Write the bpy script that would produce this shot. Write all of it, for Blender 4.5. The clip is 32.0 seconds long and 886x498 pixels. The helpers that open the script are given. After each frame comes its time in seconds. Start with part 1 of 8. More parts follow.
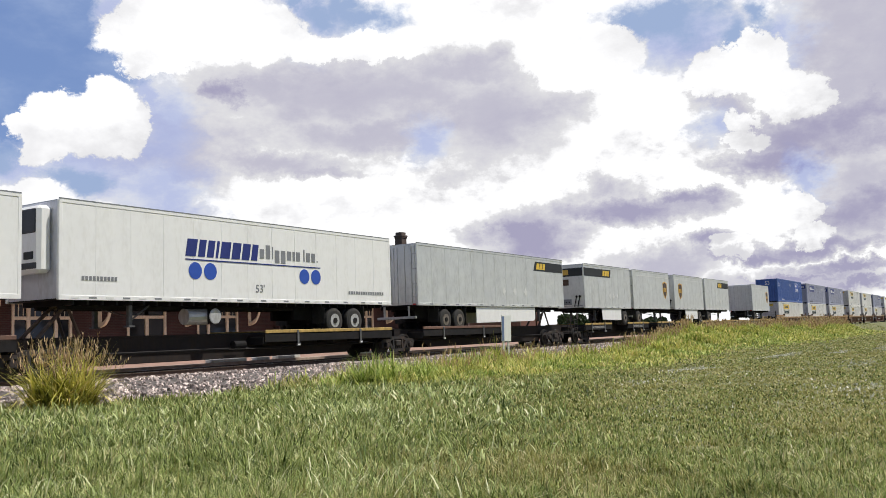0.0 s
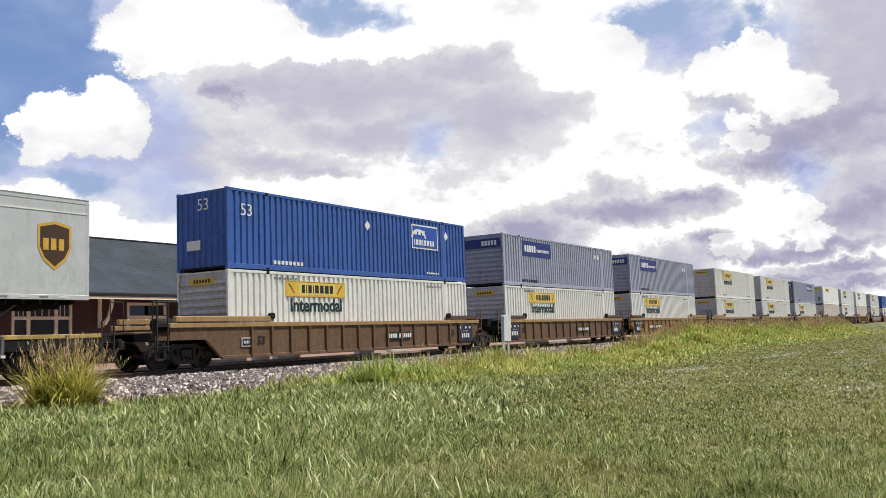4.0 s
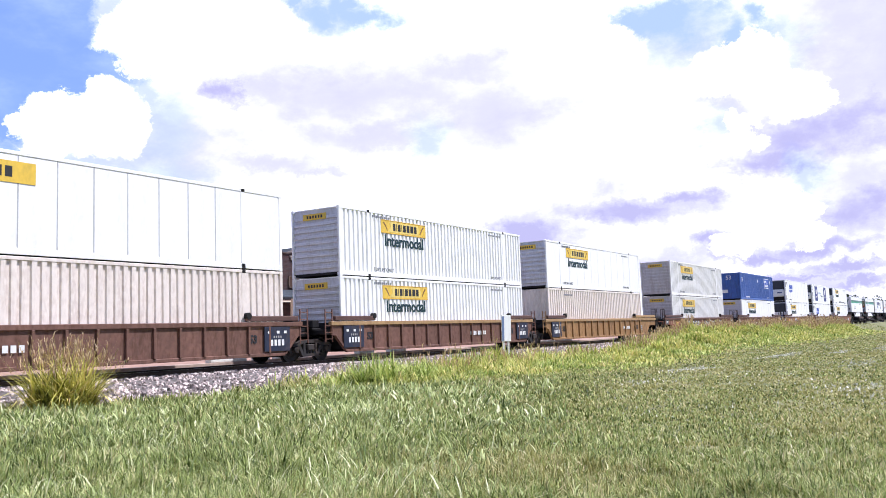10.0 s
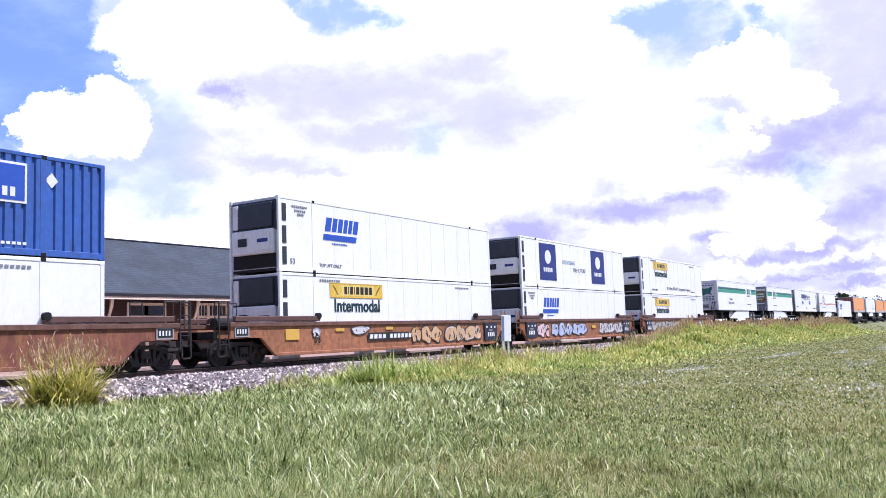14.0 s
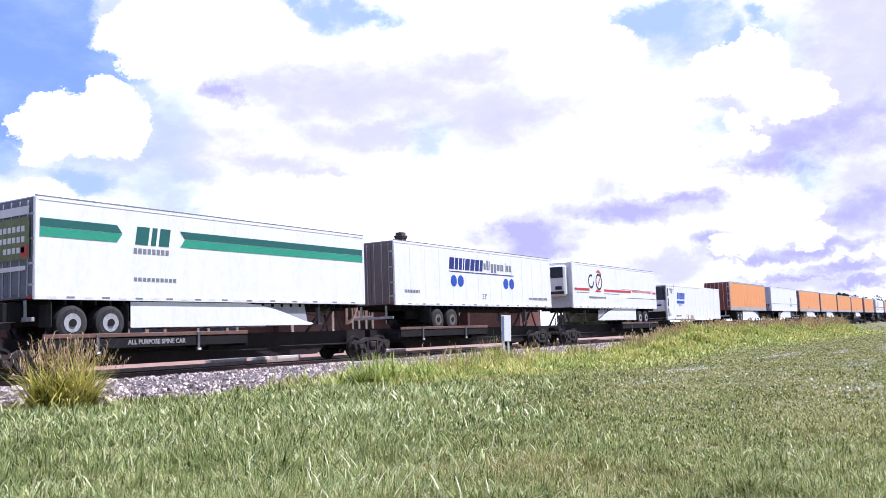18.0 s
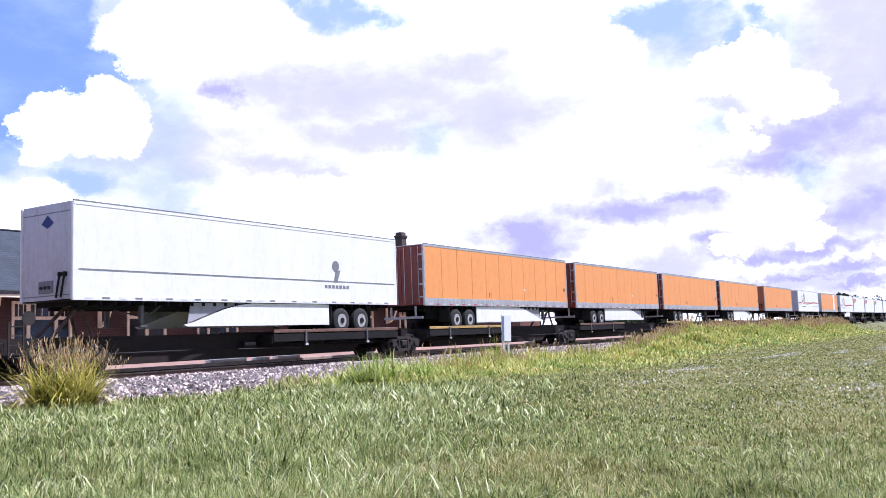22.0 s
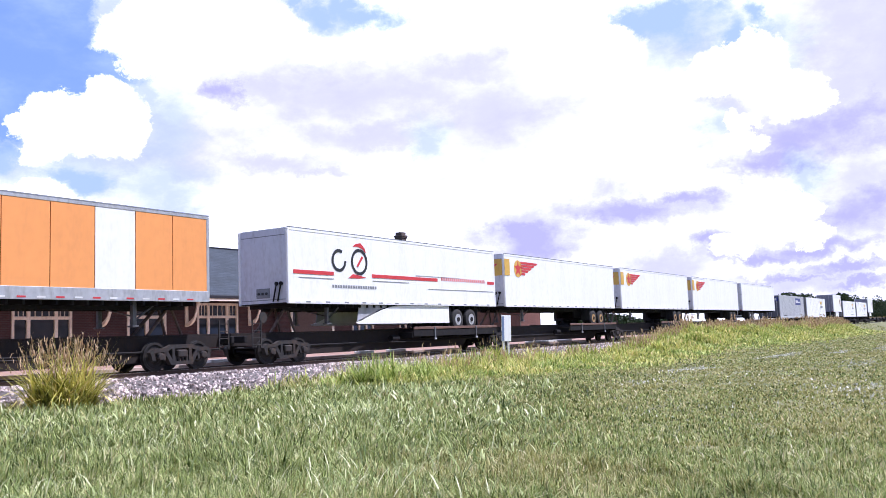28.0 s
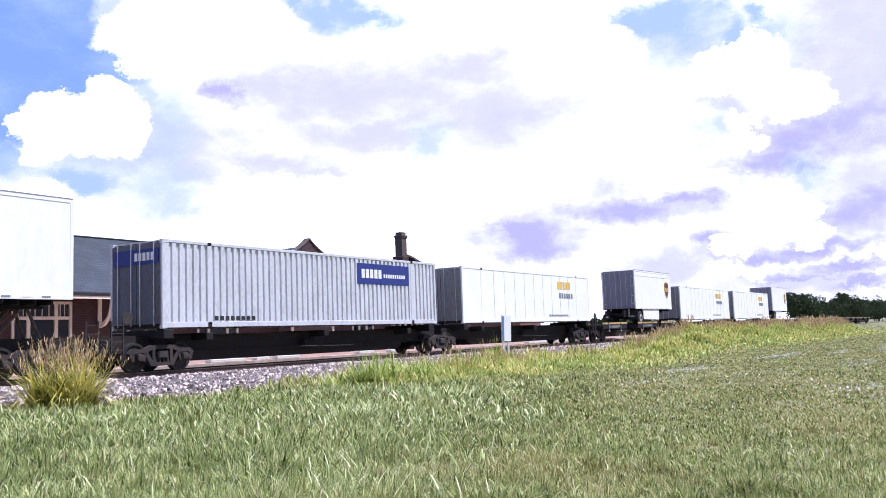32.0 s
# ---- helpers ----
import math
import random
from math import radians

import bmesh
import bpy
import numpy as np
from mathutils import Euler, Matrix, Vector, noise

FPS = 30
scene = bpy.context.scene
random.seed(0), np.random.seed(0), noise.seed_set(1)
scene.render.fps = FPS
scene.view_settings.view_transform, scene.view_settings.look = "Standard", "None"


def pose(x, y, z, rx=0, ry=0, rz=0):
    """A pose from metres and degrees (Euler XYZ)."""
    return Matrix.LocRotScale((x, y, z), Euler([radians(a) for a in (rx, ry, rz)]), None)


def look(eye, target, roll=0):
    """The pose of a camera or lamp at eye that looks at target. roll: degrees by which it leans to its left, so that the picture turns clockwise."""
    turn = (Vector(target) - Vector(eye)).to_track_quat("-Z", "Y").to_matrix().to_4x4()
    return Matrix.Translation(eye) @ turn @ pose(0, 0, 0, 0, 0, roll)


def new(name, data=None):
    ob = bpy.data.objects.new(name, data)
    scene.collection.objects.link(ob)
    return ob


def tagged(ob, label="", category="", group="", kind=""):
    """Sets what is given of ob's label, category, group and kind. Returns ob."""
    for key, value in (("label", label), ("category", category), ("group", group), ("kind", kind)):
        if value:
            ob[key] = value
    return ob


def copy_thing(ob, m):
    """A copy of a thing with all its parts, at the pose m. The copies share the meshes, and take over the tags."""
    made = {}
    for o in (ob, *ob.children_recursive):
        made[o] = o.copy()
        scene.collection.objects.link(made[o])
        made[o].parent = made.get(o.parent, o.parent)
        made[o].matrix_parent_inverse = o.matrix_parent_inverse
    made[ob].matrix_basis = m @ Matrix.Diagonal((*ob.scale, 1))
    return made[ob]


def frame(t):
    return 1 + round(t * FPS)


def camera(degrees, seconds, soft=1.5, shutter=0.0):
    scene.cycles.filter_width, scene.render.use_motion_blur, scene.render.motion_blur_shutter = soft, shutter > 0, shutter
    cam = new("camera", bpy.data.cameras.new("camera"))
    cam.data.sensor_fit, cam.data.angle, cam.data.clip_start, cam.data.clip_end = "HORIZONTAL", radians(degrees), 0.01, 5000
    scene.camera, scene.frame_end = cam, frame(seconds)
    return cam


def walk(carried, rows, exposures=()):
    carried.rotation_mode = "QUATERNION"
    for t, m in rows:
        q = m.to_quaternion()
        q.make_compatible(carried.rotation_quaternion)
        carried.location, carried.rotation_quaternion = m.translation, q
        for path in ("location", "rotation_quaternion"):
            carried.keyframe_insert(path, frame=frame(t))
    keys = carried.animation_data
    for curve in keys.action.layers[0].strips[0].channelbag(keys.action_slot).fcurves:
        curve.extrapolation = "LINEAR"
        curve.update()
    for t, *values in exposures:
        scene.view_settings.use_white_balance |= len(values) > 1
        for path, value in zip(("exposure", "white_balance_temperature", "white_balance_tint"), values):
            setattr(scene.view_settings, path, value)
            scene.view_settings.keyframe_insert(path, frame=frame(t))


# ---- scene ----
# The eye stands 0.86 m above rail top. X runs along the track, Y across it, z = 0 is the top of the rails.
cam = camera(54.18, 32.0, soft=0.75)
EYE = Vector((0.0, 0.0, 0.86))
AIM = Vector((0.84274, 0.52936, 0.09778))
STAND = look(EYE, EYE + AIM, -2.06)
walk(cam, [(0.0, STAND), (32.0, STAND)],
     exposures=[(0.0, -0.55, 6550, 9), (6.0, -0.45, 6550, 9), (7.0, -0.28, 6500, 10), (8.0, -0.10, 6000, 15),
                (9.0, 0.02, 5750, 19), (10.0, 0.10, 5800, 19), (11.0, 0.22, 5900, 19), (12.0, 0.12, 5750, 21), (13.0, 0.05, 5550, 24), (32.0, 0.06, 5550, 24)])

# ---- world and sun ----
SUN_FROM = Vector((0.25, -0.44, 1.0)).normalized()
sun_data = bpy.data.lights.new("sun", "SUN")
sun_data.energy, sun_data.angle, sun_data.color = 6.5, radians(0.6), (1.0, 0.955, 0.88)
sun = new("sun", sun_data)
sun.matrix_world = look(SUN_FROM * 80, (0, 0, 0))


def build_world():
    """A summer sky: broken cumulus, brightest on the side away from the sun, over clear blue."""
    w = bpy.data.worlds.new("sky")
    scene.world = w
    w.use_nodes = True
    nt = w.node_tree
    nt.nodes.clear()
    N, K = nt.nodes.new, nt.links.new

    def calc(op, a, b=None, clamp=False):
        n = N("ShaderNodeMath")
        n.operation, n.use_clamp = op, clamp
        for i, v in enumerate((a, b)):
            if v is None:
                continue
            if isinstance(v, (int, float)):
                n.inputs[i].default_value = v
            else:
                K(v, n.inputs[i])
        return n.outputs[0]

    def smooth(v, lo, hi, to0=0.0, to1=1.0):
        n = N("ShaderNodeMapRange")
        n.interpolation_type = "SMOOTHSTEP"
        K(v, n.inputs["Value"])
        for k, x in (("From Min", lo), ("From Max", hi), ("To Min", to0), ("To Max", to1)):
            n.inputs[k].default_value = x
        return n.outputs["Result"]

    def mix(f, a, b):
        n = N("ShaderNodeMix")
        n.data_type = "RGBA"
        for s, v in ((n.inputs[0], f), (n.inputs[6], a), (n.inputs[7], b)):
            if isinstance(v, (tuple, float)):
                s.default_value = v
            else:
                K(v, s)
        return n.outputs[2]

    co = N("ShaderNodeTexCoord").outputs["Generated"]

    def cloud_noise(scale, detail, rough, stretch=1.0, shift=0.0, out="Fac"):
        m = N("ShaderNodeMapping")
        m.inputs["Scale"].default_value = (scale, scale, scale * stretch)
        m.inputs["Location"].default_value = (shift, shift * 0.7, shift * 1.3)
        K(co, m.inputs["Vector"])
        n = N("ShaderNodeTexNoise")
        n.inputs["Scale"].default_value, n.inputs["Detail"].default_value = 1.0, detail
        n.inputs["Roughness"].default_value = rough
        K(m.outputs[0], n.inputs["Vector"])
        return n.outputs[out]

    xyz = N("ShaderNodeSeparateXYZ")
    K(co, xyz.inputs[0])
    az = calc("MULTIPLY", calc("ARCTAN2", xyz.outputs[0], xyz.outputs[1]), 57.2958)
    el = calc("MULTIPLY", calc("ARCSINE", xyz.outputs[2]), 57.2958)
    # billowed rims: the directions are shaken by fine noise before the clouds are looked up
    rgb = N("ShaderNodeSeparateColor")
    K(cloud_noise(17.0, 8.0, 0.68, 1.2, 2.0, "Color"), rgb.inputs[0])
    az = calc("ADD", az, calc("MULTIPLY", calc("SUBTRACT", rgb.outputs[0], 0.5), 4.2))
    el = calc("ADD", el, calc("MULTIPLY", calc("SUBTRACT", rgb.outputs[1], 0.5), 3.6))
    haze_az = calc("ADD", az, calc("MULTIPLY", calc("SUBTRACT", cloud_noise(9.0, 6.0, 0.62, 2.0, 5.0), 0.5), 7.0))

    def blob(a, e, ra, re, across):
        u = calc("DIVIDE", calc("SUBTRACT", across, a), ra)
        v = calc("DIVIDE", calc("SUBTRACT", el, e), re)
        return calc("SUBTRACT", 1.0, calc("SQRT", calc("ADD", calc("MULTIPLY", u, u), calc("MULTIPLY", v, v))))

    def union(rows, across):
        out = None
        for r in rows:
            q = blob(*r, across)
            out = q if out is None else calc("MAXIMUM", out, q)
        return out

    far = cloud_noise(3.2, 7.0, 0.6, 1.4, 11.0)
    ahead = N("ShaderNodeVectorMath")
    ahead.operation = "DOT_PRODUCT"
    K(co, ahead.inputs[0])
    ahead.inputs[1].default_value = Vector((AIM.x, AIM.y, 0.17)).normalized()
    bank = smooth(ahead.outputs["Value"], 0.55, 0.85)
    open_sky = calc("MULTIPLY", smooth(far, 0.44, 0.54, 1.0, 0.0), calc("SUBTRACT", 1.0, bank))
    billow = cloud_noise(13.0, 8.0, 0.62, 1.8, 7.7)
    rough_edge = calc("MULTIPLY", calc("SUBTRACT", billow, 0.5), 2.2)
    deep = smooth(union(GAPS[:5], az), -0.12, 0.26)
    puff = smooth(union(PUFFS, az), -0.05, 0.12)
    torn = smooth(calc("ADD", union(GAPS[5:], az), rough_edge), -0.10, 0.75)
    blue = calc("MAXIMUM", deep, torn)
    blue = calc("MAXIMUM", calc("MULTIPLY", blue, calc("SUBTRACT", 1.0, puff)), open_sky)
    # cloud shade from 0 (sunlit) to 1 (darkest undersides)
    pale = smooth(calc("ADD", union(PALES, haze_az), rough_edge), -0.60, 0.90)
    dark = smooth(calc("ADD", union(DARKS, haze_az), rough_edge), -0.75, 0.95)
    faint = smooth(calc("ADD", union(FAINTS, haze_az), rough_edge), -0.75, 1.00, 0.0, 0.56)
    shade = calc("MAXIMUM", calc("MAXIMUM", dark, faint), calc("MULTIPLY", pale, 0.42))
    shade = calc("MULTIPLY", calc("ADD", shade, calc("MULTIPLY", smooth(billow, 0.50, 0.75), 0.10)), calc("SUBTRACT", 1.0, calc("MULTIPLY", puff, 0.80)))
    depth = N("ShaderNodeValToRGB")
    K(shade, depth.inputs["Fac"])
    stops = depth.color_ramp.elements
    stops[0].position, stops[0].color = 0.0, (1.60, 1.60, 1.63, 1)
    stops[1].position, stops[1].color = 1.0, (0.57, 0.545, 0.77, 1)
    for at, c in ((0.13, (1.10, 1.095, 1.14, 1)), (0.45, (0.84, 0.825, 0.96, 1))):
        stops.new(at).color = c
    sky = N("ShaderNodeTexSky")
    sky.sky_type, sky.sun_disc = "NISHITA", False
    sky.sun_elevation = math.asin(SUN_FROM.z)
    sky.sun_rotation = math.atan2(SUN_FROM.x, SUN_FROM.y)
    sky.altitude, sky.air_density, sky.dust_density, sky.ozone_density = 300, 1.0, 0.3, 3.0
    tone = N("ShaderNodeVectorMath")
    tone.operation = "SCALE"
    K(sky.outputs[0], tone.inputs[0])
    tone.inputs["Scale"].default_value = 0.11
    thin = smooth(cloud_noise(5.0, 6.0, 0.6, 2.0, 1.7), 0.40, 0.75, 0.18, 0.60)
    thin = calc("MULTIPLY", thin, calc("ADD", 0.12, calc("MULTIPLY", bank, 0.88)))
    clear = mix(thin, mix(0.55, tone.outputs[0], (0.17, 0.36, 0.98, 1)), (0.80, 0.95, 1.25, 1))
    tinted = N("ShaderNodeMix")
    tinted.data_type, tinted.blend_type = "RGBA", "MULTIPLY"
    K(calc("MULTIPLY", pale, calc("SUBTRACT", 1.0, puff)), tinted.inputs[0])
    K(depth.outputs[0], tinted.inputs[6])
    tinted.inputs[7].default_value = (0.84, 0.95, 1.18, 1)
    cloud = mix(bank, (0.20, 0.215, 0.27, 1), tinted.outputs[2])
    col = mix(blue, cloud, mix(deep, (0.50, 0.65, 0.99, 1), clear))
    bg = N("ShaderNodeBackground")
    K(col, bg.inputs["Color"])
    bg.inputs["Strength"].default_value = 1.0
    K(bg.outputs[0], N("ShaderNodeOutputWorld").inputs["Surface"])


# Places in the sky, in degrees: azimuth from +Y towards +X, height, half width, half height
GAPS = [
    (30.8, 19.1, 4.60, 5.32), (33.9, 20.1, 2.59, 3.90), (35.9, 16.7, 3.14, 1.49), (29.3, 15.4, 3.56, 3.90), (32.7, 16.7, 4.72, 2.13),
    (48.6, 19.6, 0.64, 1.56), (48.1, 21.3, 1.05, 0.50), (49.8, 20.7, 1.70, 1.49), (53.3, 20.5, 2.76, 1.63), (51.8, 21.5, 2.29, 1.06),
    (73.7, 19.9, 4.99, 1.99), (77.4, 17.8, 1.29, 1.92), (79.0, 18.7, 1.20, 2.13), (70.8, 19.7, 1.83, 1.06), (30.9, 11.8, 1.09, 1.21),
    (34.9, 10.2, 2.25, 0.92),
]
PALES = [
    (40.3, 13.4, 2.08, 3.19), (39.6, 9.9, 3.08, 2.13), (35.9, 11.5, 3.60, 1.77), (31.2, 11.3, 1.82, 2.48), (80.7, 8.5, 1.15, 1.85),
    (75.8, 12.4, 1.58, 1.28), (79.8, 17.5, 1.98, 1.77), (49.8, 20.5, 2.65, 1.95), (41.3, 9.0, 2.09, 1.42), (56.6, 12.8, 1.52, 1.21),
    (73.2, 18.4, 5.71, 1.77), (37.9, 20.8, 2.05, 1.42), (38.9, 15.8, 1.03, 2.13),
]
PUFFS = [
    (35.2, 13.6, 3.84, 1.85), (37.1, 15.1, 2.01, 1.42), (34.0, 14.2, 2.24, 1.21), (32.4, 13.5, 1.62, 0.78), (32.7, 12.4, 1.44, 1.42),
    (37.9, 13.9, 1.35, 1.99), (38.2, 19.1, 2.05, 1.28), (40.3, 19.6, 3.16, 2.13), (38.9, 20.4, 1.73, 1.42), (39.6, 17.6, 2.08, 1.06),
    (32.4, 8.5, 2.47, 1.70), (34.8, 7.8, 2.56, 1.35), (30.9, 8.9, 1.81, 1.14), (36.9, 7.3, 1.97, 0.78), (78.7, 16.1, 1.74, 1.70),
    (80.3, 14.1, 2.21, 1.77), (76.2, 15.7, 2.41, 1.42), (81.8, 13.6, 1.27, 1.06), (77.4, 12.6, 1.21, 0.85), (77.6, 11.3, 1.68, 0.71),
    (80.6, 6.8, 1.41, 1.21), (78.3, 6.7, 2.31, 1.21), (76.5, 4.7, 1.48, 0.85), (45.0, 19.5, 4.03, 2.13), (52.1, 18.7, 4.95, 0.92),
    (67.7, 17.6, 4.47, 2.13), (81.2, 5.2, 1.26, 0.64),
]
FAINTS = [
    (85.7, 15.6, 4.49, 7.10), (84.0, 17.8, 3.40, 3.19), (52.8, 15.9, 9.86, 2.20), (61.1, 14.1, 4.94, 2.84), (41.0, 12.4, 3.83, 2.84),
    (46.8, 15.9, 3.69, 1.21), (55.0, 15.9, 7.63, 1.63), (60.7, 14.4, 4.18, 2.13), (41.3, 13.0, 2.80, 1.99), (46.7, 11.4, 5.48, 0.78),
    (49.6, 10.9, 3.34, 0.43), (52.7, 13.2, 5.28, 1.06), (58.9, 17.1, 4.59, 1.28), (85.1, 15.7, 2.72, 4.26), (84.0, 17.5, 2.48, 2.13),
    (83.9, 7.9, 2.74, 2.48), (76.4, 13.7, 2.05, 0.71), (72.3, 3.9, 3.16, 0.92), (68.3, 8.9, 2.19, 0.85), (63.4, 7.1, 2.24, 0.92),
    (36.6, 11.9, 2.97, 1.63), (41.0, 11.0, 3.13, 1.42), (83.7, 13.9, 1.85, 2.13), (79.7, 2.4, 5.14, 0.71),
]
DARKS = [
    (81.3, 11.3, 5.11, 1.56), (84.5, 11.7, 3.34, 1.77), (78.6, 10.0, 2.98, 0.85), (83.7, 6.4, 2.74, 1.63), (70.1, 7.6, 4.32, 0.85), (64.1, 6.0, 3.34, 1.06),
    (82.6, 11.6, 3.44, 1.42), (85.1, 11.9, 2.70, 1.63), (80.3, 10.7, 2.91, 0.85), (77.5, 9.8, 2.35, 0.64), (70.8, 7.7, 3.22, 0.64),
    (68.2, 7.3, 1.82, 0.64), (72.6, 8.0, 2.47, 0.50), (64.1, 5.7, 3.12, 0.85), (62.3, 6.6, 1.12, 0.92), (83.1, 6.3, 2.15, 1.21),
    (84.4, 7.0, 1.81, 1.42), (77.8, 4.1, 3.63, 0.35), (81.4, 4.4, 3.14, 0.43), (82.9, 3.1, 3.37, 0.32), (79.7, 2.7, 2.89, 0.28),
    (83.7, 2.2, 2.41, 0.28), (44.6, 15.8, 1.09, 0.78), (74.9, 5.2, 1.37, 0.50),
]
build_world()

# ---- materials ----
MATS = {}


def mat(name, col, rough=0.6, metal=0.0, vary=0.12, grain=8.0, dirt=0.0, dirt_col=(0.10, 0.075, 0.055), streak=1.0,
        bump=0.0, bump_scale=60.0, obj_vary=0.0, island=0.0, spec=0.5, coat=0.0):
    """Paint, metal, stone or cloth: two scales of colour variation, dirt in streaks, fine relief."""
    if name in MATS:
        return MATS[name]
    m = bpy.data.materials.new(name)
    m.use_nodes = True
    nt = m.node_tree
    N, K = nt.nodes.new, nt.links.new
    b = nt.nodes["Principled BSDF"]
    b.inputs["Roughness"].default_value, b.inputs["Metallic"].default_value = rough, metal
    b.inputs["Specular IOR Level"].default_value, b.inputs["Coat Weight"].default_value = spec, coat
    tc = N("ShaderNodeTexCoord").outputs["Object"]

    def noise_tex(scale, detail=4.0, stretch=(1, 1, 1)):
        mp = N("ShaderNodeMapping")
        mp.inputs["Scale"].default_value = [scale * s for s in stretch]
        K(tc, mp.inputs["Vector"])
        n = N("ShaderNodeTexNoise")
        n.inputs["Scale"].default_value, n.inputs["Detail"].default_value = 1.0, detail
        K(mp.outputs[0], n.inputs["Vector"])
        return n.outputs["Fac"]

    def span(v, lo, hi, a, c):
        n = N("ShaderNodeMapRange")
        K(v, n.inputs["Value"])
        for k, x in (("From Min", lo), ("From Max", hi), ("To Min", a), ("To Max", c)):
            n.inputs[k].default_value = x
        return n.outputs["Result"]

    def mul(a, c):
        n = N("ShaderNodeMath")
        n.operation = "MULTIPLY"
        K(a, n.inputs[0])
        K(c, n.inputs[1])
        return n.outputs[0]

    gain = mul(span(noise_tex(grain), 0.3, 0.7, 1 - vary, 1 + vary), span(noise_tex(grain / 9.0), 0.3, 0.7, 1 - vary * 0.8, 1 + vary * 0.8))
    if obj_vary:
        gain = mul(gain, span(N("ShaderNodeObjectInfo").outputs["Random"], 0, 1, 1 - obj_vary, 1 + obj_vary))
    if island:
        gain = mul(gain, span(N("ShaderNodeNewGeometry").outputs["Random Per Island"], 0, 1, 1 - island, 1 + island))
    vm = N("ShaderNodeVectorMath")
    vm.operation = "SCALE"
    vm.inputs[0].default_value = col[:3]
    K(gain, vm.inputs["Scale"])
    out = vm.outputs[0]
    if dirt:
        d = span(mul(noise_tex(2.2, 6.0, (1.6, 1.6, 0.25 * streak)), span(noise_tex(11.0, 5.0, (1, 1, 0.4)), 0.3, 0.7, 0.6, 1.3)), 0.42, 0.75, 0.0, dirt)
        mx = N("ShaderNodeMix")
        mx.data_type, mx.clamp_factor = "RGBA", True
        K(d, mx.inputs[0])
        K(out, mx.inputs[6])
        mx.inputs[7].default_value = (*dirt_col, 1)
        out = mx.outputs[2]
        K(span(d, 0, 1, rough, min(1.0, rough + 0.3)), b.inputs["Roughness"])
    K(out, b.inputs["Base Color"])
    if bump:
        bp = N("ShaderNodeBump")
        bp.inputs["Strength"].default_value, bp.inputs["Distance"].default_value = bump, 0.02
        K(noise_tex(bump_scale, 5.0), bp.inputs["Height"])
        K(bp.outputs[0], b.inputs["Normal"])
    MATS[name] = m
    return m


WHITE = mat("white_paint", (0.89, 0.89, 0.885), 0.42, vary=0.02, grain=3, dirt=0.14, dirt_col=(0.46, 0.43, 0.38))
WHITE_OLD = mat("worn_white_paint", (0.83, 0.82, 0.80), 0.5, vary=0.05, grain=4, dirt=0.26, dirt_col=(0.46, 0.40, 0.33))
# container end paint: grime, plus a darker white that deepens the end's shade
SHADED_GRIME = mat("grimy_shaded_white_paint", (0.62, 0.61, 0.63), 0.55, vary=0.07, grain=4, dirt=0.5, dirt_col=(0.33, 0.28, 0.25))
# white ends toned blue-grey, shade put into the paint besides some dirt
SHADE_NOSE = mat("shade_toned_white_paint", (0.64, 0.645, 0.70), 0.5, vary=0.05, grain=4, dirt=0.35, dirt_col=(0.36, 0.33, 0.33))
CREAM = mat("cream_paint", (0.80, 0.72, 0.65), 0.5, vary=0.05, grain=4, dirt=0.38, dirt_col=(0.45, 0.33, 0.27))
SILVER = mat("silver_paint", (0.70, 0.71, 0.695), 0.40, 0.35, vary=0.06, grain=2.0, bump=0.10, bump_scale=1.6, dirt=0.22, dirt_col=(0.30, 0.29, 0.28))
GREY = mat("grey_paint", (0.40, 0.41, 0.53), 0.5, vary=0.05, grain=4, dirt=0.4, dirt_col=(0.16, 0.16, 0.17))
BLUE = mat("blue_paint", (0.05, 0.125, 0.42), 0.45, vary=0.10, grain=4, dirt=0.35, dirt_col=(0.05, 0.06, 0.12))
ORANGE = mat("orange_paint", (0.88, 0.355, 0.105), 0.5, vary=0.03, grain=3, dirt=0.16, dirt_col=(0.60, 0.24, 0.09))
ORANGE_END = mat("red_orange_paint", (0.23, 0.055, 0.035), 0.5, vary=0.10, grain=4, dirt=0.4, dirt_col=(0.10, 0.03, 0.02))
ALU = mat("bare_aluminium", (0.60, 0.60, 0.60), 0.42, 0.55, vary=0.08, grain=6, dirt=0.4, dirt_col=(0.25, 0.24, 0.23))
TRIM_WHITE = mat("white_trim_paint", (0.72, 0.71, 0.66), 0.5, vary=0.06, grain=9, dirt=0.3, dirt_col=(0.3, 0.27, 0.22))
RUST = mat("rust_brown_paint", (0.155, 0.075, 0.052), 0.7, vary=0.22, grain=5, dirt=0.6, dirt_col=(0.08, 0.035, 0.02), bump=0.25)
TAN = mat("tan_yellow_paint", (0.31, 0.17, 0.065), 0.65, vary=0.16, grain=5, dirt=0.6, dirt_col=(0.14, 0.07, 0.035), bump=0.2)
TAN_LEDGE = mat("faded_yellow_paint", (0.38, 0.24, 0.11), 0.65, vary=0.14, grain=6, dirt=0.5, dirt_col=(0.2, 0.1, 0.05))
UNDER = mat("black_underframe", (0.014, 0.013, 0.014), 0.75, vary=0.25, grain=6, dirt=0.4, dirt_col=(0.032, 0.025, 0.02), spec=0.25)
SPINE = mat("dark_brown_beam", (0.020, 0.015, 0.014), 0.75, vary=0.2, grain=5, dirt=0.5, dirt_col=(0.05, 0.032, 0.022), spec=0.3)
STEEL = mat("grey_truck_steel", (0.026, 0.023, 0.022), 0.7, 0.0, vary=0.3, grain=9, dirt=0.6, dirt_col=(0.07, 0.04, 0.025))
WHEEL = mat("rolled_wheel_steel", (0.024, 0.021, 0.02), 0.6, 0.15, vary=0.25, grain=9, dirt=0.5, dirt_col=(0.05, 0.03, 0.02))
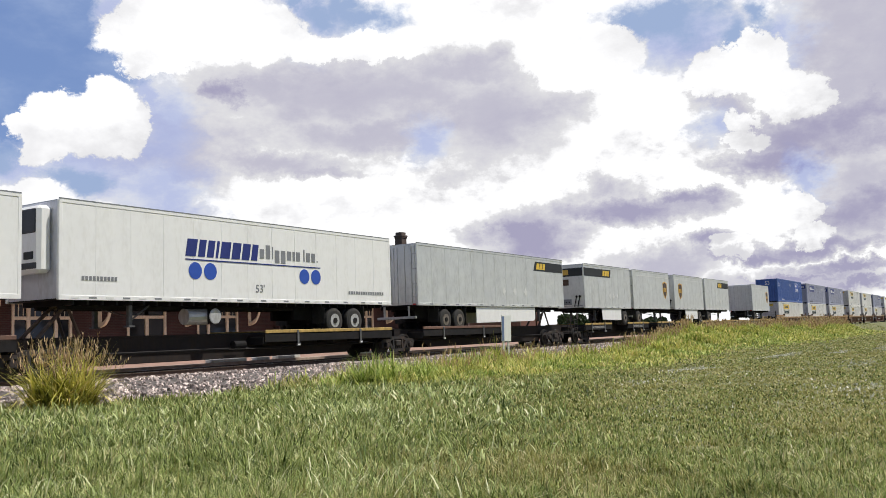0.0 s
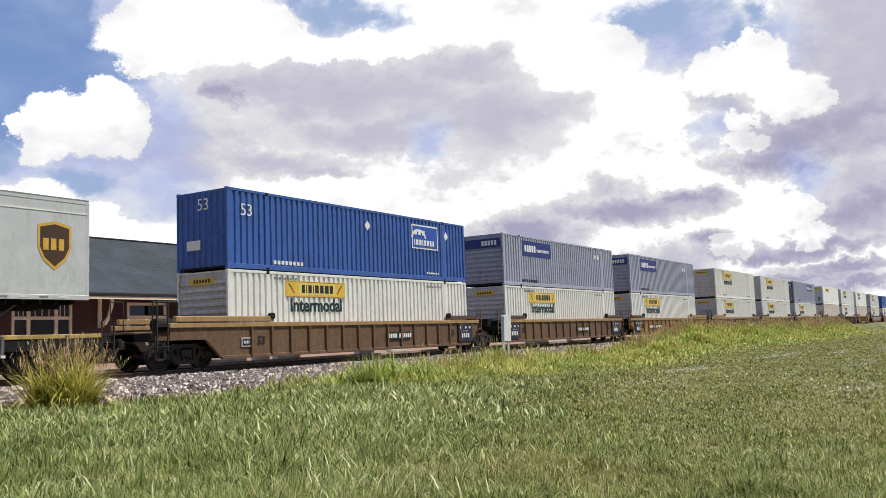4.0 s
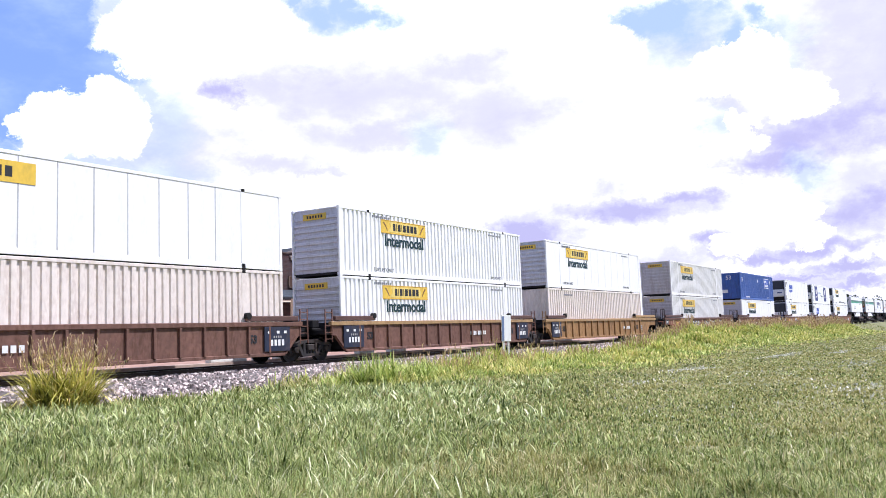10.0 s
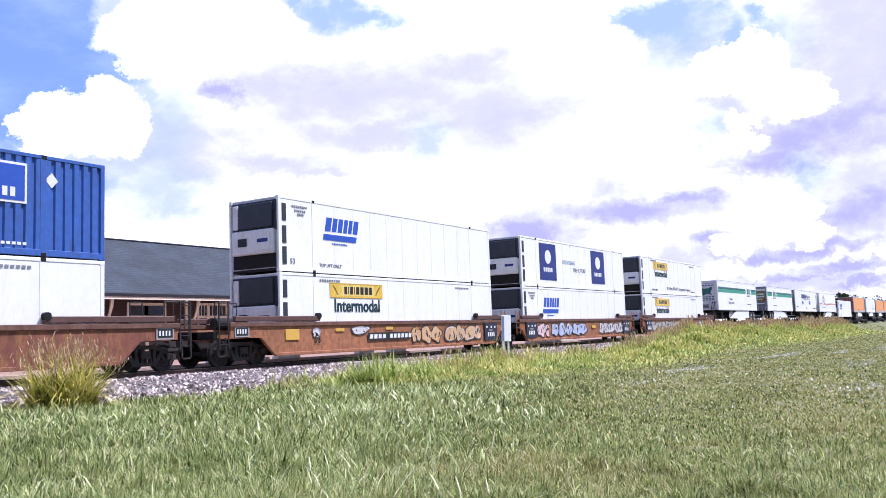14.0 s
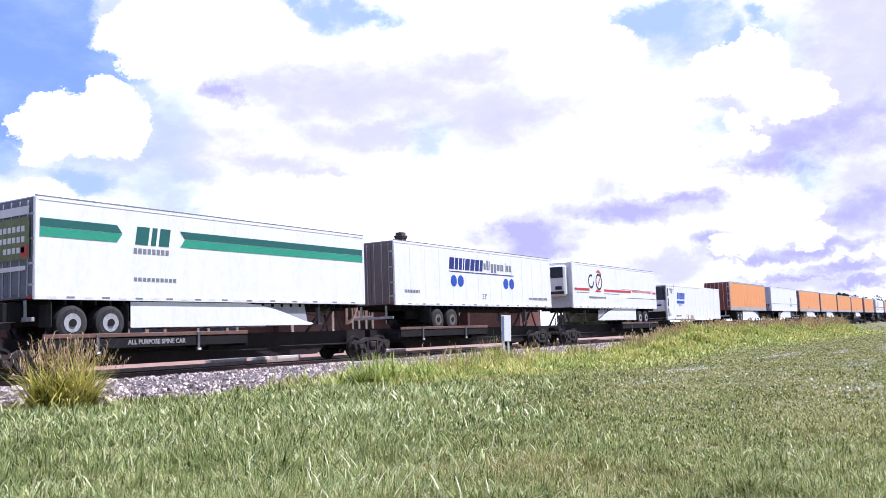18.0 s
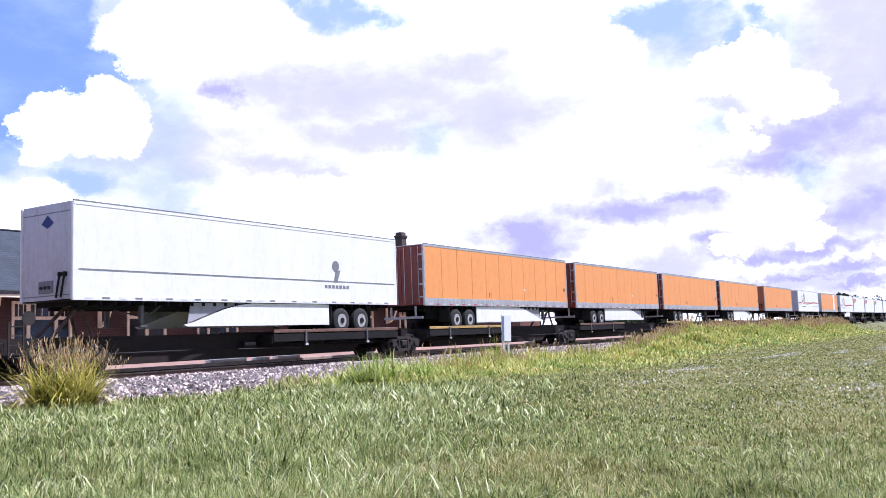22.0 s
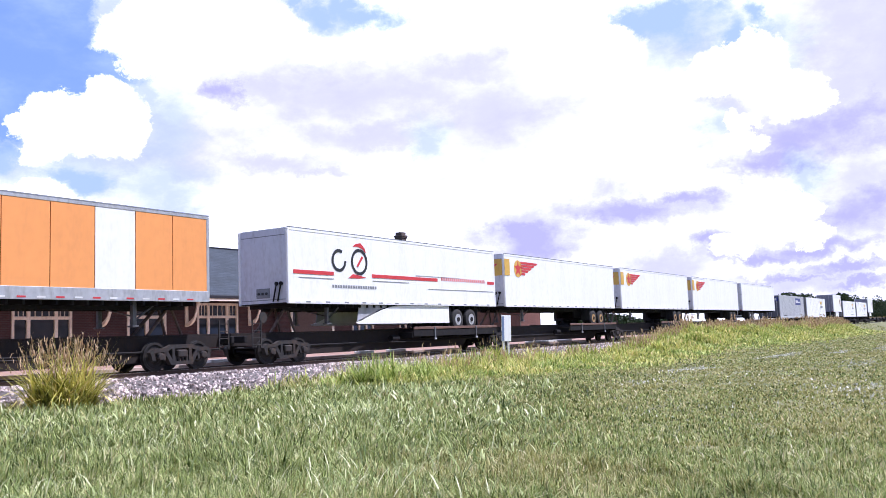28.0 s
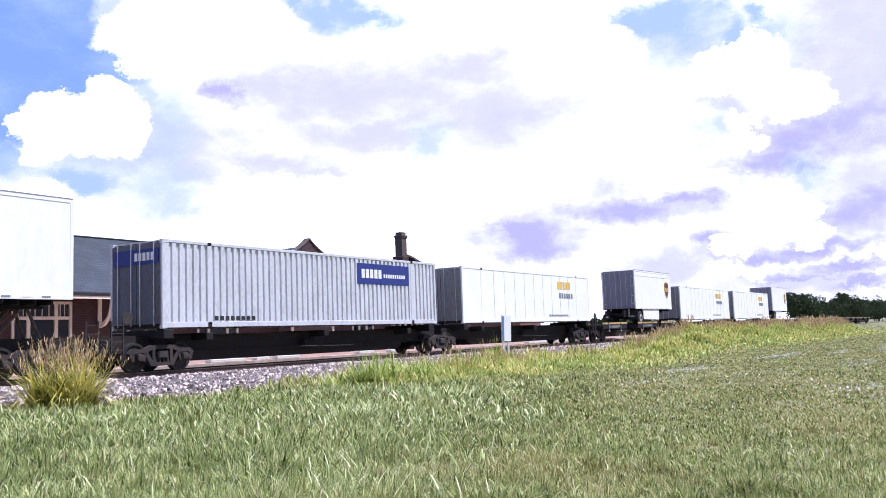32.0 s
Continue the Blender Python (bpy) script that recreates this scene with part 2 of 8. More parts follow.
RUBBER = mat("tyre_rubber", (0.024, 0.023, 0.023), 0.8, vary=0.2, grain=14, dirt=0.5, dirt_col=(0.09, 0.08, 0.07))
RIM = mat("white_wheel_rim", (0.50, 0.50, 0.50), 0.4, 0.2, vary=0.1, grain=14, dirt=0.5, dirt_col=(0.22, 0.2, 0.18))
RIM_DULL = mat("dull_wheel_rim", (0.19, 0.16, 0.13), 0.5, 0.1, vary=0.15, grain=14, dirt=0.5, dirt_col=(0.08, 0.07, 0.06))
RIM_TAN = mat("ochre_wheel_rim", (0.45, 0.27, 0.10), 0.5, 0.0, vary=0.1, grain=14, dirt=0.5, dirt_col=(0.2, 0.13, 0.08))
YELLOW = mat("yellow_sign", (0.78, 0.52, 0.06), 0.5, vary=0.05, dirt=0.2)
BLACK = mat("black_marking", (0.02, 0.022, 0.025), 0.6, vary=0.1)
NAVY = mat("navy_marking", (0.022, 0.035, 0.19), 0.5, vary=0.06)
BLUE_MARK = mat("blue_marking", (0.03, 0.09, 0.45), 0.5, vary=0.06)
RED_MARK = mat("red_marking", (0.58, 0.045, 0.05), 0.5, vary=0.06)
GREEN_DK = mat("dark_green_marking", (0.02, 0.13, 0.11), 0.5, vary=0.06)
GREEN_LT = mat("green_marking", (0.035, 0.33, 0.20), 0.5, vary=0.06)
GREY_MARK = mat("grey_marking", (0.22, 0.23, 0.25), 0.5, vary=0.08)
WHITE_MARK = mat("white_marking", (0.78, 0.78, 0.76), 0.5, vary=0.05)
BROWN_MARK = mat("brown_marking", (0.07, 0.035, 0.02), 0.5, vary=0.06)
GOLD_MARK = mat("gold_marking", (0.66, 0.40, 0.07), 0.5, vary=0.06)
REEFER = mat("dark_grille", (0.03, 0.035, 0.045), 0.5, vary=0.2, grain=20)

# ---- small kit ----
def part(name, bm, material, parent=None, label=""):
    """Links a bmesh as one mesh object under a thing or a part."""
    me = bpy.data.meshes.new(name)
    bm.to_mesh(me)
    bm.free()
    me.materials.append(material)
    ob = new(name, me)
    if parent is not None:
        ob.parent = parent
    if label:
        ob["label"] = label
    return ob


def shared(name, me, parent, m=None):
    """One more object on a mesh that exists."""
    ob = new(name, me)
    ob.parent = parent
    if m is not None:
        ob.matrix_basis = m
    return ob


def thing(name, label, category, group="", m=None):
    ob = new(name)
    ob.empty_display_size = 0.3
    tagged(ob, label, category, group)
    if m is not None:
        ob.matrix_basis = m
    return ob


def box(bm, x0, x1, y0, y1, z0, z1, bevel=0.0):
    vs = [bm.verts.new((x, y, z)) for x in (x0, x1) for y in (y0, y1) for z in (z0, z1)]
    fs = [bm.faces.new([vs[i] for i in q]) for q in ((0, 1, 3, 2), (4, 6, 7, 5), (0, 4, 5, 1), (2, 3, 7, 6), (0, 2, 6, 4), (1, 5, 7, 3))]
    if bevel:
        es = list({e for f in fs for e in f.edges})
        bmesh.ops.bevel(bm, geom=es, offset=bevel, segments=1, affect="EDGES", profile=0.5)
    return bm


def boxes(*rows, bevel=0.0):
    bm = bmesh.new()
    for r in rows:
        box(bm, *r, bevel=bevel)
    return bm


def cyl(bm, p, q, r, n=12, r2=None, cap=True):
    """A round bar from p to q."""
    p, q = Vector(p), Vector(q)
    d = (q - p).normalized()
    a = d.orthogonal().normalized()
    c = d.cross(a)
    r2 = r if r2 is None else r2
    rings = []
    for o, rr in ((p, r), (q, r2)):
        rings.append([bm.verts.new(o + (a * math.cos(2 * math.pi * i / n) + c * math.sin(2 * math.pi * i / n)) * rr) for i in range(n)])
    for i in range(n):
        j = (i + 1) % n
        bm.faces.new((rings[0][i], rings[0][j], rings[1][j], rings[1][i]))
    if cap:
        bm.faces.new(rings[0][::-1])
        bm.faces.new(rings[1])
    return bm


def cyls(*rows, n=12):
    bm = bmesh.new()
    for p, q, r in rows:
        cyl(bm, p, q, r, n)
    return bm


def turned(bm, profile, n=24, centre=(0, 0, 0), close=False):
    """A body of revolution about the Y axis: profile of (y, radius)."""
    cx, cy, cz = centre
    rings = [[bm.verts.new((cx + r * math.cos(2 * math.pi * i / n), cy + y, cz + r * math.sin(2 * math.pi * i / n))) for i in range(n)] for y, r in profile]
    for a, b in zip(rings, rings[1:]):
        for i in range(n):
            j = (i + 1) % n
            bm.faces.new((a[i], a[j], b[j], b[i]))
    if close:
        for a, b in zip(rings[-1:], rings[:1]):
            for i in range(n):
                j = (i + 1) % n
                bm.faces.new((a[i], a[j], b[j], b[i]))
    else:
        bm.faces.new(rings[0][::-1])
        bm.faces.new(rings[-1])
    bmesh.ops.recalc_face_normals(bm, faces=bm.faces)
    return bm


def plate(bm, outline, depth, axis="y", at=0.0):
    """An outline of (u, v) made into a plate of some depth. axis y: u is x and v is z; axis x: u is y and v is z."""
    def put(u, v, d):
        return (u, at + d, v) if axis == "y" else (at + d, u, v)
    a = [bm.verts.new(put(u, v, 0.0)) for u, v in outline]
    b = [bm.verts.new(put(u, v, depth)) for u, v in outline]
    bm.faces.new(a)
    bm.faces.new(b[::-1])
    n = len(outline)
    for i in range(n):
        j = (i + 1) % n
        bm.faces.new((a[j], a[i], b[i], b[j]))
    bmesh.ops.recalc_face_normals(bm, faces=bm.faces)
    return bm


def ring_points(cx, cz, r, n=20):
    return [(cx + r * math.cos(2 * math.pi * i / n), cz + r * math.sin(2 * math.pi * i / n)) for i in range(n)]


def lettering(name, text, size, m, material, parent, depth=0.006, label="", bold=0.0, gap=1.0):
    """Letters of the built-in font, made into a mesh."""
    cu = bpy.data.curves.new(name, "FONT")
    cu.body, cu.size, cu.align_x, cu.align_y, cu.extrude = text, size, "CENTER", "CENTER", depth
    cu.resolution_u, cu.offset, cu.space_character = 3, bold, gap
    tmp = bpy.data.objects.new(name, cu)
    me = bpy.data.meshes.new_from_object(tmp)
    me.materials.clear()
    me.materials.append(material)
    bpy.data.objects.remove(tmp)
    bpy.data.curves.remove(cu)
    ob = new(name, me)
    ob.parent, ob.matrix_basis = parent, m
    if label:
        ob["label"] = label
    return ob

# ---- ground, track, platform ----
TRACK_Y = 23.60


def ground_z(x, y):
    """Height of the lawn: nearly flat, with a low bank beside the ballast further along the line."""
    bank = 0.95 * min(1.0, max(0.0, (x - 47.0) / 9.0)) ** 1.2 * math.exp(-((y - 16.8) / 2.6) ** 2) * (1.0 - 0.7 * math.exp(-((x - 92.0) / 3.0) ** 2))
    left = 0.12 * math.exp(-((x - 11.0) / 3.5) ** 2 - ((y - 19.5) / 2.5) ** 2)
    lump = 0.05 * noise.noise((x * 0.35, y * 0.35, 1.0)) + 0.02 * noise.noise((x * 1.3, y * 1.3, 4.0))
    under = -0.25 if 20.6 < y < 27.0 else 0.0
    return -0.78 + bank + left + (lump if -20 < x < 200 and -20 < y < 22 else 0.0) + under


def earth_material():
    m = bpy.data.materials.new("lawn_earth")
    m.use_nodes = True
    nt = m.node_tree
    N, K = nt.nodes.new, nt.links.new
    b = nt.nodes["Principled BSDF"]
    b.inputs["Roughness"].default_value = 0.95
    tc = N("ShaderNodeTexCoord").outputs["Object"]
    ramps = []
    for scale, stops in ((0.45, ((0.35, (0.10, 0.115, 0.035, 1)), (0.62, (0.21, 0.20, 0.085, 1)))), (9.0, ((0.35, (0.05, 0.055, 0.02, 1)), (0.65, (0.24, 0.24, 0.10, 1))))):
        n = N("ShaderNodeTexNoise")
        n.inputs["Scale"].default_value, n.inputs["Detail"].default_value = scale, 8.0
        K(tc, n.inputs["Vector"])
        r = N("ShaderNodeValToRGB")
        for e, (p, c) in zip(r.color_ramp.elements, stops):
            e.position, e.color = p, c
        K(n.outputs["Fac"], r.inputs["Fac"])
        ramps.append(r.outputs[0])
    mx = N("ShaderNodeMix")
    mx.data_type = "RGBA"
    mx.inputs[0].default_value = 0.5
    K(ramps[0], mx.inputs[6])
    K(ramps[1], mx.inputs[7])
    K(mx.outputs[2], b.inputs["Base Color"])
    return m


def spread(lo, hi, fine_lo, fine_hi, step):
    xs = list(np.arange(fine_lo, fine_hi + 1e-6, step))
    d, a = step, fine_hi
    while a < hi:
        d *= 1.35
        a = min(hi, a + d)
        xs.append(a)
    d, a = step, fine_lo
    while a > lo:
        d *= 1.35
        a = max(lo, a - d)
        xs.insert(0, a)
    return xs


def sheet(name, xs, ys, z_of, material):
    verts = [(x, y, z_of(x, y)) for y in ys for x in xs]
    n = len(xs)
    faces = [(j * n + i, j * n + i + 1, (j + 1) * n + i + 1, (j + 1) * n + i) for j in range(len(ys) - 1) for i in range(n - 1)]
    me = bpy.data.meshes.new(name)
    me.from_pydata(verts, [], faces)
    me.materials.append(material)
    for p in me.polygons:
        p.use_smooth = True
    return new(name, me)


def build_ground():
    ob = sheet("ground", spread(-3500, 3500, -4, 110, 0.8), spread(-3500, 3500, -2, 30, 0.5), ground_z, earth_material())
    tagged(ob, "mown green lawn of long rough grass with bare patches", "lawn", kind="structure")


def extrude_x(bm, outline, x0, x1):
    """Outline of (y, z), drawn out along the track."""
    return plate(bm, outline, x1 - x0, "x", x0)


BALLAST = mat("ballast_stone", (0.52, 0.435, 0.405), 0.9, vary=0.3, grain=14, bump=0.8, bump_scale=22, island=0.65)
BED = mat("ballast_bed", (0.12, 0.105, 0.10), 0.95, vary=0.4, grain=20, bump=1.0, bump_scale=18)
RAIL = mat("worn_rail_steel", (0.10, 0.065, 0.05), 0.6, 0.4, vary=0.2, grain=10)
RAIL_TOP = mat("polished_rail_head", (0.45, 0.43, 0.42), 0.3, 0.9, vary=0.1)
TIE = mat("weathered_tie_timber", (0.11, 0.085, 0.07), 0.9, vary=0.3, grain=9, obj_vary=0.3, bump=0.5)


def build_track():
    bm = bmesh.new()
    extrude_x(bm, [(19.9, -0.95), (20.5, -0.72), (21.6, -0.26), (22.0, -0.19), (25.2, -0.19), (25.9, -0.3), (26.6, -0.6), (26.6, -0.95)], -80, 900)
    bed = tagged(part("track_bed", bm, BED), "grey crushed-stone ballast bank under the track", "ballast", kind="structure")
    for side in (-0.755, 0.755):
        y = TRACK_Y + side
        bm = bmesh.new()
        extrude_x(bm, [(y - 0.07, -0.172), (y + 0.07, -0.172), (y + 0.07, -0.158), (y + 0.011, -0.142), (y + 0.011, -0.045), (y + 0.036, -0.035),
                       (y + 0.036, -0.004), (y - 0.036, -0.004), (y - 0.036, -0.035), (y - 0.011, -0.045), (y - 0.011, -0.142), (y - 0.07, -0.158)], -80, 900)
        rail = tagged(part("rail", bm, RAIL), "rusty steel rail with a polished head", "rail", "rails of the track", "structure")
        part("rail_head", boxes((-80, 900, y - 0.03, y + 0.03, -0.003, 0.001)), RAIL_TOP, rail)
    bm = boxes((-0.115, 0.115, -1.3, 1.3, -0.36, -0.174), bevel=0.012)
    tie0 = part("tie", bm, TIE, bed)
    for i in range(150):
        m = pose(6 + i * 0.52, TRACK_Y, 0, 0, 0, random.uniform(-0.8, 0.8))
        if i == 0:
            tie0.matrix_basis = m
        else:
            shared("tie", tie0.data, bed, m)
    # loose stones
    rnd = random.Random(5)
    kinds = []
    for k in range(6):
        v = [Vector((rnd.uniform(-1, 1), rnd.uniform(-1, 1), rnd.uniform(-0.7, 0.7))).normalized() * rnd.uniform(0.8, 1.15) for _ in range(9)]
        b2 = bmesh.new()
        for q in v:
            b2.verts.new(q)
        bmesh.ops.convex_hull(b2, input=b2.verts)
        loose = [w for w in b2.verts if not w.link_faces]
        bmesh.ops.delete(b2, geom=loose, context="VERTS")
        b2.verts.index_update()
        kinds.append(([w.co.copy() for w in b2.verts], [[w.index for w in f.verts] for f in b2.faces]))
        b2.free()
    verts, faces = [], []
    for _ in range(22000):
        x = 9 + 61 * rnd.random() ** 1.5
        y = rnd.uniform(19.6, 26.2)
        top = -0.19 if 21.9 < y < 25.3 else (-0.19 - (21.9 - y) * 0.31 if y <= 21.9 else -0.25)
        if y < 20.5:
            top = max(-0.72, -0.62 - (20.5 - y) * 0.2)
        co, fs = kinds[rnd.randrange(6)]
        s = rnd.uniform(0.032, 0.08)
        r = Euler((rnd.uniform(0, 6), rnd.uniform(0, 6), rnd.uniform(0, 6))).to_matrix()
        o = Vector((x, y, top + s * 0.3))
        k = len(verts)
        verts += [o + r @ (c * s) for c in co]
        faces += [[k + i for i in f] for f in fs]
    me = bpy.data.meshes.new("ballast_stones")
    me.from_pydata(verts, [], faces)
    me.materials.append(BALLAST)
    tagged(new("ballast_stones", me), "loose grey and brown crushed ballast stones", "gravel", kind="stuff")


build_ground()
build_track()

# ---- station ----
def brick_material(name, a, b, mortar, scale=1.0, shingle=False):
    m = bpy.data.materials.new(name)
    m.use_nodes = True
    nt = m.node_tree
    N, K = nt.nodes.new, nt.links.new
    p = nt.nodes["Principled BSDF"]
    p.inputs["Roughness"].default_value = 0.85
    tc = N("ShaderNodeTexCoord").outputs["Object"]
    sep, cmb = N("ShaderNodeSeparateXYZ"), N("ShaderNodeCombineXYZ")
    K(tc, sep.inputs[0])
    sm = N("ShaderNodeMath")
    sm.operation = "ADD"
    K(sep.outputs[0], sm.inputs[0])
    K(sep.outputs[1], sm.inputs[1])
    K(sm.outputs[0], cmb.inputs[0])
    K(sep.outputs[2], cmb.inputs[1])
    br = N("ShaderNodeTexBrick")
    K(cmb.outputs[0], br.inputs["Vector"])
    br.inputs["Color1"].default_value, br.inputs["Color2"].default_value, br.inputs["Mortar"].default_value = (*a, 1), (*b, 1), (*mortar, 1)
    br.inputs["Scale"].default_value = 1.0
    br.inputs["Brick Width"].default_value, br.inputs["Row Height"].default_value = (0.225 * scale, 0.078 * scale) if not shingle else (0.30, 0.115)
    br.inputs["Mortar Size"].default_value = 0.010 * scale
    nz = N("ShaderNodeTexNoise")
    nz.inputs["Scale"].default_value, nz.inputs["Detail"].default_value = 0.7, 7.0
    K(tc, nz.inputs["Vector"])
    mr = N("ShaderNodeMapRange")
    K(nz.outputs["Fac"], mr.inputs["Value"])
    for k, x in (("From Min", 0.3), ("From Max", 0.7), ("To Min", 0.7), ("To Max", 1.25)):
        mr.inputs[k].default_value = x
    vm = N("ShaderNodeVectorMath")
    vm.operation = "SCALE"
    K(br.outputs["Color"], vm.inputs[0])
    K(mr.outputs[0], vm.inputs["Scale"])
    K(vm.outputs[0], p.inputs["Base Color"])
    bp = N("ShaderNodeBump")
    bp.inputs["Strength"].default_value, bp.inputs["Distance"].default_value = 0.6, 0.012
    bp.invert = True
    K(br.outputs["Fac"], bp.inputs["Height"])
    K(bp.outputs[0], p.inputs["Normal"])
    return m


BRICK = brick_material("dark_red_brick", (0.070, 0.030, 0.028), (0.048, 0.022, 0.022), (0.07, 0.055, 0.052))
ROOF = brick_material("slate_grey_shingle", (0.030, 0.040, 0.054), (0.043, 0.055, 0.071), (0.018, 0.024, 0.032), shingle=True)
PAVER = brick_material("red_brick_paving", (0.36, 0.22, 0.17), (0.30, 0.17, 0.13), (0.30, 0.24, 0.20), 1.0)
TRIM = mat("cream_wood_trim", (0.86, 0.79, 0.62), 0.6, vary=0.08, grain=9, dirt=0.18, dirt_col=(0.25, 0.2, 0.14))
STONE = mat("pale_coping_stone", (0.42, 0.36, 0.31), 0.8, vary=0.15, grain=8)
DARK_STONE = mat("dark_coping_stone", (0.10, 0.075, 0.065), 0.85, vary=0.2, grain=8)
GUTTER = mat("dark_gutter_metal", (0.035, 0.035, 0.04), 0.5, 0.3, vary=0.2)
SOFFIT = mat("brown_soffit_boards", (0.10, 0.07, 0.052), 0.7, vary=0.15, grain=9)
CONCRETE = mat("pale_concrete", (0.50, 0.47, 0.42), 0.85, vary=0.15, grain=9, dirt=0.3, dirt_col=(0.2, 0.18, 0.15), bump=0.3)


def pane_glass():
    m = bpy.data.materials.new("dark_window_glass")
    m.use_nodes = True
    b = m.node_tree.nodes["Principled BSDF"]
    b.inputs["Base Color"].default_value = (0.02, 0.024, 0.028, 1)
    b.inputs["Roughness"].default_value = 0.06
    return m


GLASS = pane_glass()
WALL_Y, Z0 = 36.8, 0.02


def station_window(parent, x0, x1, z0, z1, uprights, transom):
    """Cream frame, mullions and transom standing in an opening, panes set back."""
    w = part("window", boxes((x0, x0 + 0.13, WALL_Y - 0.06, WALL_Y + 0.12, z0, z1), (x1 - 0.13, x1, WALL_Y - 0.06, WALL_Y + 0.12, z0, z1),
                             (x0 + 0.13, x1 - 0.13, WALL_Y - 0.06, WALL_Y + 0.12, z1 - 0.13, z1), bevel=0.01), TRIM, parent)
    part("window_sill", boxes((x0 - 0.1, x1 + 0.1, WALL_Y - 0.16, WALL_Y + 0.1, z0 - 0.12, z0), bevel=0.01), STONE, w)
    xs = [x0 + 0.13] + [x0 + u * (x1 - x0) for u in uprights] + [x1 - 0.13]
    for u in xs[1:-1]:
        part("mullion", boxes((u - 0.085, u + 0.085, WALL_Y - 0.05, WALL_Y + 0.12, z0, z1 - 0.13), bevel=0.01), TRIM, w)
    part("transom", boxes((x0 + 0.13, x1 - 0.13, WALL_Y - 0.045, WALL_Y + 0.11, transom - 0.075, transom + 0.075), bevel=0.01), TRIM, w)
    for a, b in zip(xs, xs[1:]):
        for c, d in ((z0, transom - 0.075), (transom + 0.075, z1 - 0.13)):
            part("pane", boxes((a, b, WALL_Y + 0.04, WALL_Y + 0.055, c, d)), GLASS, w)
            if c == z0:
                continue
            n = 4 if b - a > 0.9 else 3
            bm = bmesh.new()
            for i in range(1, n):
                u = a + i * (b - a) / n
                box(bm, u - 0.018, u + 0.018, WALL_Y + 0.015, WALL_Y + 0.04, c, d)
            part("glazing_bar", bm, TRIM, w)["kind"] = "stuff"
    return w


def bracket(parent, x):
    """A curved cream timber bracket under the eaves."""
    bm = bmesh.new()
    outer, inner = [], []
    for i in range(9):
        a = math.radians(90 * i / 8)
        outer.append((WALL_Y - 1.05 * math.sin(a), 3.30 - 1.35 * (math.cos(a))))
        inner.append((WALL_Y - 0.90 * math.sin(a) - 0.0, 3.14 - 1.35 * (math.cos(a)) + 0.16 * (1 - math.sin(a)) - 0.16))
    plate(bm, outer + inner[::-1], 0.16, "x", x - 0.08)
    b = part("bracket", bm, TRIM, parent)
    part("wall_plate", boxes((x - 0.1, x + 0.1, WALL_Y - 0.09, WALL_Y - 0.004, 1.75, 3.3), bevel=0.01), TRIM, b)
    part("tie_beam", boxes((x - 0.08, x + 0.08, WALL_Y - 1.15, WALL_Y - 0.09, 3.22, 3.34), bevel=0.01), TRIM, b)


def wall_with_openings(parent, x0, x1, z0, z1, holes):
    """Wall pieces round the openings (x0, x1, z0, z1), butted end to end."""
    def piece(*q):
        part("wall_pier", boxes(q), BRICK, parent)
    x = x0
    for a, b, c, d in sorted(holes):
        piece(x, a, WALL_Y, WALL_Y + 0.3, z0, z1)
        if c > z0:
            piece(a, b, WALL_Y, WALL_Y + 0.3, z0, c)
        piece(a, b, WALL_Y, WALL_Y + 0.3, d, z1)
        x = b
    piece(x, x1, WALL_Y, WALL_Y + 0.3, z0, z1)


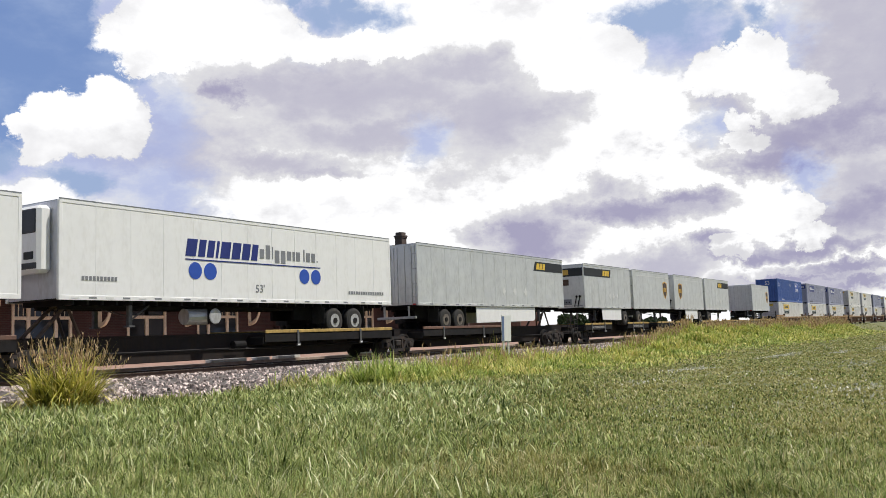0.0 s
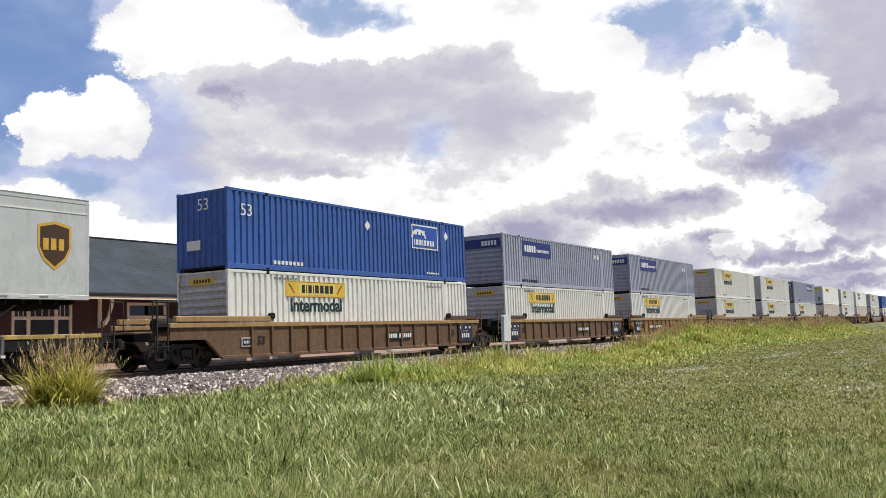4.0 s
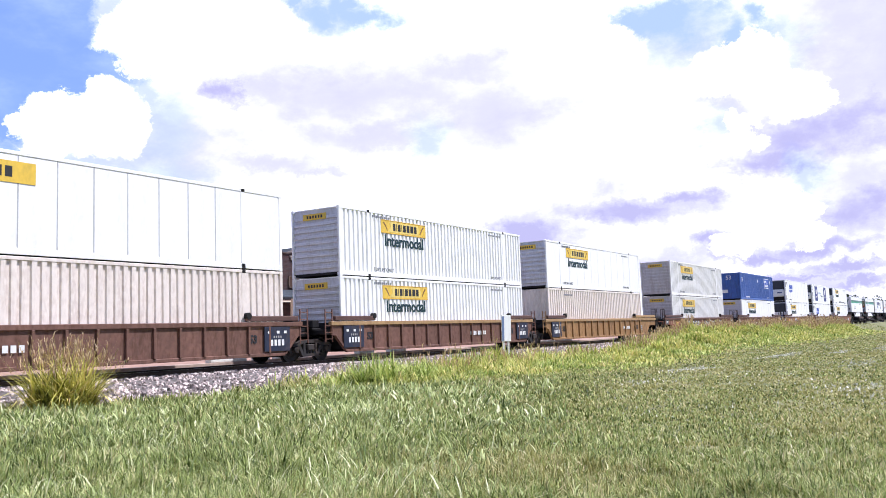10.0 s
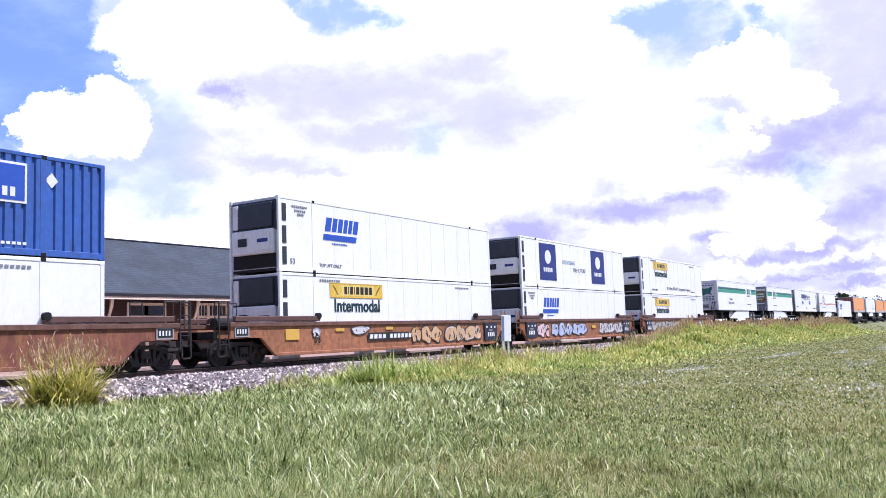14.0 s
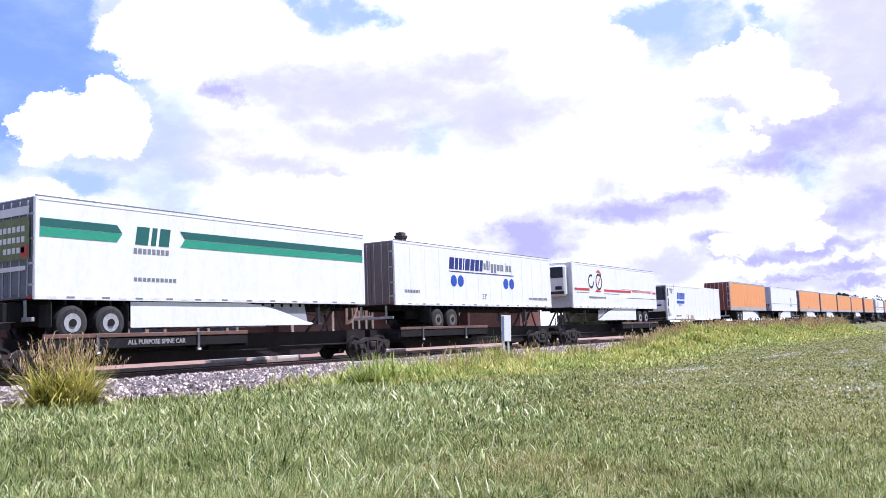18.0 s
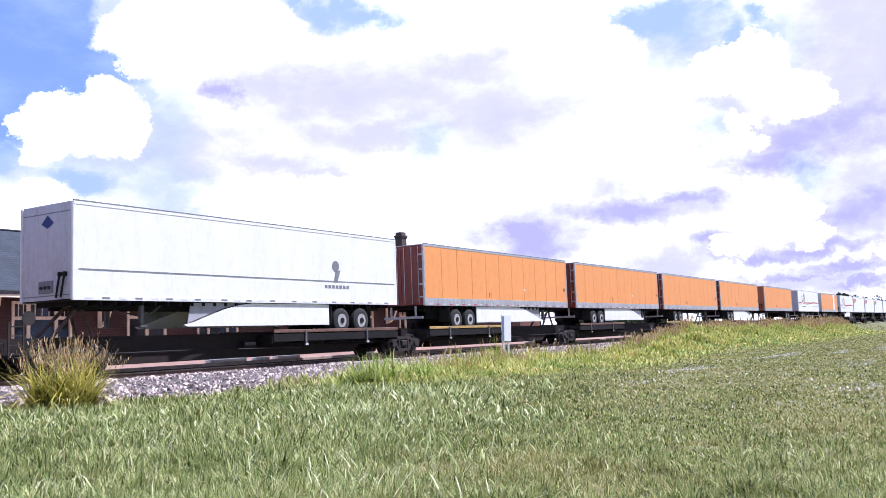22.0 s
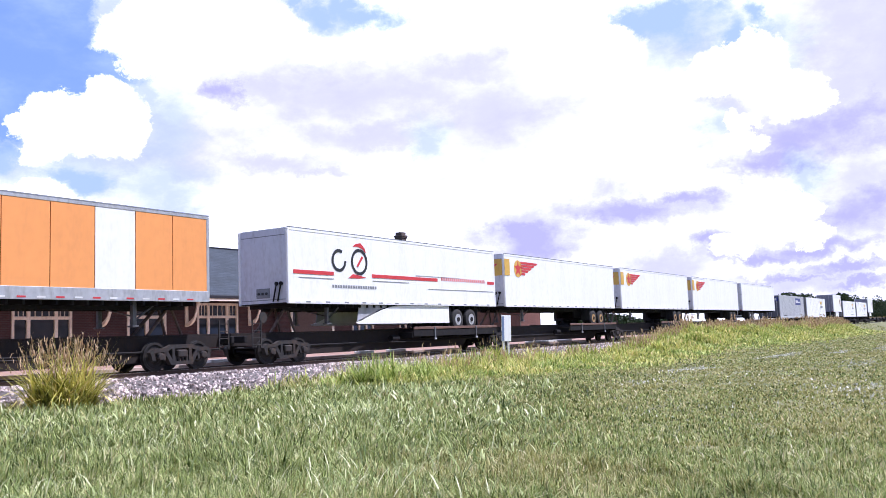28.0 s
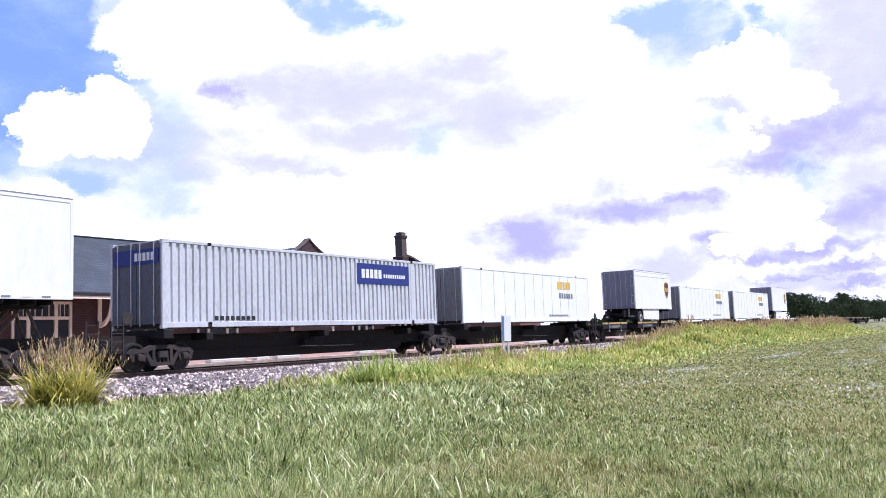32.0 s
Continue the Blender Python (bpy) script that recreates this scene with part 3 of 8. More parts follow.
def build_station():
    ob = thing("station", "dark red brick railway station with a grey shingle roof", "station")
    wins = [(8.0, 11.0, 1.15, 3.02, (0.27, 0.73), 2.25), (14.2, 17.2, 1.15, 3.02, (0.27, 0.73), 2.25), (22.35, 25.35, 1.15, 3.02, (0.27, 0.73), 2.25), (33.0, 36.05, 1.15, 3.05, (0.27, 0.73), 2.28),
            (46.6, 49.0, 1.15, 3.02, (0.33, 0.67), 2.25), (52.2, 54.6, 1.15, 3.02, (0.33, 0.67), 2.25), (56.4, 58.4, 1.15, 3.02, (0.5,), 2.25)]
    doors = [(28.45, 30.9, Z0, 3.02)]
    wall_with_openings(ob, 4.0, 61.0, -0.4, 3.9, [w[:4] for w in wins] + doors)
    for x0, x1, z0, z1, up, tr in wins:
        station_window(ob, x0, x1, z0, z1, up, tr)
    for x0, x1, z0, z1 in doors:
        d = part("door", boxes((x0, x0 + 0.14, WALL_Y - 0.05, WALL_Y + 0.12, z0, z1), (x1 - 0.14, x1, WALL_Y - 0.05, WALL_Y + 0.12, z0, z1), (x0 + 0.14, x1 - 0.14, WALL_Y - 0.05, WALL_Y + 0.12, z1 - 0.14, z1),
                               (x0 + 0.14, x1 - 0.14, WALL_Y - 0.03, WALL_Y + 0.1, 2.2, 2.36), ((x0 + x1) / 2 - 0.1, (x0 + x1) / 2 + 0.1, WALL_Y - 0.04, WALL_Y + 0.11, z0, 2.2), bevel=0.01), TRIM, ob)
        for a, b in ((x0 + 0.14, (x0 + x1) / 2 - 0.1), ((x0 + x1) / 2 + 0.1, x1 - 0.14)):
            part("door_leaf", boxes((a + 0.02, b - 0.02, WALL_Y + 0.02, WALL_Y + 0.08, z0 + 0.02, 1.1), bevel=0.01), SOFFIT, d)
            part("pane", boxes((a + 0.02, b - 0.02, WALL_Y + 0.03, WALL_Y + 0.05, 1.12, 2.18)), GLASS, d)
            part("pane", boxes((a + 0.02, b - 0.02, WALL_Y + 0.03, WALL_Y + 0.05, 2.38, z1 - 0.14)), GLASS, d)
    part("back_wall", boxes((4, 61, 47.3, 47.6, -0.4, 3.9)), BRICK, ob)
    part("room_partition", boxes((4, 61, 38.6, 38.8, -0.4, 3.9)), SOFFIT, ob)
    # end walls with a brick parapet that follows the slope
    for x in (4.0, 60.7):
        bm = bmesh.new()
        plate(bm, [(36.0, -0.4), (47.9, -0.4), (47.9, 4.1), (43.2, 7.35), (42.2, 7.75), (41.2, 7.35), (36.0, 4.25), (35.7, 4.25), (35.7, 3.6), (36.0, 3.45)], 0.35, "x", x)
        e = part("end_wall", bm, BRICK, ob)
        bm = bmesh.new()
        plate(bm, [(35.6, 4.25), (36.02, 4.27), (41.2, 7.37), (42.2, 7.78), (43.2, 7.37), (47.9, 4.12), (47.9, 4.26), (43.2, 7.52), (42.2, 7.93), (41.2, 7.52), (36.0, 4.42), (35.6, 4.42)], 0.45, "x", x - 0.05)
        part("coping", bm, STONE, e)
    # roof
    for y0, y1 in ((35.45, 42.2), (48.95, 42.2)):
        s = 1 if y1 > y0 else -1
        bm = bmesh.new()
        plate(bm, [(y0, 3.42), (y1, 6.93), (y1, 6.80), (y0, 3.30)], 56.3, "x", 4.36)
        part("roof", bm, ROOF, ob)
    part("ridge_cap", boxes((4.36, 60.66, 42.1, 42.3, 6.9, 6.99), bevel=0.02), GUTTER, ob)
    part("gutter", boxes((4.2, 39.0, 35.32, 35.46, 3.22, 3.40), (44.9, 60.7, 35.32, 35.46, 3.22, 3.40), bevel=0.02), GUTTER, ob)
    part("fascia", boxes((4.2, 39.0, 35.36, 35.47, 3.09, 3.22), (44.9, 60.7, 35.36, 35.47, 3.09, 3.22)), TRIM, ob)
    part("soffit", boxes((4.2, 39.05, 35.5, 36.78, 3.26, 3.30), (44.85, 60.7, 35.5, 36.78, 3.26, 3.30)), SOFFIT, ob)
    for x in (7.0, 12.6, 18.6, 21.2, 26.85, 32.25, 36.95, 46.0, 50.6, 55.5, 59.4):
        bracket(ob, x)
    # gable with the name board
    bm = bmesh.new()
    top = [(44.85, 6.05), (44.75, 6.16), (44.05, 6.13), (43.75, 6.17), (43.3, 6.33), (42.8, 6.58), (42.4, 6.82), (42.1, 7.05), (41.98, 7.17), (41.92, 7.17), (41.8, 7.05), (41.5, 6.82), (41.1, 6.58), (40.6, 6.33), (40.15, 6.17), (39.85, 6.13), (39.15, 6.16), (39.05, 6.05)]
    plate(bm, [(39.05, -0.4), (44.85, -0.4)] + top, 0.35, "y", 36.4)
    g = part("gable", bm, BRICK, ob, "stepped brick gable with a cross emblem")
    bm = bmesh.new()
    plate(bm, top + [(u, v + 0.08) for u, v in top[::-1]], 0.45, "y", 36.34)
    part("coping", bm, DARK_STONE, g)
    bm = bmesh.new()
    plate(bm, [(39.15, 4.0), (39.15, 5.2), (41.95, 6.75), (44.75, 5.2), (44.75, 4.0)], 5.6, "y", 36.76)
    part("cross_roof", bm, ROOF, g)
    for x in (39.05, 44.85):
        part("return_wall", boxes((min(x, x + (0.3 if x < 42 else -0.3)), max(x, x + (0.3 if x < 42 else -0.3)), 36.752, 37.4, -0.4, 6.0)), BRICK, g)
    for x in (40.35, 43.65):
        part("shoulder_block", boxes((x - 0.28, x + 0.28, 36.30, 36.4, 5.90, 6.02), (x - 0.2, x + 0.2, 36.32, 36.4, 5.74, 5.90), bevel=0.015), STONE, g)
    board = part("name_board", boxes((40.0, 44.0, 36.34, 36.396, 4.12, 4.68), bevel=0.01), BROWN_MARK, g, "brown board with white letters")
    part("board_edge", boxes((39.95, 44.05, 36.32, 36.396, 4.69, 4.77), (39.95, 44.05, 36.32, 36.396, 4.03, 4.11), (39.9, 39.99, 36.32, 36.396, 4.11, 4.69), (44.01, 44.1, 36.32, 36.396, 4.11, 4.69)), SOFFIT, board)
    lettering("lettering", "PERRY", 0.70, pose(42.0, 36.33, 4.40, 90, 0, 0), WHITE_MARK, board, 0.01, bold=0.018, gap=1.22)
    bm = bmesh.new()
    cx, cz = 41.95, 5.72
    vo = [bm.verts.new((u, 36.38, v)) for u, v in ring_points(cx, cz, 0.44, 28)]
    vi = [bm.verts.new((u, 36.38, v)) for u, v in ring_points(cx, cz, 0.36, 28)]
    for i in range(28):
        bm.faces.new((vo[i], vo[(i + 1) % 28], vi[(i + 1) % 28], vi[i]))
    for q in ((cx - 0.045, cx + 0.045, 36.36, 36.39, cz - 0.72, cz + 0.66), (cx - 0.62, cx + 0.62, 36.36, 36.39, cz - 0.045, cz + 0.045)):
        box(bm, *q)
    part("emblem", bm, STONE, g, "cream cross in a ring")
    part("arch_frame", boxes((40.05, 40.25, 36.30, 36.396, Z0, 3.5), (43.95, 44.15, 36.30, 36.396, Z0, 3.5), (40.25, 43.95, 36.30, 36.396, 3.3, 3.5), bevel=0.01), TRIM, g)
    part("boarded_opening", boxes((40.25, 43.95, 36.36, 36.396, Z0, 3.3)), SOFFIT, g)
    # chimney with a stepped base and a corbelled cap
    ch = part("chimney", boxes((59.95, 60.65, 41.75, 42.45, 6.6, 9.1)), DARK_STONE, ob, "sooty brick chimney")
    part("chimney_base", boxes((59.75, 60.85, 41.55, 42.65, 6.0, 7.55), bevel=0.04), BRICK, ch)
    part("chimney_cap", boxes((59.90, 60.70, 41.70, 42.50, 9.1, 9.22), (59.86, 60.74, 41.66, 42.54, 9.22, 9.36), (59.98, 60.62, 41.78, 42.42, 9.36, 9.62), bevel=0.02), DARK_STONE, ch)


def build_platform():
    p = part("platform", boxes((-10, 95, 27.4, 36.78, -0.5, 0.02)), PAVER)
    tagged(p, "red brick paved station platform beside the track", "platform", kind="structure")
    k = part("platform_edge", boxes((-10, 95, 26.9, 27.39, -0.5, 0.03), bevel=0.01), mat("stained_concrete", (0.42, 0.32, 0.26), 0.9, vary=0.2, grain=5, bump=0.3))
    tagged(k, "stained concrete edge strip of the platform", "kerb", kind="structure")
    for x, w in ((24.9, 2.0), (27.5, 0.8), (28.8, 1.5), (34.7, 1.2), (37.4, 1.4), (53.6, 2.7), (56.6, 4.2)):
        b = part("concrete_block", boxes((x, x + w, 26.95, 27.3, 0.034, 0.16), bevel=0.015), TRIM_WHITE)
        tagged(b, "white painted concrete strip on the platform edge", "kerb block", "white platform blocks")
    far = part("yard", boxes((61.4, 260, 28, 44, -0.5, -0.30)), mat("gravel_yard", (0.22, 0.19, 0.16), 0.95, vary=0.3, grain=4, bump=0.5))
    tagged(far, "brown gravel yard past the station", "yard", kind="structure")


def build_post():
    """The marker board beside the line, on two thin posts."""
    ob = thing("marker_post", "weathered white marker board on two thin steel posts", "marker post")
    z = ground_z(35.4, 19.0)
    ob.matrix_basis = pose(35.32, 19.0, z, 0, 2.0, -24)
    for x in (-0.19, 0.09):
        part("post", boxes((x, x + 0.10, -0.03, 0.03, 0, 2.3), bevel=0.008), TRIM_WHITE, ob)
    b = part("board", boxes((-0.27, 0.27, -0.055, -0.031, 1.22, 2.42), bevel=0.006), WHITE, ob)
    # blue-grey strip along the left edge of the white board
    part("blue_stripe", boxes((-0.26, -0.13, -0.06, -0.056, 1.24, 2.36)), mat("blue_grey_strip", (0.16, 0.22, 0.38), 0.6), b)


def leafy_tree(x, y, h, w, seed):
    """Trunk, limbs and a crown of many small leaf clumps with gaps."""
    rnd = random.Random(seed)
    ob = thing("tree", "dark green broadleaf tree in full leaf beyond the track", "tree", "trees along the line", pose(x, y, -0.78))
    bm = bmesh.new()
    cyl(bm, (0, 0, 0), (0.1, 0, h * 0.4), 0.035 * h, 8, 0.022 * h)
    for i in range(7):
        a = i * 0.9 + rnd.uniform(0, 0.5)
        z = h * rnd.uniform(0.22, 0.42)
        cyl(bm, (0.08, 0, z), (w * 0.36 * math.cos(a), w * 0.36 * math.sin(a), z + h * rnd.uniform(0.15, 0.35)), 0.014 * h, 6, 0.004 * h)
    part("trunk", bm, BARK, ob)
    rs = np.random.RandomState(seed)
    heads = [(w * 0.5 * rnd.uniform(0, 0.8) * math.cos(a), w * 0.5 * rnd.uniform(0.2, 0.8) * math.sin(a), h * rnd.uniform(0.35, 0.85), w * rnd.uniform(0.16, 0.27)) for a in [k * 0.7 for k in range(13)]]
    pts = []
    for hx, hy, hz, r in heads:
        n = 130
        d = rs.normal(size=(n, 3))
        d /= np.linalg.norm(d, axis=1)[:, None]
        pts.append(np.array((hx, hy, hz)) + d * (r * rs.uniform(0.55, 1.08, n) ** 0.6)[:, None] * np.array((1, 1, 0.85)))
    p = np.concatenate(pts)
    p = p[p[:, 2] > h * 0.2]
    n = len(p)
    blades("crown", p, rs.uniform(0.35, 0.8, n), rs.uniform(0.35, 0.8, n), rs.uniform(-0.6, 0.9, n), LEAF, "", seed, parent=ob)
    return ob


def build_shed():
    """A flat-roofed brown board shed beyond the station."""
    ob = thing("shed", "reddish brown board-walled shed with a flat roof", "shed")
    x0, x1, y0, y1, z1 = 81.6, 86.3, 42.0, 52.0, 5.5
    wood = mat("red_brown_boards", (0.17, 0.075, 0.055), 0.8, vary=0.15, grain=6, dirt=0.4, dirt_col=(0.10, 0.05, 0.04))
    part("wall", boxes((x0, x1, y0, y1, -0.8, z1 - 0.12)), wood, ob)
    part("roof", boxes((x0 - 0.12, x1 + 0.12, y0 - 0.12, y1 + 0.12, z1 - 0.12, z1 + 0.08), bevel=0.03), GUTTER, ob)
    for x in (x0, x1):
        part("corner_board", boxes((x - 0.09, x + 0.09, y0 - 0.05, y0 - 0.003, -0.8, z1 - 0.13)), SOFFIT, ob)
    k = None
    for i in range(16):
        m = pose((x0 + x1) / 2, y0 - 0.02, 0.2 + i * 0.32)
        if k is None:
            k = part("board", boxes((-(x1 - x0) / 2 + 0.1, (x1 - x0) / 2 - 0.1, -0.025, 0.012, 0.0, 0.30), bevel=0.008), wood, ob)
            k.matrix_basis = m
        else:
            shared("board", k.data, ob, m)


build_platform()
build_shed()
build_station()
build_post()

# ---- the train ----
MOVING = []


def aboard(ob, q, z=0.0):
    """Sets a thing on the train at q metres from its head, and notes it for the keys."""
    ob.matrix_basis = pose(q, TRACK_Y, z)
    MOVING.append((ob, q, z))
    return ob


HALF = 1.295


def corrugated(bm, x0, x1, y, z0, z1, pitch, deep, out):
    """A wall of upright folds between x0 and x1; out is -1 towards -y."""
    xs, n = [], max(2, round((x1 - x0) / pitch))
    p = (x1 - x0) / n
    for i in range(n):
        a = x0 + i * p
        xs += [(a, 0.0), (a + p * 0.52, 0.0), (a + p * 0.62, deep), (a + p * 0.88, deep)]
    xs.append((x1, 0.0))
    rows = [[bm.verts.new((x, y - out * d, z)) for x, d in xs] for z in (z0, z1)]
    for i in range(len(xs) - 1):
        q = (rows[0][i], rows[0][i + 1], rows[1][i + 1], rows[1][i])
        bm.faces.new(q if out < 0 else q[::-1])
    return bm


CONTAINERS = {}
SEAM = mat("seam_sealant", (0.46, 0.46, 0.48), 0.6, vary=0.15, grain=9)
SEAM_FAINT = mat("white_seam_strip", (0.80, 0.80, 0.80), 0.5, vary=0.06, grain=9)


def container(name_key, paint, end_paint, label, style="rib", end="louvre", h=2.896, length=16.15, marks=None):
    """A 53-foot container with its own origin at its leading bottom end. style: rib (folded steel) or flat (plate wall)."""
    if name_key in CONTAINERS:
        return copy_thing(CONTAINERS[name_key], Matrix())
    L, y0 = length, HALF
    ob = thing("container", label, "container", "containers of the train")
    for s in (-1, 1):
        bm = bmesh.new()
        if style == "rib":
            corrugated(bm, 0.12, L - 0.12, s * (y0 - 0.012), 0.20, h - 0.10, 0.30, 0.056, s)
        else:
            box(bm, 0.12, L - 0.12, s * (y0 - 0.03) - 0.015, s * (y0 - 0.03) + 0.015, 0.20, h - 0.10)
            for i in range(1, 10):
                x = 2.1 + i * (L - 4.2) / 10
                part("seam", boxes((x - 0.018, x + 0.018, *sorted((s * (y0 - 0.010), s * (y0 - 0.016))), 0.21, h - 0.11)), SEAM if end == "doors" else SEAM_FAINT, ob) if s < 0 else None
        part("side_wall", bm, paint, ob)
        part("top_rail", boxes((0.1, L - 0.1, s * (y0 - 0.035) - 0.035, s * (y0 - 0.035) + 0.035, h - 0.11, h - 0.005), bevel=0.01), paint, ob)
        part("bottom_rail", boxes((0.1, L - 0.1, s * (y0 - 0.03) - 0.03, s * (y0 - 0.03) + 0.03, 0.03, 0.21), bevel=0.01), paint, ob)
        for x in (0.0, 1.9, L - 2.1, L - 0.14):
            w = 0.14 if x in (0.0, L - 0.14) else 0.2
            part("post", boxes((x, x + w, s * (y0 - 0.045) - 0.045, s * (y0 - 0.045) + 0.045, 0.02, h - 0.01), bevel=0.012), paint, ob)
        for x in (0.0, 1.9, L - 2.08, L - 0.18):
            for z in (0.0, h - 0.13):
                part("corner_casting", boxes((x - 0.003, x + 0.183, s * (y0 - 0.07) - 0.075, s * (y0 - 0.07) + 0.075, z, z + 0.13), bevel=0.015), UNDER if x in (1.9, L - 2.08) else paint, ob)
    part("roof", boxes((0.06, L - 0.06, -y0 + 0.05, y0 - 0.05, h - 0.07, h - 0.03)), paint, ob)
    part("floor", boxes((0.06, L - 0.06, -y0 + 0.05, y0 - 0.05, 0.06, 0.16)), UNDER, ob)
    # leading end, seen from ahead
    if end == "louvre":
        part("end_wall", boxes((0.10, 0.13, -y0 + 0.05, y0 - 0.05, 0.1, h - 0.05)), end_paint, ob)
        bm = bmesh.new()
        for i in range(9):
            z = 0.32 + i * (h - 0.55) / 9
            box(bm, 0.012, 0.10, -y0 + 0.12, y0 - 0.12, z, z + 0.12, 0.012)
        part("end_rib", bm, end_paint, ob)
    elif end == "fold":
        bm = bmesh.new()
        corrugated(bm, -y0 + 0.1, y0 - 0.1, 0.0, 0.12, h - 0.08, 0.3, 0.04, -1)
        bmesh.ops.transform(bm, matrix=Matrix.Rotation(radians(-90), 4, "Z"), verts=bm.verts)
        bmesh.ops.translate(bm, vec=(0.02, 0, 0), verts=bm.verts)
        part("end_wall", bm, end_paint, ob)
    elif end == "doors":
        for s in (-1, 1):
            door = part("door", boxes((0.02, 0.08, min(s * 0.012, s * (y0 - 0.1)), max(s * 0.012, s * (y0 - 0.1)), 0.16, h - 0.1), bevel=0.008), end_paint, ob)
            bm = bmesh.new()
            for k in range(5):
                z = 0.3 + k * 0.5
                box(bm, 0.004, 0.024, min(s * 0.1, s * (y0 - 0.2)), max(s * 0.1, s * (y0 - 0.2)), z, z + 0.09)
            part("door_rib", bm, end_paint, door)
            for k in (0.22, 0.9):
                part("lock_rod", cyls(((-0.012, s * k, 0.1), (-0.012, s * k, h - 0.08), 0.021), n=8), ALU, door)
    elif end == "reefer":
        part("end_wall", boxes((0.07, 0.11, -y0 + 0.05, y0 - 0.05, 0.1, h - 0.05)), end_paint, ob)
        part("upper_recess", boxes((0.03, 0.07, -y0 + 0.16, y0 - 0.16, 1.62, h - 0.14)), REEFER, ob)
        unit = part("cooling_unit", boxes((-0.10, 0.07, -y0 + 0.22, y0 - 0.22, 0.72, 1.66), bevel=0.05), WHITE_OLD, ob)
        part("grille", boxes((-0.06, 0.03, -y0 + 0.30, y0 - 0.55, 1.74, h - 0.22), bevel=0.02), REEFER, unit)
        part("louvre_panel", boxes((-0.04, 0.03, y0 - 0.50, y0 - 0.22, 1.74, h - 0.22), bevel=0.02), WHITE_OLD, unit)
        part("access_door", boxes((-0.125, -0.10, -0.95, -0.15, 0.86, 1.50), bevel=0.015), WHITE_OLD, unit)
        part("control_box", boxes((-0.13, -0.10, 0.25, 0.72, 1.05, 1.36), bevel=0.015), BLACK, unit)
        part("name_strip", boxes((-0.128, -0.124, -0.85, -0.30, 1.16, 1.30)), NAVY, unit)
        part("compressor_bay", boxes((0.02, 0.07, -y0 + 0.2, y0 - 0.2, 0.2, 0.72)), UNDER, ob)
        for z in (0.3, 1.1, 1.95):
            part("corner_vent", boxes((0.2, 0.42, -y0 - 0.004, -y0 + 0.02, z, z + 0.66)), REEFER, ob)
    part("rear_wall", boxes((L - 0.09, L - 0.04, -y0 + 0.05, y0 - 0.05, 0.1, h - 0.05)), end_paint, ob)
    if marks:
        marks(ob, L, h)
    CONTAINERS[name_key] = ob
    return ob


FACE = -HALF + 0.009


def panel(name, parent, x0, x1, z0, z1, material, label="", y=FACE, thick=0.008):
    return part(name, boxes((x0, x1, y - thick, y, z0, z1)), material, parent, label)


def bars(name, parent, x0, x1, z0, z1, count, material, y=FACE - 0.006, ratio=0.68, wave=0.0, label=""):
    """Writing that cannot be read or shown: a row of plain upright bars."""
    bm = bmesh.new()
    p = (x1 - x0) / count
    for i in range(count):
        box(bm, x0 + i * p, x0 + (i + ratio) * p, y - 0.006, y, z0, z1 - wave * (i % 2) * (z1 - z0))
    ob = part(name, bm, material, parent, label)
    ob["kind"] = "stuff"
    return ob


UPRIGHT = (90, 0, 0)


def words(name, text, size, x, z, material, parent, y=FACE - 0.006, bold=0.0):
    return lettering(name, text, size, pose(x, y, z, *UPRIGHT), material, parent, bold=bold)


PALE_YELLOW = mat("pale_yellow_sign", (0.82, 0.62, 0.16), 0.5, vary=0.06, dirt=0.25)
FLASH = mat("faded_brown_flash", (0.24, 0.13, 0.045), 0.55, vary=0.12)
TEAL = mat("dark_teal_marking", (0.008, 0.035, 0.045), 0.6)


def name_blocks(name, parent, x0, x1, z0, z1, widths, material, y, gap=0.22, slant=0.0):
    """A name that is not shown: one plain block for each letter, of the letter's width and height."""
    bm = bmesh.new()
    unit = (x1 - x0) / (sum(widths) + gap * (len(widths) - 1))
    x = x0
    for w in widths:
        if w > 0:
            plate(bm, [(x, z0), (x + w * unit, z0), (x + w * unit + slant, z1), (x + slant, z1)], -0.005, "y", y)
        x += (abs(w) + gap) * unit
    ob = part(name, bm, material, parent)
    ob["kind"] = "stuff"
    return ob


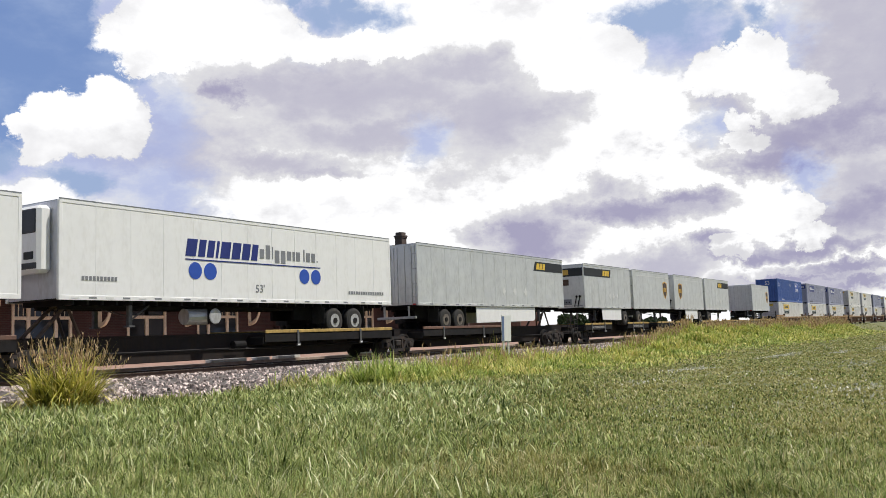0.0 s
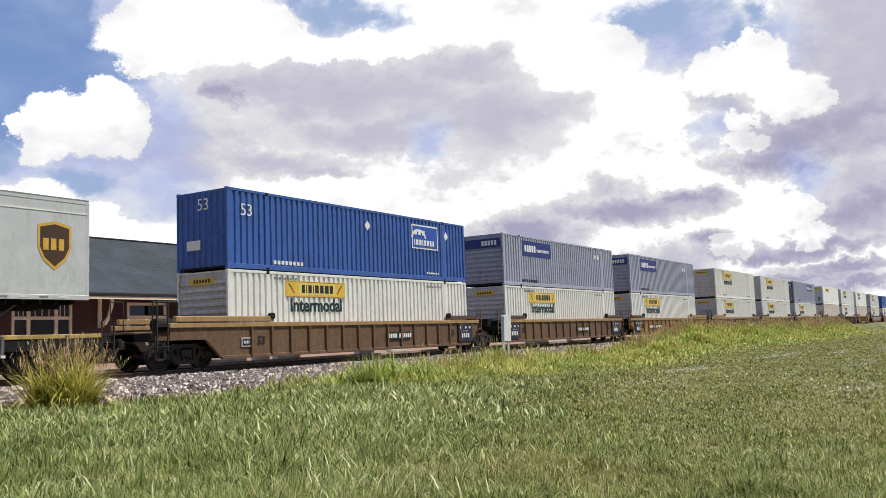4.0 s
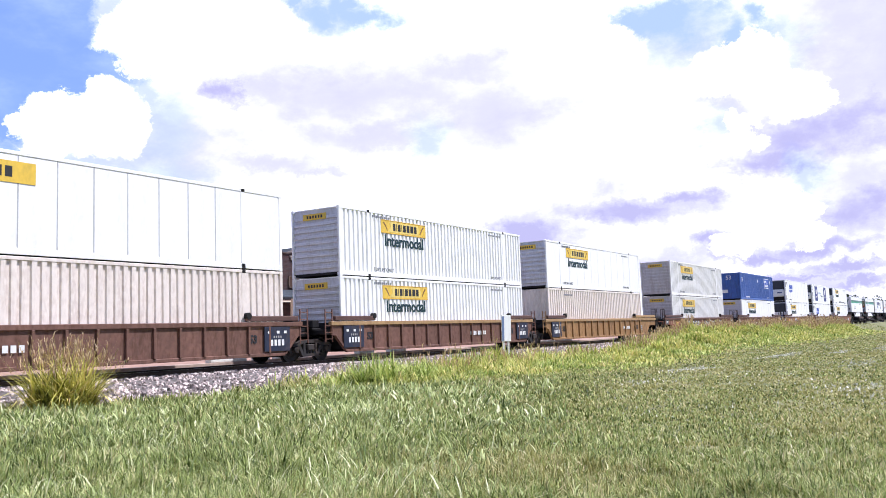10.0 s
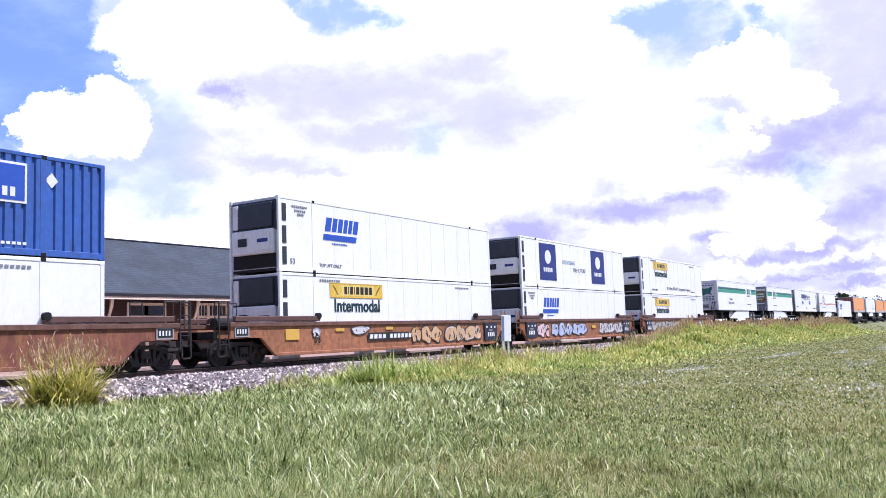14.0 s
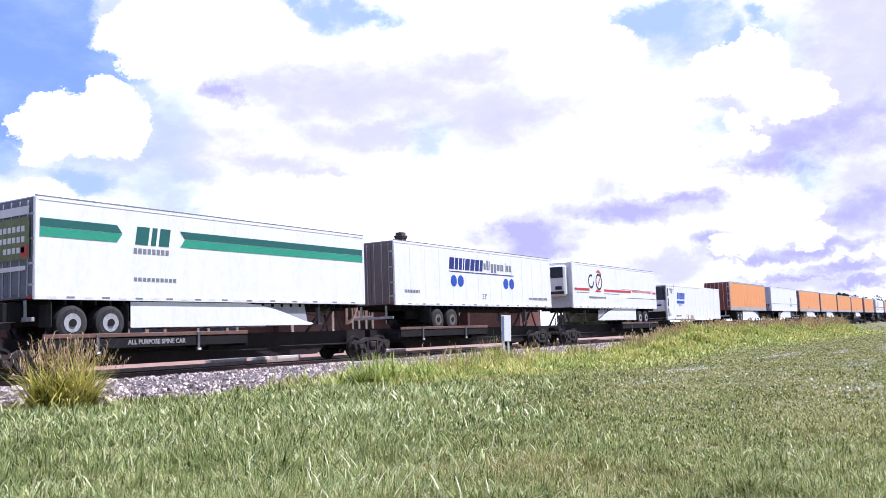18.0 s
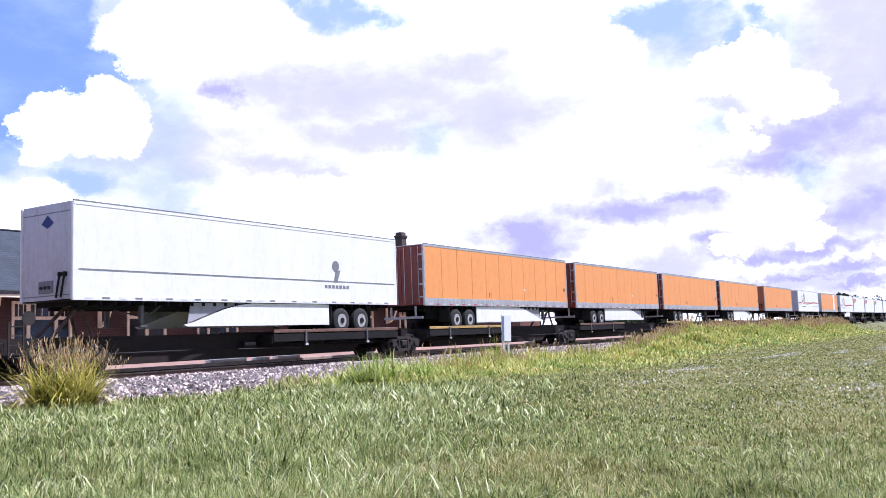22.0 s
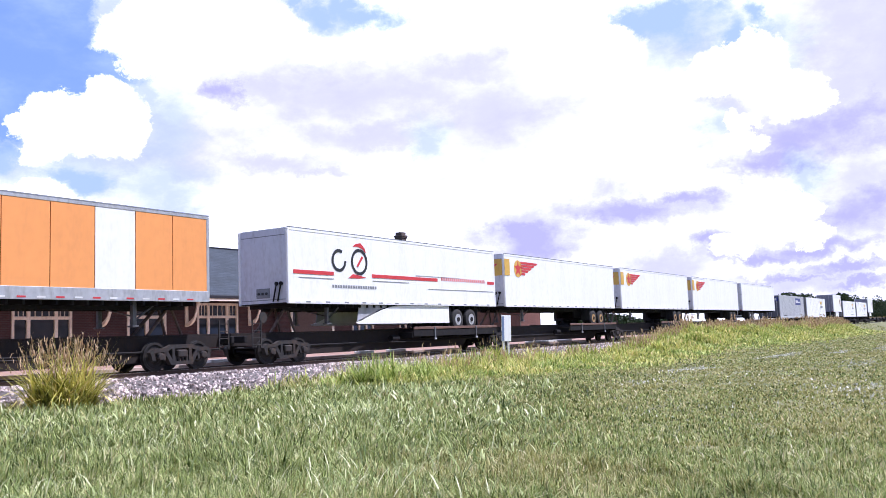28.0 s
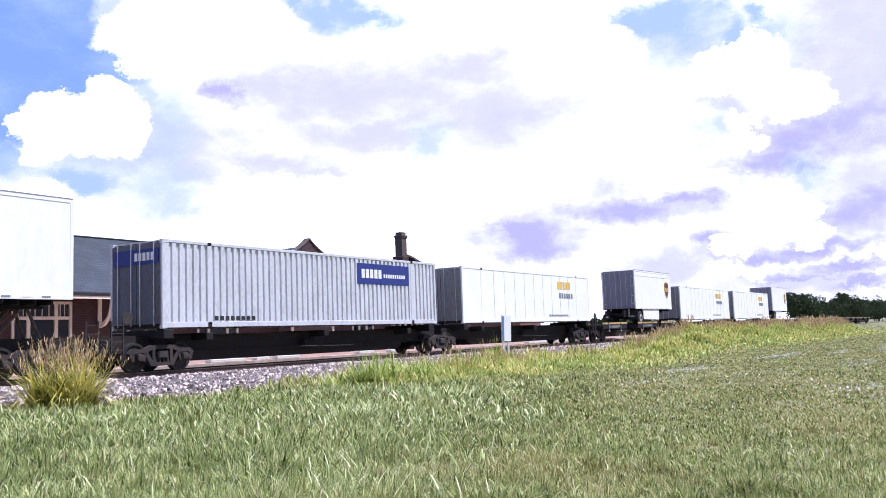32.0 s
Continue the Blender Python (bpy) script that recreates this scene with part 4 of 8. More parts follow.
def marks_yellow(x0, end_board=True):
    """A yellow name board with a paler field and black blocks, and the word below it."""
    def put(ob, L, h):
        z, w = 1.98, 3.55
        sign = panel("sign", ob, x0, x0 + w, z, z + 0.60, YELLOW, "yellow name board with black bars")
        field = [(x0 + 0.50, z + 0.07), (x0 + 2.90, z + 0.07), (x0 + 3.02, z + 0.30), (x0 + 2.90, z + 0.53), (x0 + 0.62, z + 0.53), (x0 + 0.74, z + 0.30)]
        bm = bmesh.new()
        plate(bm, field, -0.004, "y", FACE - 0.008)
        part("sign_field", bm, PALE_YELLOW, sign)
        name_blocks("sign_bar", sign, x0 + 0.92, x0 + 2.78, z + 0.15, z + 0.46, (0.45, 0.12, 0.5, 0.12, 0.55, 0.55, 0.6, 0.5), BLACK, FACE - 0.013, 0.2)
        for k, d in ((0.14, 1), (w - 0.14, -1)):
            bm = bmesh.new()
            plate(bm, [(x0 + k, z + 0.48), (x0 + k + d * 0.10, z + 0.50), (x0 + k + d * 0.24, z + 0.36), (x0 + k + d * 0.38, z + 0.13), (x0 + k + d * 0.32, z + 0.12), (x0 + k + d * 0.17, z + 0.32)], -0.004, "y", FACE - 0.008)
            part("sign_flash", bm, FLASH, sign)
        for a, b in ((z + 0.005, z + 0.03), (z + 0.57, z + 0.595)):
            panel("sign_edge", sign, x0 + 0.02, x0 + w - 0.02, a, b, GOLD_MARK, y=FACE - 0.009)
        words("lettering", "Intermodal", 0.70, x0 + 1.80, z - 0.34, TEAL, ob, bold=0.017)
        if end_board:
            e = part("end_sign", boxes((0.0, 0.011, -0.62, 0.62, h - 0.50, h - 0.24)), YELLOW, ob, "small yellow end sign")
            part("sign_bar", boxes(*[(-0.006, -0.001, -0.42 + k * 0.15, -0.33 + k * 0.15, h - 0.43, h - 0.31) for k in range(6)]), BLACK, e)["kind"] = "stuff"
        words("small_marking", "TOP LIFT ONLY", 0.21, 3.05, 0.34, GREY_MARK, ob)["kind"] = "stuff"
        words("small_marking", "TOP LIFT ONLY", 0.17, L - 2.95, 0.34, GREY_MARK, ob)["kind"] = "stuff"
        bars("small_marking", ob, 2.3, 3.6, h - 0.30, h - 0.20, 9, GREY_MARK)
        bars("small_marking", ob, L - 3.6, L - 2.3, h - 0.33, h - 0.25, 8, GREY_MARK)
    return put


def marks_plate(x0, x1, z0=1.74, z1=2.62, end=False):
    """A navy plate with white bars."""
    def put(ob, L, h):
        sign = panel("sign", ob, x0, x1, z0, z1, NAVY, "navy name plate with white bars")
        w = x1 - x0
        name_blocks("sign_bar", sign, x0 + 0.08 * w, x0 + 0.45 * w, z0 + 0.26, z1 - 0.24, (0.5, 0.5, 0.5, 0.5, 0.5), WHITE_MARK, FACE - 0.008, 0.18)
        bars("sign_bar", sign, x0 + 0.49 * w, x1 - 0.07 * w, z0 + 0.30, z0 + 0.46, 10, WHITE_MARK, y=FACE - 0.008)
        bars("small_marking", ob, 2.2, 4.2, 0.26, 0.40, 8, BLACK)
        if end:
            e = part("end_sign", boxes((-0.012, 0.0, -1.12, 1.12, 2.12, 2.62)), NAVY, ob, "navy band with white bars")
            part("sign_bar", boxes(*[(-0.018, -0.0125, -0.9 + k * 0.2, -0.76 + k * 0.2, 2.24, 2.5) for k in range(5)]), WHITE_MARK, e)["kind"] = "stuff"
        for x in (L - 3.1, L - 2.6):
            bm = bmesh.new()
            plate(bm, [(x, 2.02), (x + 0.19, 2.22), (x, 2.42), (x - 0.19, 2.22)], -0.006, "y", FACE)
            part("placard", bm, WHITE_MARK, ob)
    return put


def marks_blue(ob, L, h):
    words("lettering", "53", 0.62, 0.95, 2.12, WHITE_MARK, ob)
    lettering("lettering", "53", 0.62, pose(-0.002, -0.1, 2.35, 90, 0, -90), WHITE_MARK, ob)
    for x in (8.1, 14.4):
        bm = bmesh.new()
        plate(bm, [(x, 1.98), (x + 0.2, 2.2), (x, 2.42), (x - 0.2, 2.2)], -0.006, "y", FACE)
        part("placard", bm, WHITE_MARK, ob)
    edge = panel("sign", ob, 11.45, 13.65, 1.45, 2.58, WHITE_MARK, "white-edged badge of plain bars")
    panel("sign_field", edge, 11.52, 13.58, 1.52, 2.51, BLUE_MARK, y=FACE - 0.009)
    bm = bmesh.new()
    plate(bm, [(12.0 + 0.62 * math.cos(a), 1.95 + 0.42 * math.sin(a)) for a in [math.pi * k / 12 for k in range(13)]] + [(12.0 + 0.50 * math.cos(a), 1.95 + 0.30 * math.sin(a)) for a in [math.pi * k / 12 for k in range(12, -1, -1)]], -0.005, "y", FACE - 0.018)
    part("sign_arc", bm, WHITE_MARK, edge)
    bars("sign_bar", edge, 11.62, 12.6, 2.10, 2.32, 3, WHITE_MARK, y=FACE - 0.026)
    name_blocks("sign_bar", edge, 11.62, 13.3, 1.62, 1.88, (0.2, 0.5, 0.5, 0.2, 0.4, 0.5, 0.4, 0.4), WHITE_MARK, FACE - 0.018)
    bars("small_marking", ob, 2.3, 4.0, 0.26, 0.40, 8, WHITE_MARK)
    bars("small_marking", ob, 12.6, 13.7, 0.30, 0.38, 7, WHITE_MARK)
    part("end_sign", boxes((-0.006, 0.0, 0.05, 0.75, 0.75, 1.1)), WHITE_MARK, ob)


def marks_slant(ob, L, h):
    """A slanted blue name in bars over a blue stripe."""
    name_blocks("name_bar", ob, 2.68, 4.78, 1.74, 2.30, (0.62, 0.5, 0.5, 0.42, 0.4, 0.55), BLUE_MARK, FACE, 0.14, 0.12)["label"] = "slanted blue bars of a name"
    bm = bmesh.new()
    plate(bm, [(2.55, 1.38), (4.68, 1.38), (4.74, 1.62), (2.61, 1.62)], -0.008, "y", FACE)
    part("stripe", bm, BLUE_MARK, ob)
    bars("small_marking", ob, 3.1, 4.1, 1.22, 1.28, 9, BLUE_MARK)
    words("small_marking", "TOP LIFT ONLY", 0.20, 3.0, 0.34, GREY_MARK, ob)["kind"] = "stuff"
    words("lettering", "53", 0.30, 0.75, 0.42, GREY_MARK, ob)
    for k, z in enumerate((2.50, 2.34, 2.20)):
        bars("small_marking", ob, 0.75 + 0.15 * k, 1.65 - 0.1 * k, z, z + 0.09, 8 - 2 * k, GREY_MARK)


def marks_panels(ob, L, h):
    """Dark squares with white bars at both ends of the wall, and pale words between."""
    for x in (2.4, 10.2):
        sq = panel("sign", ob, x, x + 2.3, 0.45, 2.65, NAVY, "dark navy square with a white emblem")
        bm = bmesh.new()
        plate(bm, ring_points(x + 1.15, 1.85, 0.42), -0.006, "y", FACE - 0.009)
        part("emblem", bm, WHITE_MARK, sq)
        bars("sign_bar", sq, x + 0.5, x + 1.8, 0.95, 1.2, 5, WHITE_MARK, y=FACE - 0.009)
    words("lettering", "DELIVERING", 0.36, 6.6, 1.65, mat("pale_marking", (0.45, 0.55, 0.65), 0.5), ob)
    words("lettering", "THE FUTURE", 0.36, 8.2, 1.2, GREY_MARK, ob)


def marks_pallets(ob, L, h):
    marks_yellow(2.9, False)(ob, L, h)
    words("lettering", "30 Pallets (48\"X40\")  Refrigerated Container", 0.36, 9.3, 0.52, GREY_MARK, ob)


def marks_plain(ob, L, h):
    bars("small_marking", ob, 2.3, 3.6, h - 0.42, h - 0.32, 9, GREY_MARK)
    bars("small_marking", ob, L - 3.4, L - 2.4, 0.3, 0.4, 7, GREY_MARK)


# ---- wheels ----
TRUCK_MESH = {}


def truck_set(parent, x):
    """A two-axle truck: side frames, springs, bolster, axles and wheels."""
    if not TRUCK_MESH:
        bm = bmesh.new()
        for pts in ([(-1.28, 0.60), (-1.12, 0.73), (-0.70, 0.73), (-0.42, 0.84), (0.42, 0.84), (0.70, 0.73), (1.12, 0.73), (1.28, 0.60), (1.24, 0.50), (1.06, 0.60), (0.68, 0.60),
                     (0.38, 0.71), (-0.38, 0.71), (-0.68, 0.60), (-1.06, 0.60), (-1.24, 0.50)],
                    [(-0.72, 0.61), (-0.58, 0.64), (-0.36, 0.30), (0.36, 0.30), (0.58, 0.64), (0.72, 0.61), (0.44, 0.18), (-0.44, 0.18)],
                    [(-0.40, 0.30), (-0.29, 0.30), (-0.29, 0.71), (-0.40, 0.71)], [(0.29, 0.30), (0.40, 0.30), (0.40, 0.71), (0.29, 0.71)],
                    [(-1.24, 0.52), (-1.10, 0.60), (-1.06, 0.34), (-1.18, 0.34)], [(1.24, 0.52), (1.10, 0.60), (1.06, 0.34), (1.18, 0.34)],
                    [(-0.72, 0.60), (-0.62, 0.60), (-0.68, 0.34), (-0.76, 0.34)], [(0.72, 0.60), (0.62, 0.60), (0.68, 0.34), (0.76, 0.34)]):
            plate(bm, pts, 0.17, "y", -0.085)
        me = bpy.data.meshes.new("side_frame")
        bm.to_mesh(me)
        bm.free()
        me.materials.append(STEEL)
        TRUCK_MESH["frame"] = me
        for key, bm, material in (
                ("wheel", turned(bmesh.new(), [(-0.065, 0.10), (-0.075, 0.19), (-0.03, 0.24), (-0.03, 0.35), (-0.065, 0.39), (-0.065, 0.465), (0.045, 0.46), (0.05, 0.49), (0.075, 0.49), (0.075, 0.38), (0.03, 0.34), (0.03, 0.2), (0.07, 0.18), (0.07, 0.1)], 28), WHEEL),
                ("axle", cyls(((0, -1.12, 0), (0, 1.12, 0), 0.085), n=12), WHEEL),
                ("bearing_cap", turned(bmesh.new(), [(-0.10, 0.06), (-0.09, 0.115), (0.05, 0.125), (0.08, 0.11)], 14), STEEL),
                ("bolster", boxes((-0.2, 0.2, -1.12, 1.12, 0.42, 0.66), bevel=0.03), STEEL),
                ("spring", cyls(*[((dx, 0, 0.24), (dx, 0, 0.46), 0.06) for dx in (-0.24, -0.08, 0.08, 0.24)], n=10), STEEL)):
            me = bpy.data.meshes.new(key)
            bm.to_mesh(me)
            bm.free()
            me.materials.append(material)
            TRUCK_MESH[key] = me
    fr = shared("truck", TRUCK_MESH["bolster"], parent, pose(x, 0, 0))
    for s in (-1, 1):
        shared("side_frame", TRUCK_MESH["frame"], fr, pose(0, s * 0.98, 0))
    for s in (-1, 1):
        shared("spring_group", TRUCK_MESH["spring"], fr, pose(0, s * 0.98, 0))
    for dx in (-0.89, 0.89):
        shared("axle", TRUCK_MESH["axle"], fr, pose(dx, 0, 0.46))
        for s in (-1, 1):
            shared("wheel", TRUCK_MESH["wheel"], fr, pose(dx, s * 0.755, 0.46, 0, 0, 0 if s < 0 else 180))
            shared("bearing_cap", TRUCK_MESH["bearing_cap"], fr, pose(dx, s * 1.06, 0.47, 0, 0, 0 if s < 0 else 180))
    return fr


def ladder(parent, x, y, z0, z1, w=0.42, rungs=5, material=None):
    bm = bmesh.new()
    for dx in (0, w):
        box(bm, x + dx - 0.02, x + dx + 0.02, y - 0.02, y + 0.02, z0, z1)
    for i in range(rungs):
        z = z0 + (i + 0.5) * (z1 - z0) / rungs
        box(bm, x, x + w, y - 0.012, y + 0.012, z - 0.014, z + 0.014)
    return part("ladder", bm, material or STEEL, parent)


def graffiti(parent, x0, x1, z0, z1, y, seed, colours):
    """Bulging sprayed letters: a dark outline, a filled body and lighter strokes over it."""
    rnd = random.Random(seed)
    fill, dark = colours[0], GRAFF_BLACK if colours[0] is not GRAFF_BLACK else GRAFF_GREY
    layers = [bmesh.new() for _ in range(3)]
    x = x0
    while x < x1 - 0.45:
        w = min(rnd.uniform(0.75, 1.45), x1 - x)
        cx, cz, hz = x + w / 2, (z0 + z1) / 2, (z1 - z0) / 2
        n, ph = 18, rnd.uniform(0, 6.28)
        bumps = [(rnd.choice((2, 3, 4, 5)), rnd.uniform(0.05, 0.16), rnd.uniform(0, 6.28)) for _ in range(3)]

        def shape(k, shift=0.0):
            pts = []
            for i in range(n):
                a = ph + 2 * math.pi * i / n
                c, d = math.cos(a), math.sin(a)
                r = (abs(c) ** 3 + abs(d) ** 3) ** (-1 / 3) * (0.84 + sum(g * math.sin(f * a + o) for f, g, o in bumps))
                pts.append((cx + shift + k * 0.56 * w * r * c, min(z1, max(z0, cz + k * 0.98 * hz * r * d))))
            return pts
        for bm, k, lift in ((layers[0], 1.0, 0.001), (layers[1], 0.84, 0.003)):
            bm.faces.new([bm.verts.new((u, y - lift, v)) for u, v in shape(k)])
        # counter shapes and stems inside the letter
        for _ in range(rnd.choice((2, 3))):
            u, v = cx + rnd.uniform(-0.22, 0.22) * w, cz + rnd.uniform(-0.45, 0.45) * hz
            p, q = rnd.uniform(0.03, 0.07), rnd.uniform(0.10, 0.34) * hz
            t = rnd.uniform(-0.12, 0.12)
            layers[0].faces.new([layers[0].verts.new((a, y - 0.0045, b)) for a, b in ((u - p, v - q), (u + p, v - q), (u + p + t, v + q), (u - p + t, v + q))])
        last, a0 = None, rnd.uniform(0, 6.28)
        wid = rnd.uniform(0.025, 0.05)
        for i in range(11):
            a = a0 + 3.6 * i / 10
            u, v = cx + 0.34 * w * math.cos(a), cz + 0.62 * hz * math.sin(a)
            cur = (layers[2].verts.new((u, y - 0.006, v)), layers[2].verts.new((u + wid * math.cos(a), y - 0.006, v + wid * math.sin(a) + 0.01)))
            if last:
                layers[2].faces.new((last[0], cur[0], cur[1], last[1]))
            last = cur
        x += w * rnd.uniform(0.70, 0.9)
    accent = colours[1] if len(colours) > 1 else WHITE_MARK
    for bm, material, text in zip(layers, (dark, fill, accent), ("dark outlines of sprayed letters", "sprayed bulging letters", "paler sprayed strokes over the letters")):
        part("graffiti", bm, material, parent, text)["kind"] = "stuff"


def well_car(q, paint, ledge, ribs, left, right, tag=None, name_x=3.0, label=""):
    """One unit of a double-stack well car. left and right: 'c' for a coupler end, 'a' for a joint shared with the next unit."""
    L, yo = 16.15, 1.46
    ob = thing("well_car", label, "railway car", "well cars of the train")
    # how far the side reaches past the load: foot of the slope, its top, end of the side, end of the ledge
    reach_of = {"c": (0.42, 1.10, 2.62, 2.45), "a": (-0.12, 0.52, 0.80, 0.60)}
    (lf, lt, le, lg), (rf, rt, re, rg) = reach_of[left], reach_of[right]
    dark_ledge = mat("dark_ledge_paint", (0.10, 0.05, 0.04), 0.65, vary=0.2, grain=6)
    for s in (-1, 1):
        y = s * (yo - 0.05)
        bm = bmesh.new()
        plate(bm, [(-le, 1.36), (-le, 0.99), (-lt, 0.96), (-lf, 0.34), (L + rf, 0.34), (L + rt, 0.96), (L + re, 0.99), (L + re, 1.36)], 0.04, "y", y - 0.02)
        part("side_sill", bm, paint, ob)
        part("top_chord", boxes((-le - 0.05, L + re + 0.05, s * yo - 0.13 if s > 0 else -yo - 0.03, s * yo + 0.03 if s > 0 else -yo + 0.13, 1.36, 1.52), bevel=0.015), ledge, ob)
        part("bottom_chord", boxes((-lf, L + rf, y - 0.07, y + 0.07, 0.28, 0.40), bevel=0.015), paint, ob)
        # flanged edge along the slope at each end
        bm = bmesh.new()
        plate(bm, [(-lf + 0.05, 0.34), (-lf - 0.06, 0.34), (-lt - 0.06, 0.96), (-lt + 0.05, 0.99)], 0.14, "y", y - 0.07)
        plate(bm, [(L + rf - 0.05, 0.34), (L + rf + 0.06, 0.34), (L + rt + 0.06, 0.96), (L + rt - 0.05, 0.99)], 0.14, "y", y - 0.07)
        part("end_flange", bm, paint, ob)
        for a, b, near in ((-lg, 2.05, True), (L - 2.05, L + rg, False)):
            part("end_ledge", boxes((a, b, y - 0.10, y + 0.06, 1.55, 1.74), bevel=0.02), ledge if ribs and (left if near else right) == "c" else dark_ledge, ob)
            bm = bmesh.new()
            e = b - 0.14 if near else a
            cyl(bm, (e + 0.07, y - 0.12, 1.74), (e + 0.07, y + 0.05, 1.74), 0.12, 10)
            part("guide_block", bm, UNDER, ob)
        if ribs:
            n = 14
            rm = None
            for i in range(n + 1):
                x = 0.95 + i * (L - 1.9) / n
                if rm is None:
                    r = part("rib", boxes((-0.05, 0.05, -0.055, 0.055, 0.40, 1.36), bevel=0.012), paint, ob)
                    r.matrix_basis = pose(x, y + s * 0.055, 0)
                    rm = r.data
                else:
                    shared("rib", rm, ob, pose(x, y + s * 0.055, 0))
    part("well_floor", boxes((0.4, L - 0.4, -yo + 0.12, yo - 0.12, 0.30, 0.42)), UNDER, ob)
    ends = ((-1, left), (1, right))
    for s, kind in ends:
        at = 0.0 if s < 0 else L
        reach = 3.3 if kind == "c" else 1.75
        def X(d):
            return at + s * d
        a, b = sorted((X(0.05), X(reach)))
        part("end_platform", boxes((a, b, -0.55, 0.55, 0.95, 1.28), (*sorted((X(0.1), X(1.1))), -yo + 0.1, yo - 0.1, 1.0, 1.2), bevel=0.02), paint if kind == "c" else UNDER, ob)
        if kind == "a":
            a, b = sorted((X(-1.22), X(0.10)))
            plate_box = part("stencil_plate", boxes((a, b, -yo - 0.05, -yo - 0.005, 0.46, 1.34), bevel=0.006), mat("navy_black_plate", (0.014, 0.02, 0.045), 0.6, vary=0.2, grain=9, dirt=0.3), ob, "dark plate with white stencilled bars")
            for u in (0.16, 0.62, 1.0):
                part("stencil_dot", boxes((a + u, a + u + 0.14, -yo - 0.056, -yo - 0.051, 1.10, 1.20)), WHITE_MARK, plate_box)
            bars("stencil_bar", plate_box, a + 0.3, b - 0.25, 0.66, 0.88, 4, WHITE_MARK, y=-yo - 0.052, ratio=0.62)
            bars("stencil_bar", plate_box, a + 0.45, b - 0.4, 0.94, 1.02, 4, GREY_PALE, y=-yo - 0.052, ratio=0.5)
            words("lettering", "53", 0.40, X(-1.72), 0.90, BLACK, ob, y=-yo + 0.02, bold=0.015)
        else:
            a, b = sorted((X(1.75), X(2.45))) if not ribs else sorted((X(-0.95), X(-0.45)))
            z0, z1 = (1.0, 1.40) if not ribs else (0.66, 1.0)
            frame_box = part("data_panel", boxes((a, b, -yo - 0.006, -yo + 0.008, z0, z1), bevel=0.004), GREY_PALE, ob, "pale-edged data panel")
            part("panel_field", boxes((a + 0.06, b - 0.06, -yo - 0.012, -yo - 0.007, z0 + 0.06, z1 - 0.06)), BLACK, frame_box)
            bars("panel_bar", frame_box, a + 0.1, b - 0.1, z0 + 0.12, z1 - 0.12, 4, WHITE_MARK, y=-yo - 0.014, ratio=0.5)
            if ribs:
                words("lettering", "53", 0.40, X(-1.45), 0.86, BLACK, ob, y=-yo + 0.02, bold=0.015)
        part("bulkhead", boxes((*sorted((X(0.02), X(0.10))), -yo + 0.1, yo - 0.1, 0.42, 1.5)), UNDER, ob)
        if kind == "c":
            part("end_sill", boxes((*sorted((X(reach - 0.18), X(reach))), -1.35, 1.35, 0.95, 1.22), bevel=0.02), UNDER, ob)
            ladder(ob, min(X(2.72), X(3.14)), -yo + 0.02, 0.62, 2.25, material=STEEL)
            part("handrail", cyls(((X(2.2), -1.3, 1.5), (X(2.2), -1.3, 2.2), 0.022), ((X(3.2), -1.3, 1.2), (X(3.2), -1.3, 2.2), 0.022), ((X(2.2), -1.3, 2.2), (X(3.2), -1.3, 2.2), 0.022), n=6), STEEL, ob)
            part("handrail", cyls(((X(2.6), 0.9, 1.2), (X(2.6), 0.9, 2.3), 0.022), ((X(3.1), 0.9, 1.2), (X(3.1), 0.9, 2.3), 0.022), ((X(2.6), 0.9, 2.3), (X(3.1), 0.9, 2.3), 0.022), n=6), STEEL, ob)
            part("brake_reservoir", cyls(((X(1.3), -0.5, 1.5), (X(2.5), -0.5, 1.5), 0.2), n=14), UNDER, ob)
            part("coupler", boxes((*sorted((X(reach), X(reach + 0.35))), -0.16, 0.16, 0.72, 1.0), bevel=0.03), STEEL, ob)
            part("grab_step", boxes((*sorted((X(reach - 0.5), X(reach - 0.1))), -1.42, -1.3, 0.35, 0.40), (*sorted((X(reach - 0.5), X(reach - 0.46))), -1.42, -1.38, 0.35, 1.0), (*sorted((X(reach - 0.14), X(reach - 0.1))), -1.42, -1.38, 0.35, 1.0)), STEEL, ob)
            truck_set(ob, X(1.65))
        else:
            part("joint_post", boxes((*sorted((X(0.9), X(1.3))), -0.9, 0.9, 1.28, 1.6), bevel=0.03), UNDER, ob)
            ladder(ob, min(X(0.75), X(1.17)), -yo + 0.02, 0.7, 2.0, material=paint)
            if s > 0:
                truck_set(ob, X(1.75))
    if tag:
        tag(ob, -yo + 0.02 if ribs else -yo + 0.02)
    return ob

TRAILERS = {}
GREY_PALE = mat("dulled_white_marking", (0.34, 0.33, 0.32), 0.6, vary=0.15)
TYRE = {}
# white skirt sheet darkened to grey for the shade in its fold
SKIRT_SHADE = mat("shade_grey_skirt_sheet", (0.42, 0.42, 0.45), 0.5, vary=0.08, grain=5, dirt=0.35, dirt_col=(0.24, 0.22, 0.21))
HITCH = mat("rusty_hitch_steel", (0.13, 0.085, 0.065), 0.65, vary=0.25, grain=8, dirt=0.5, dirt_col=(0.05, 0.035, 0.03))
LEG = mat("galvanised_leg", (0.16, 0.16, 0.165), 0.5, 0.4, vary=0.2, grain=9, dirt=0.5, dirt_col=(0.08, 0.06, 0.05))


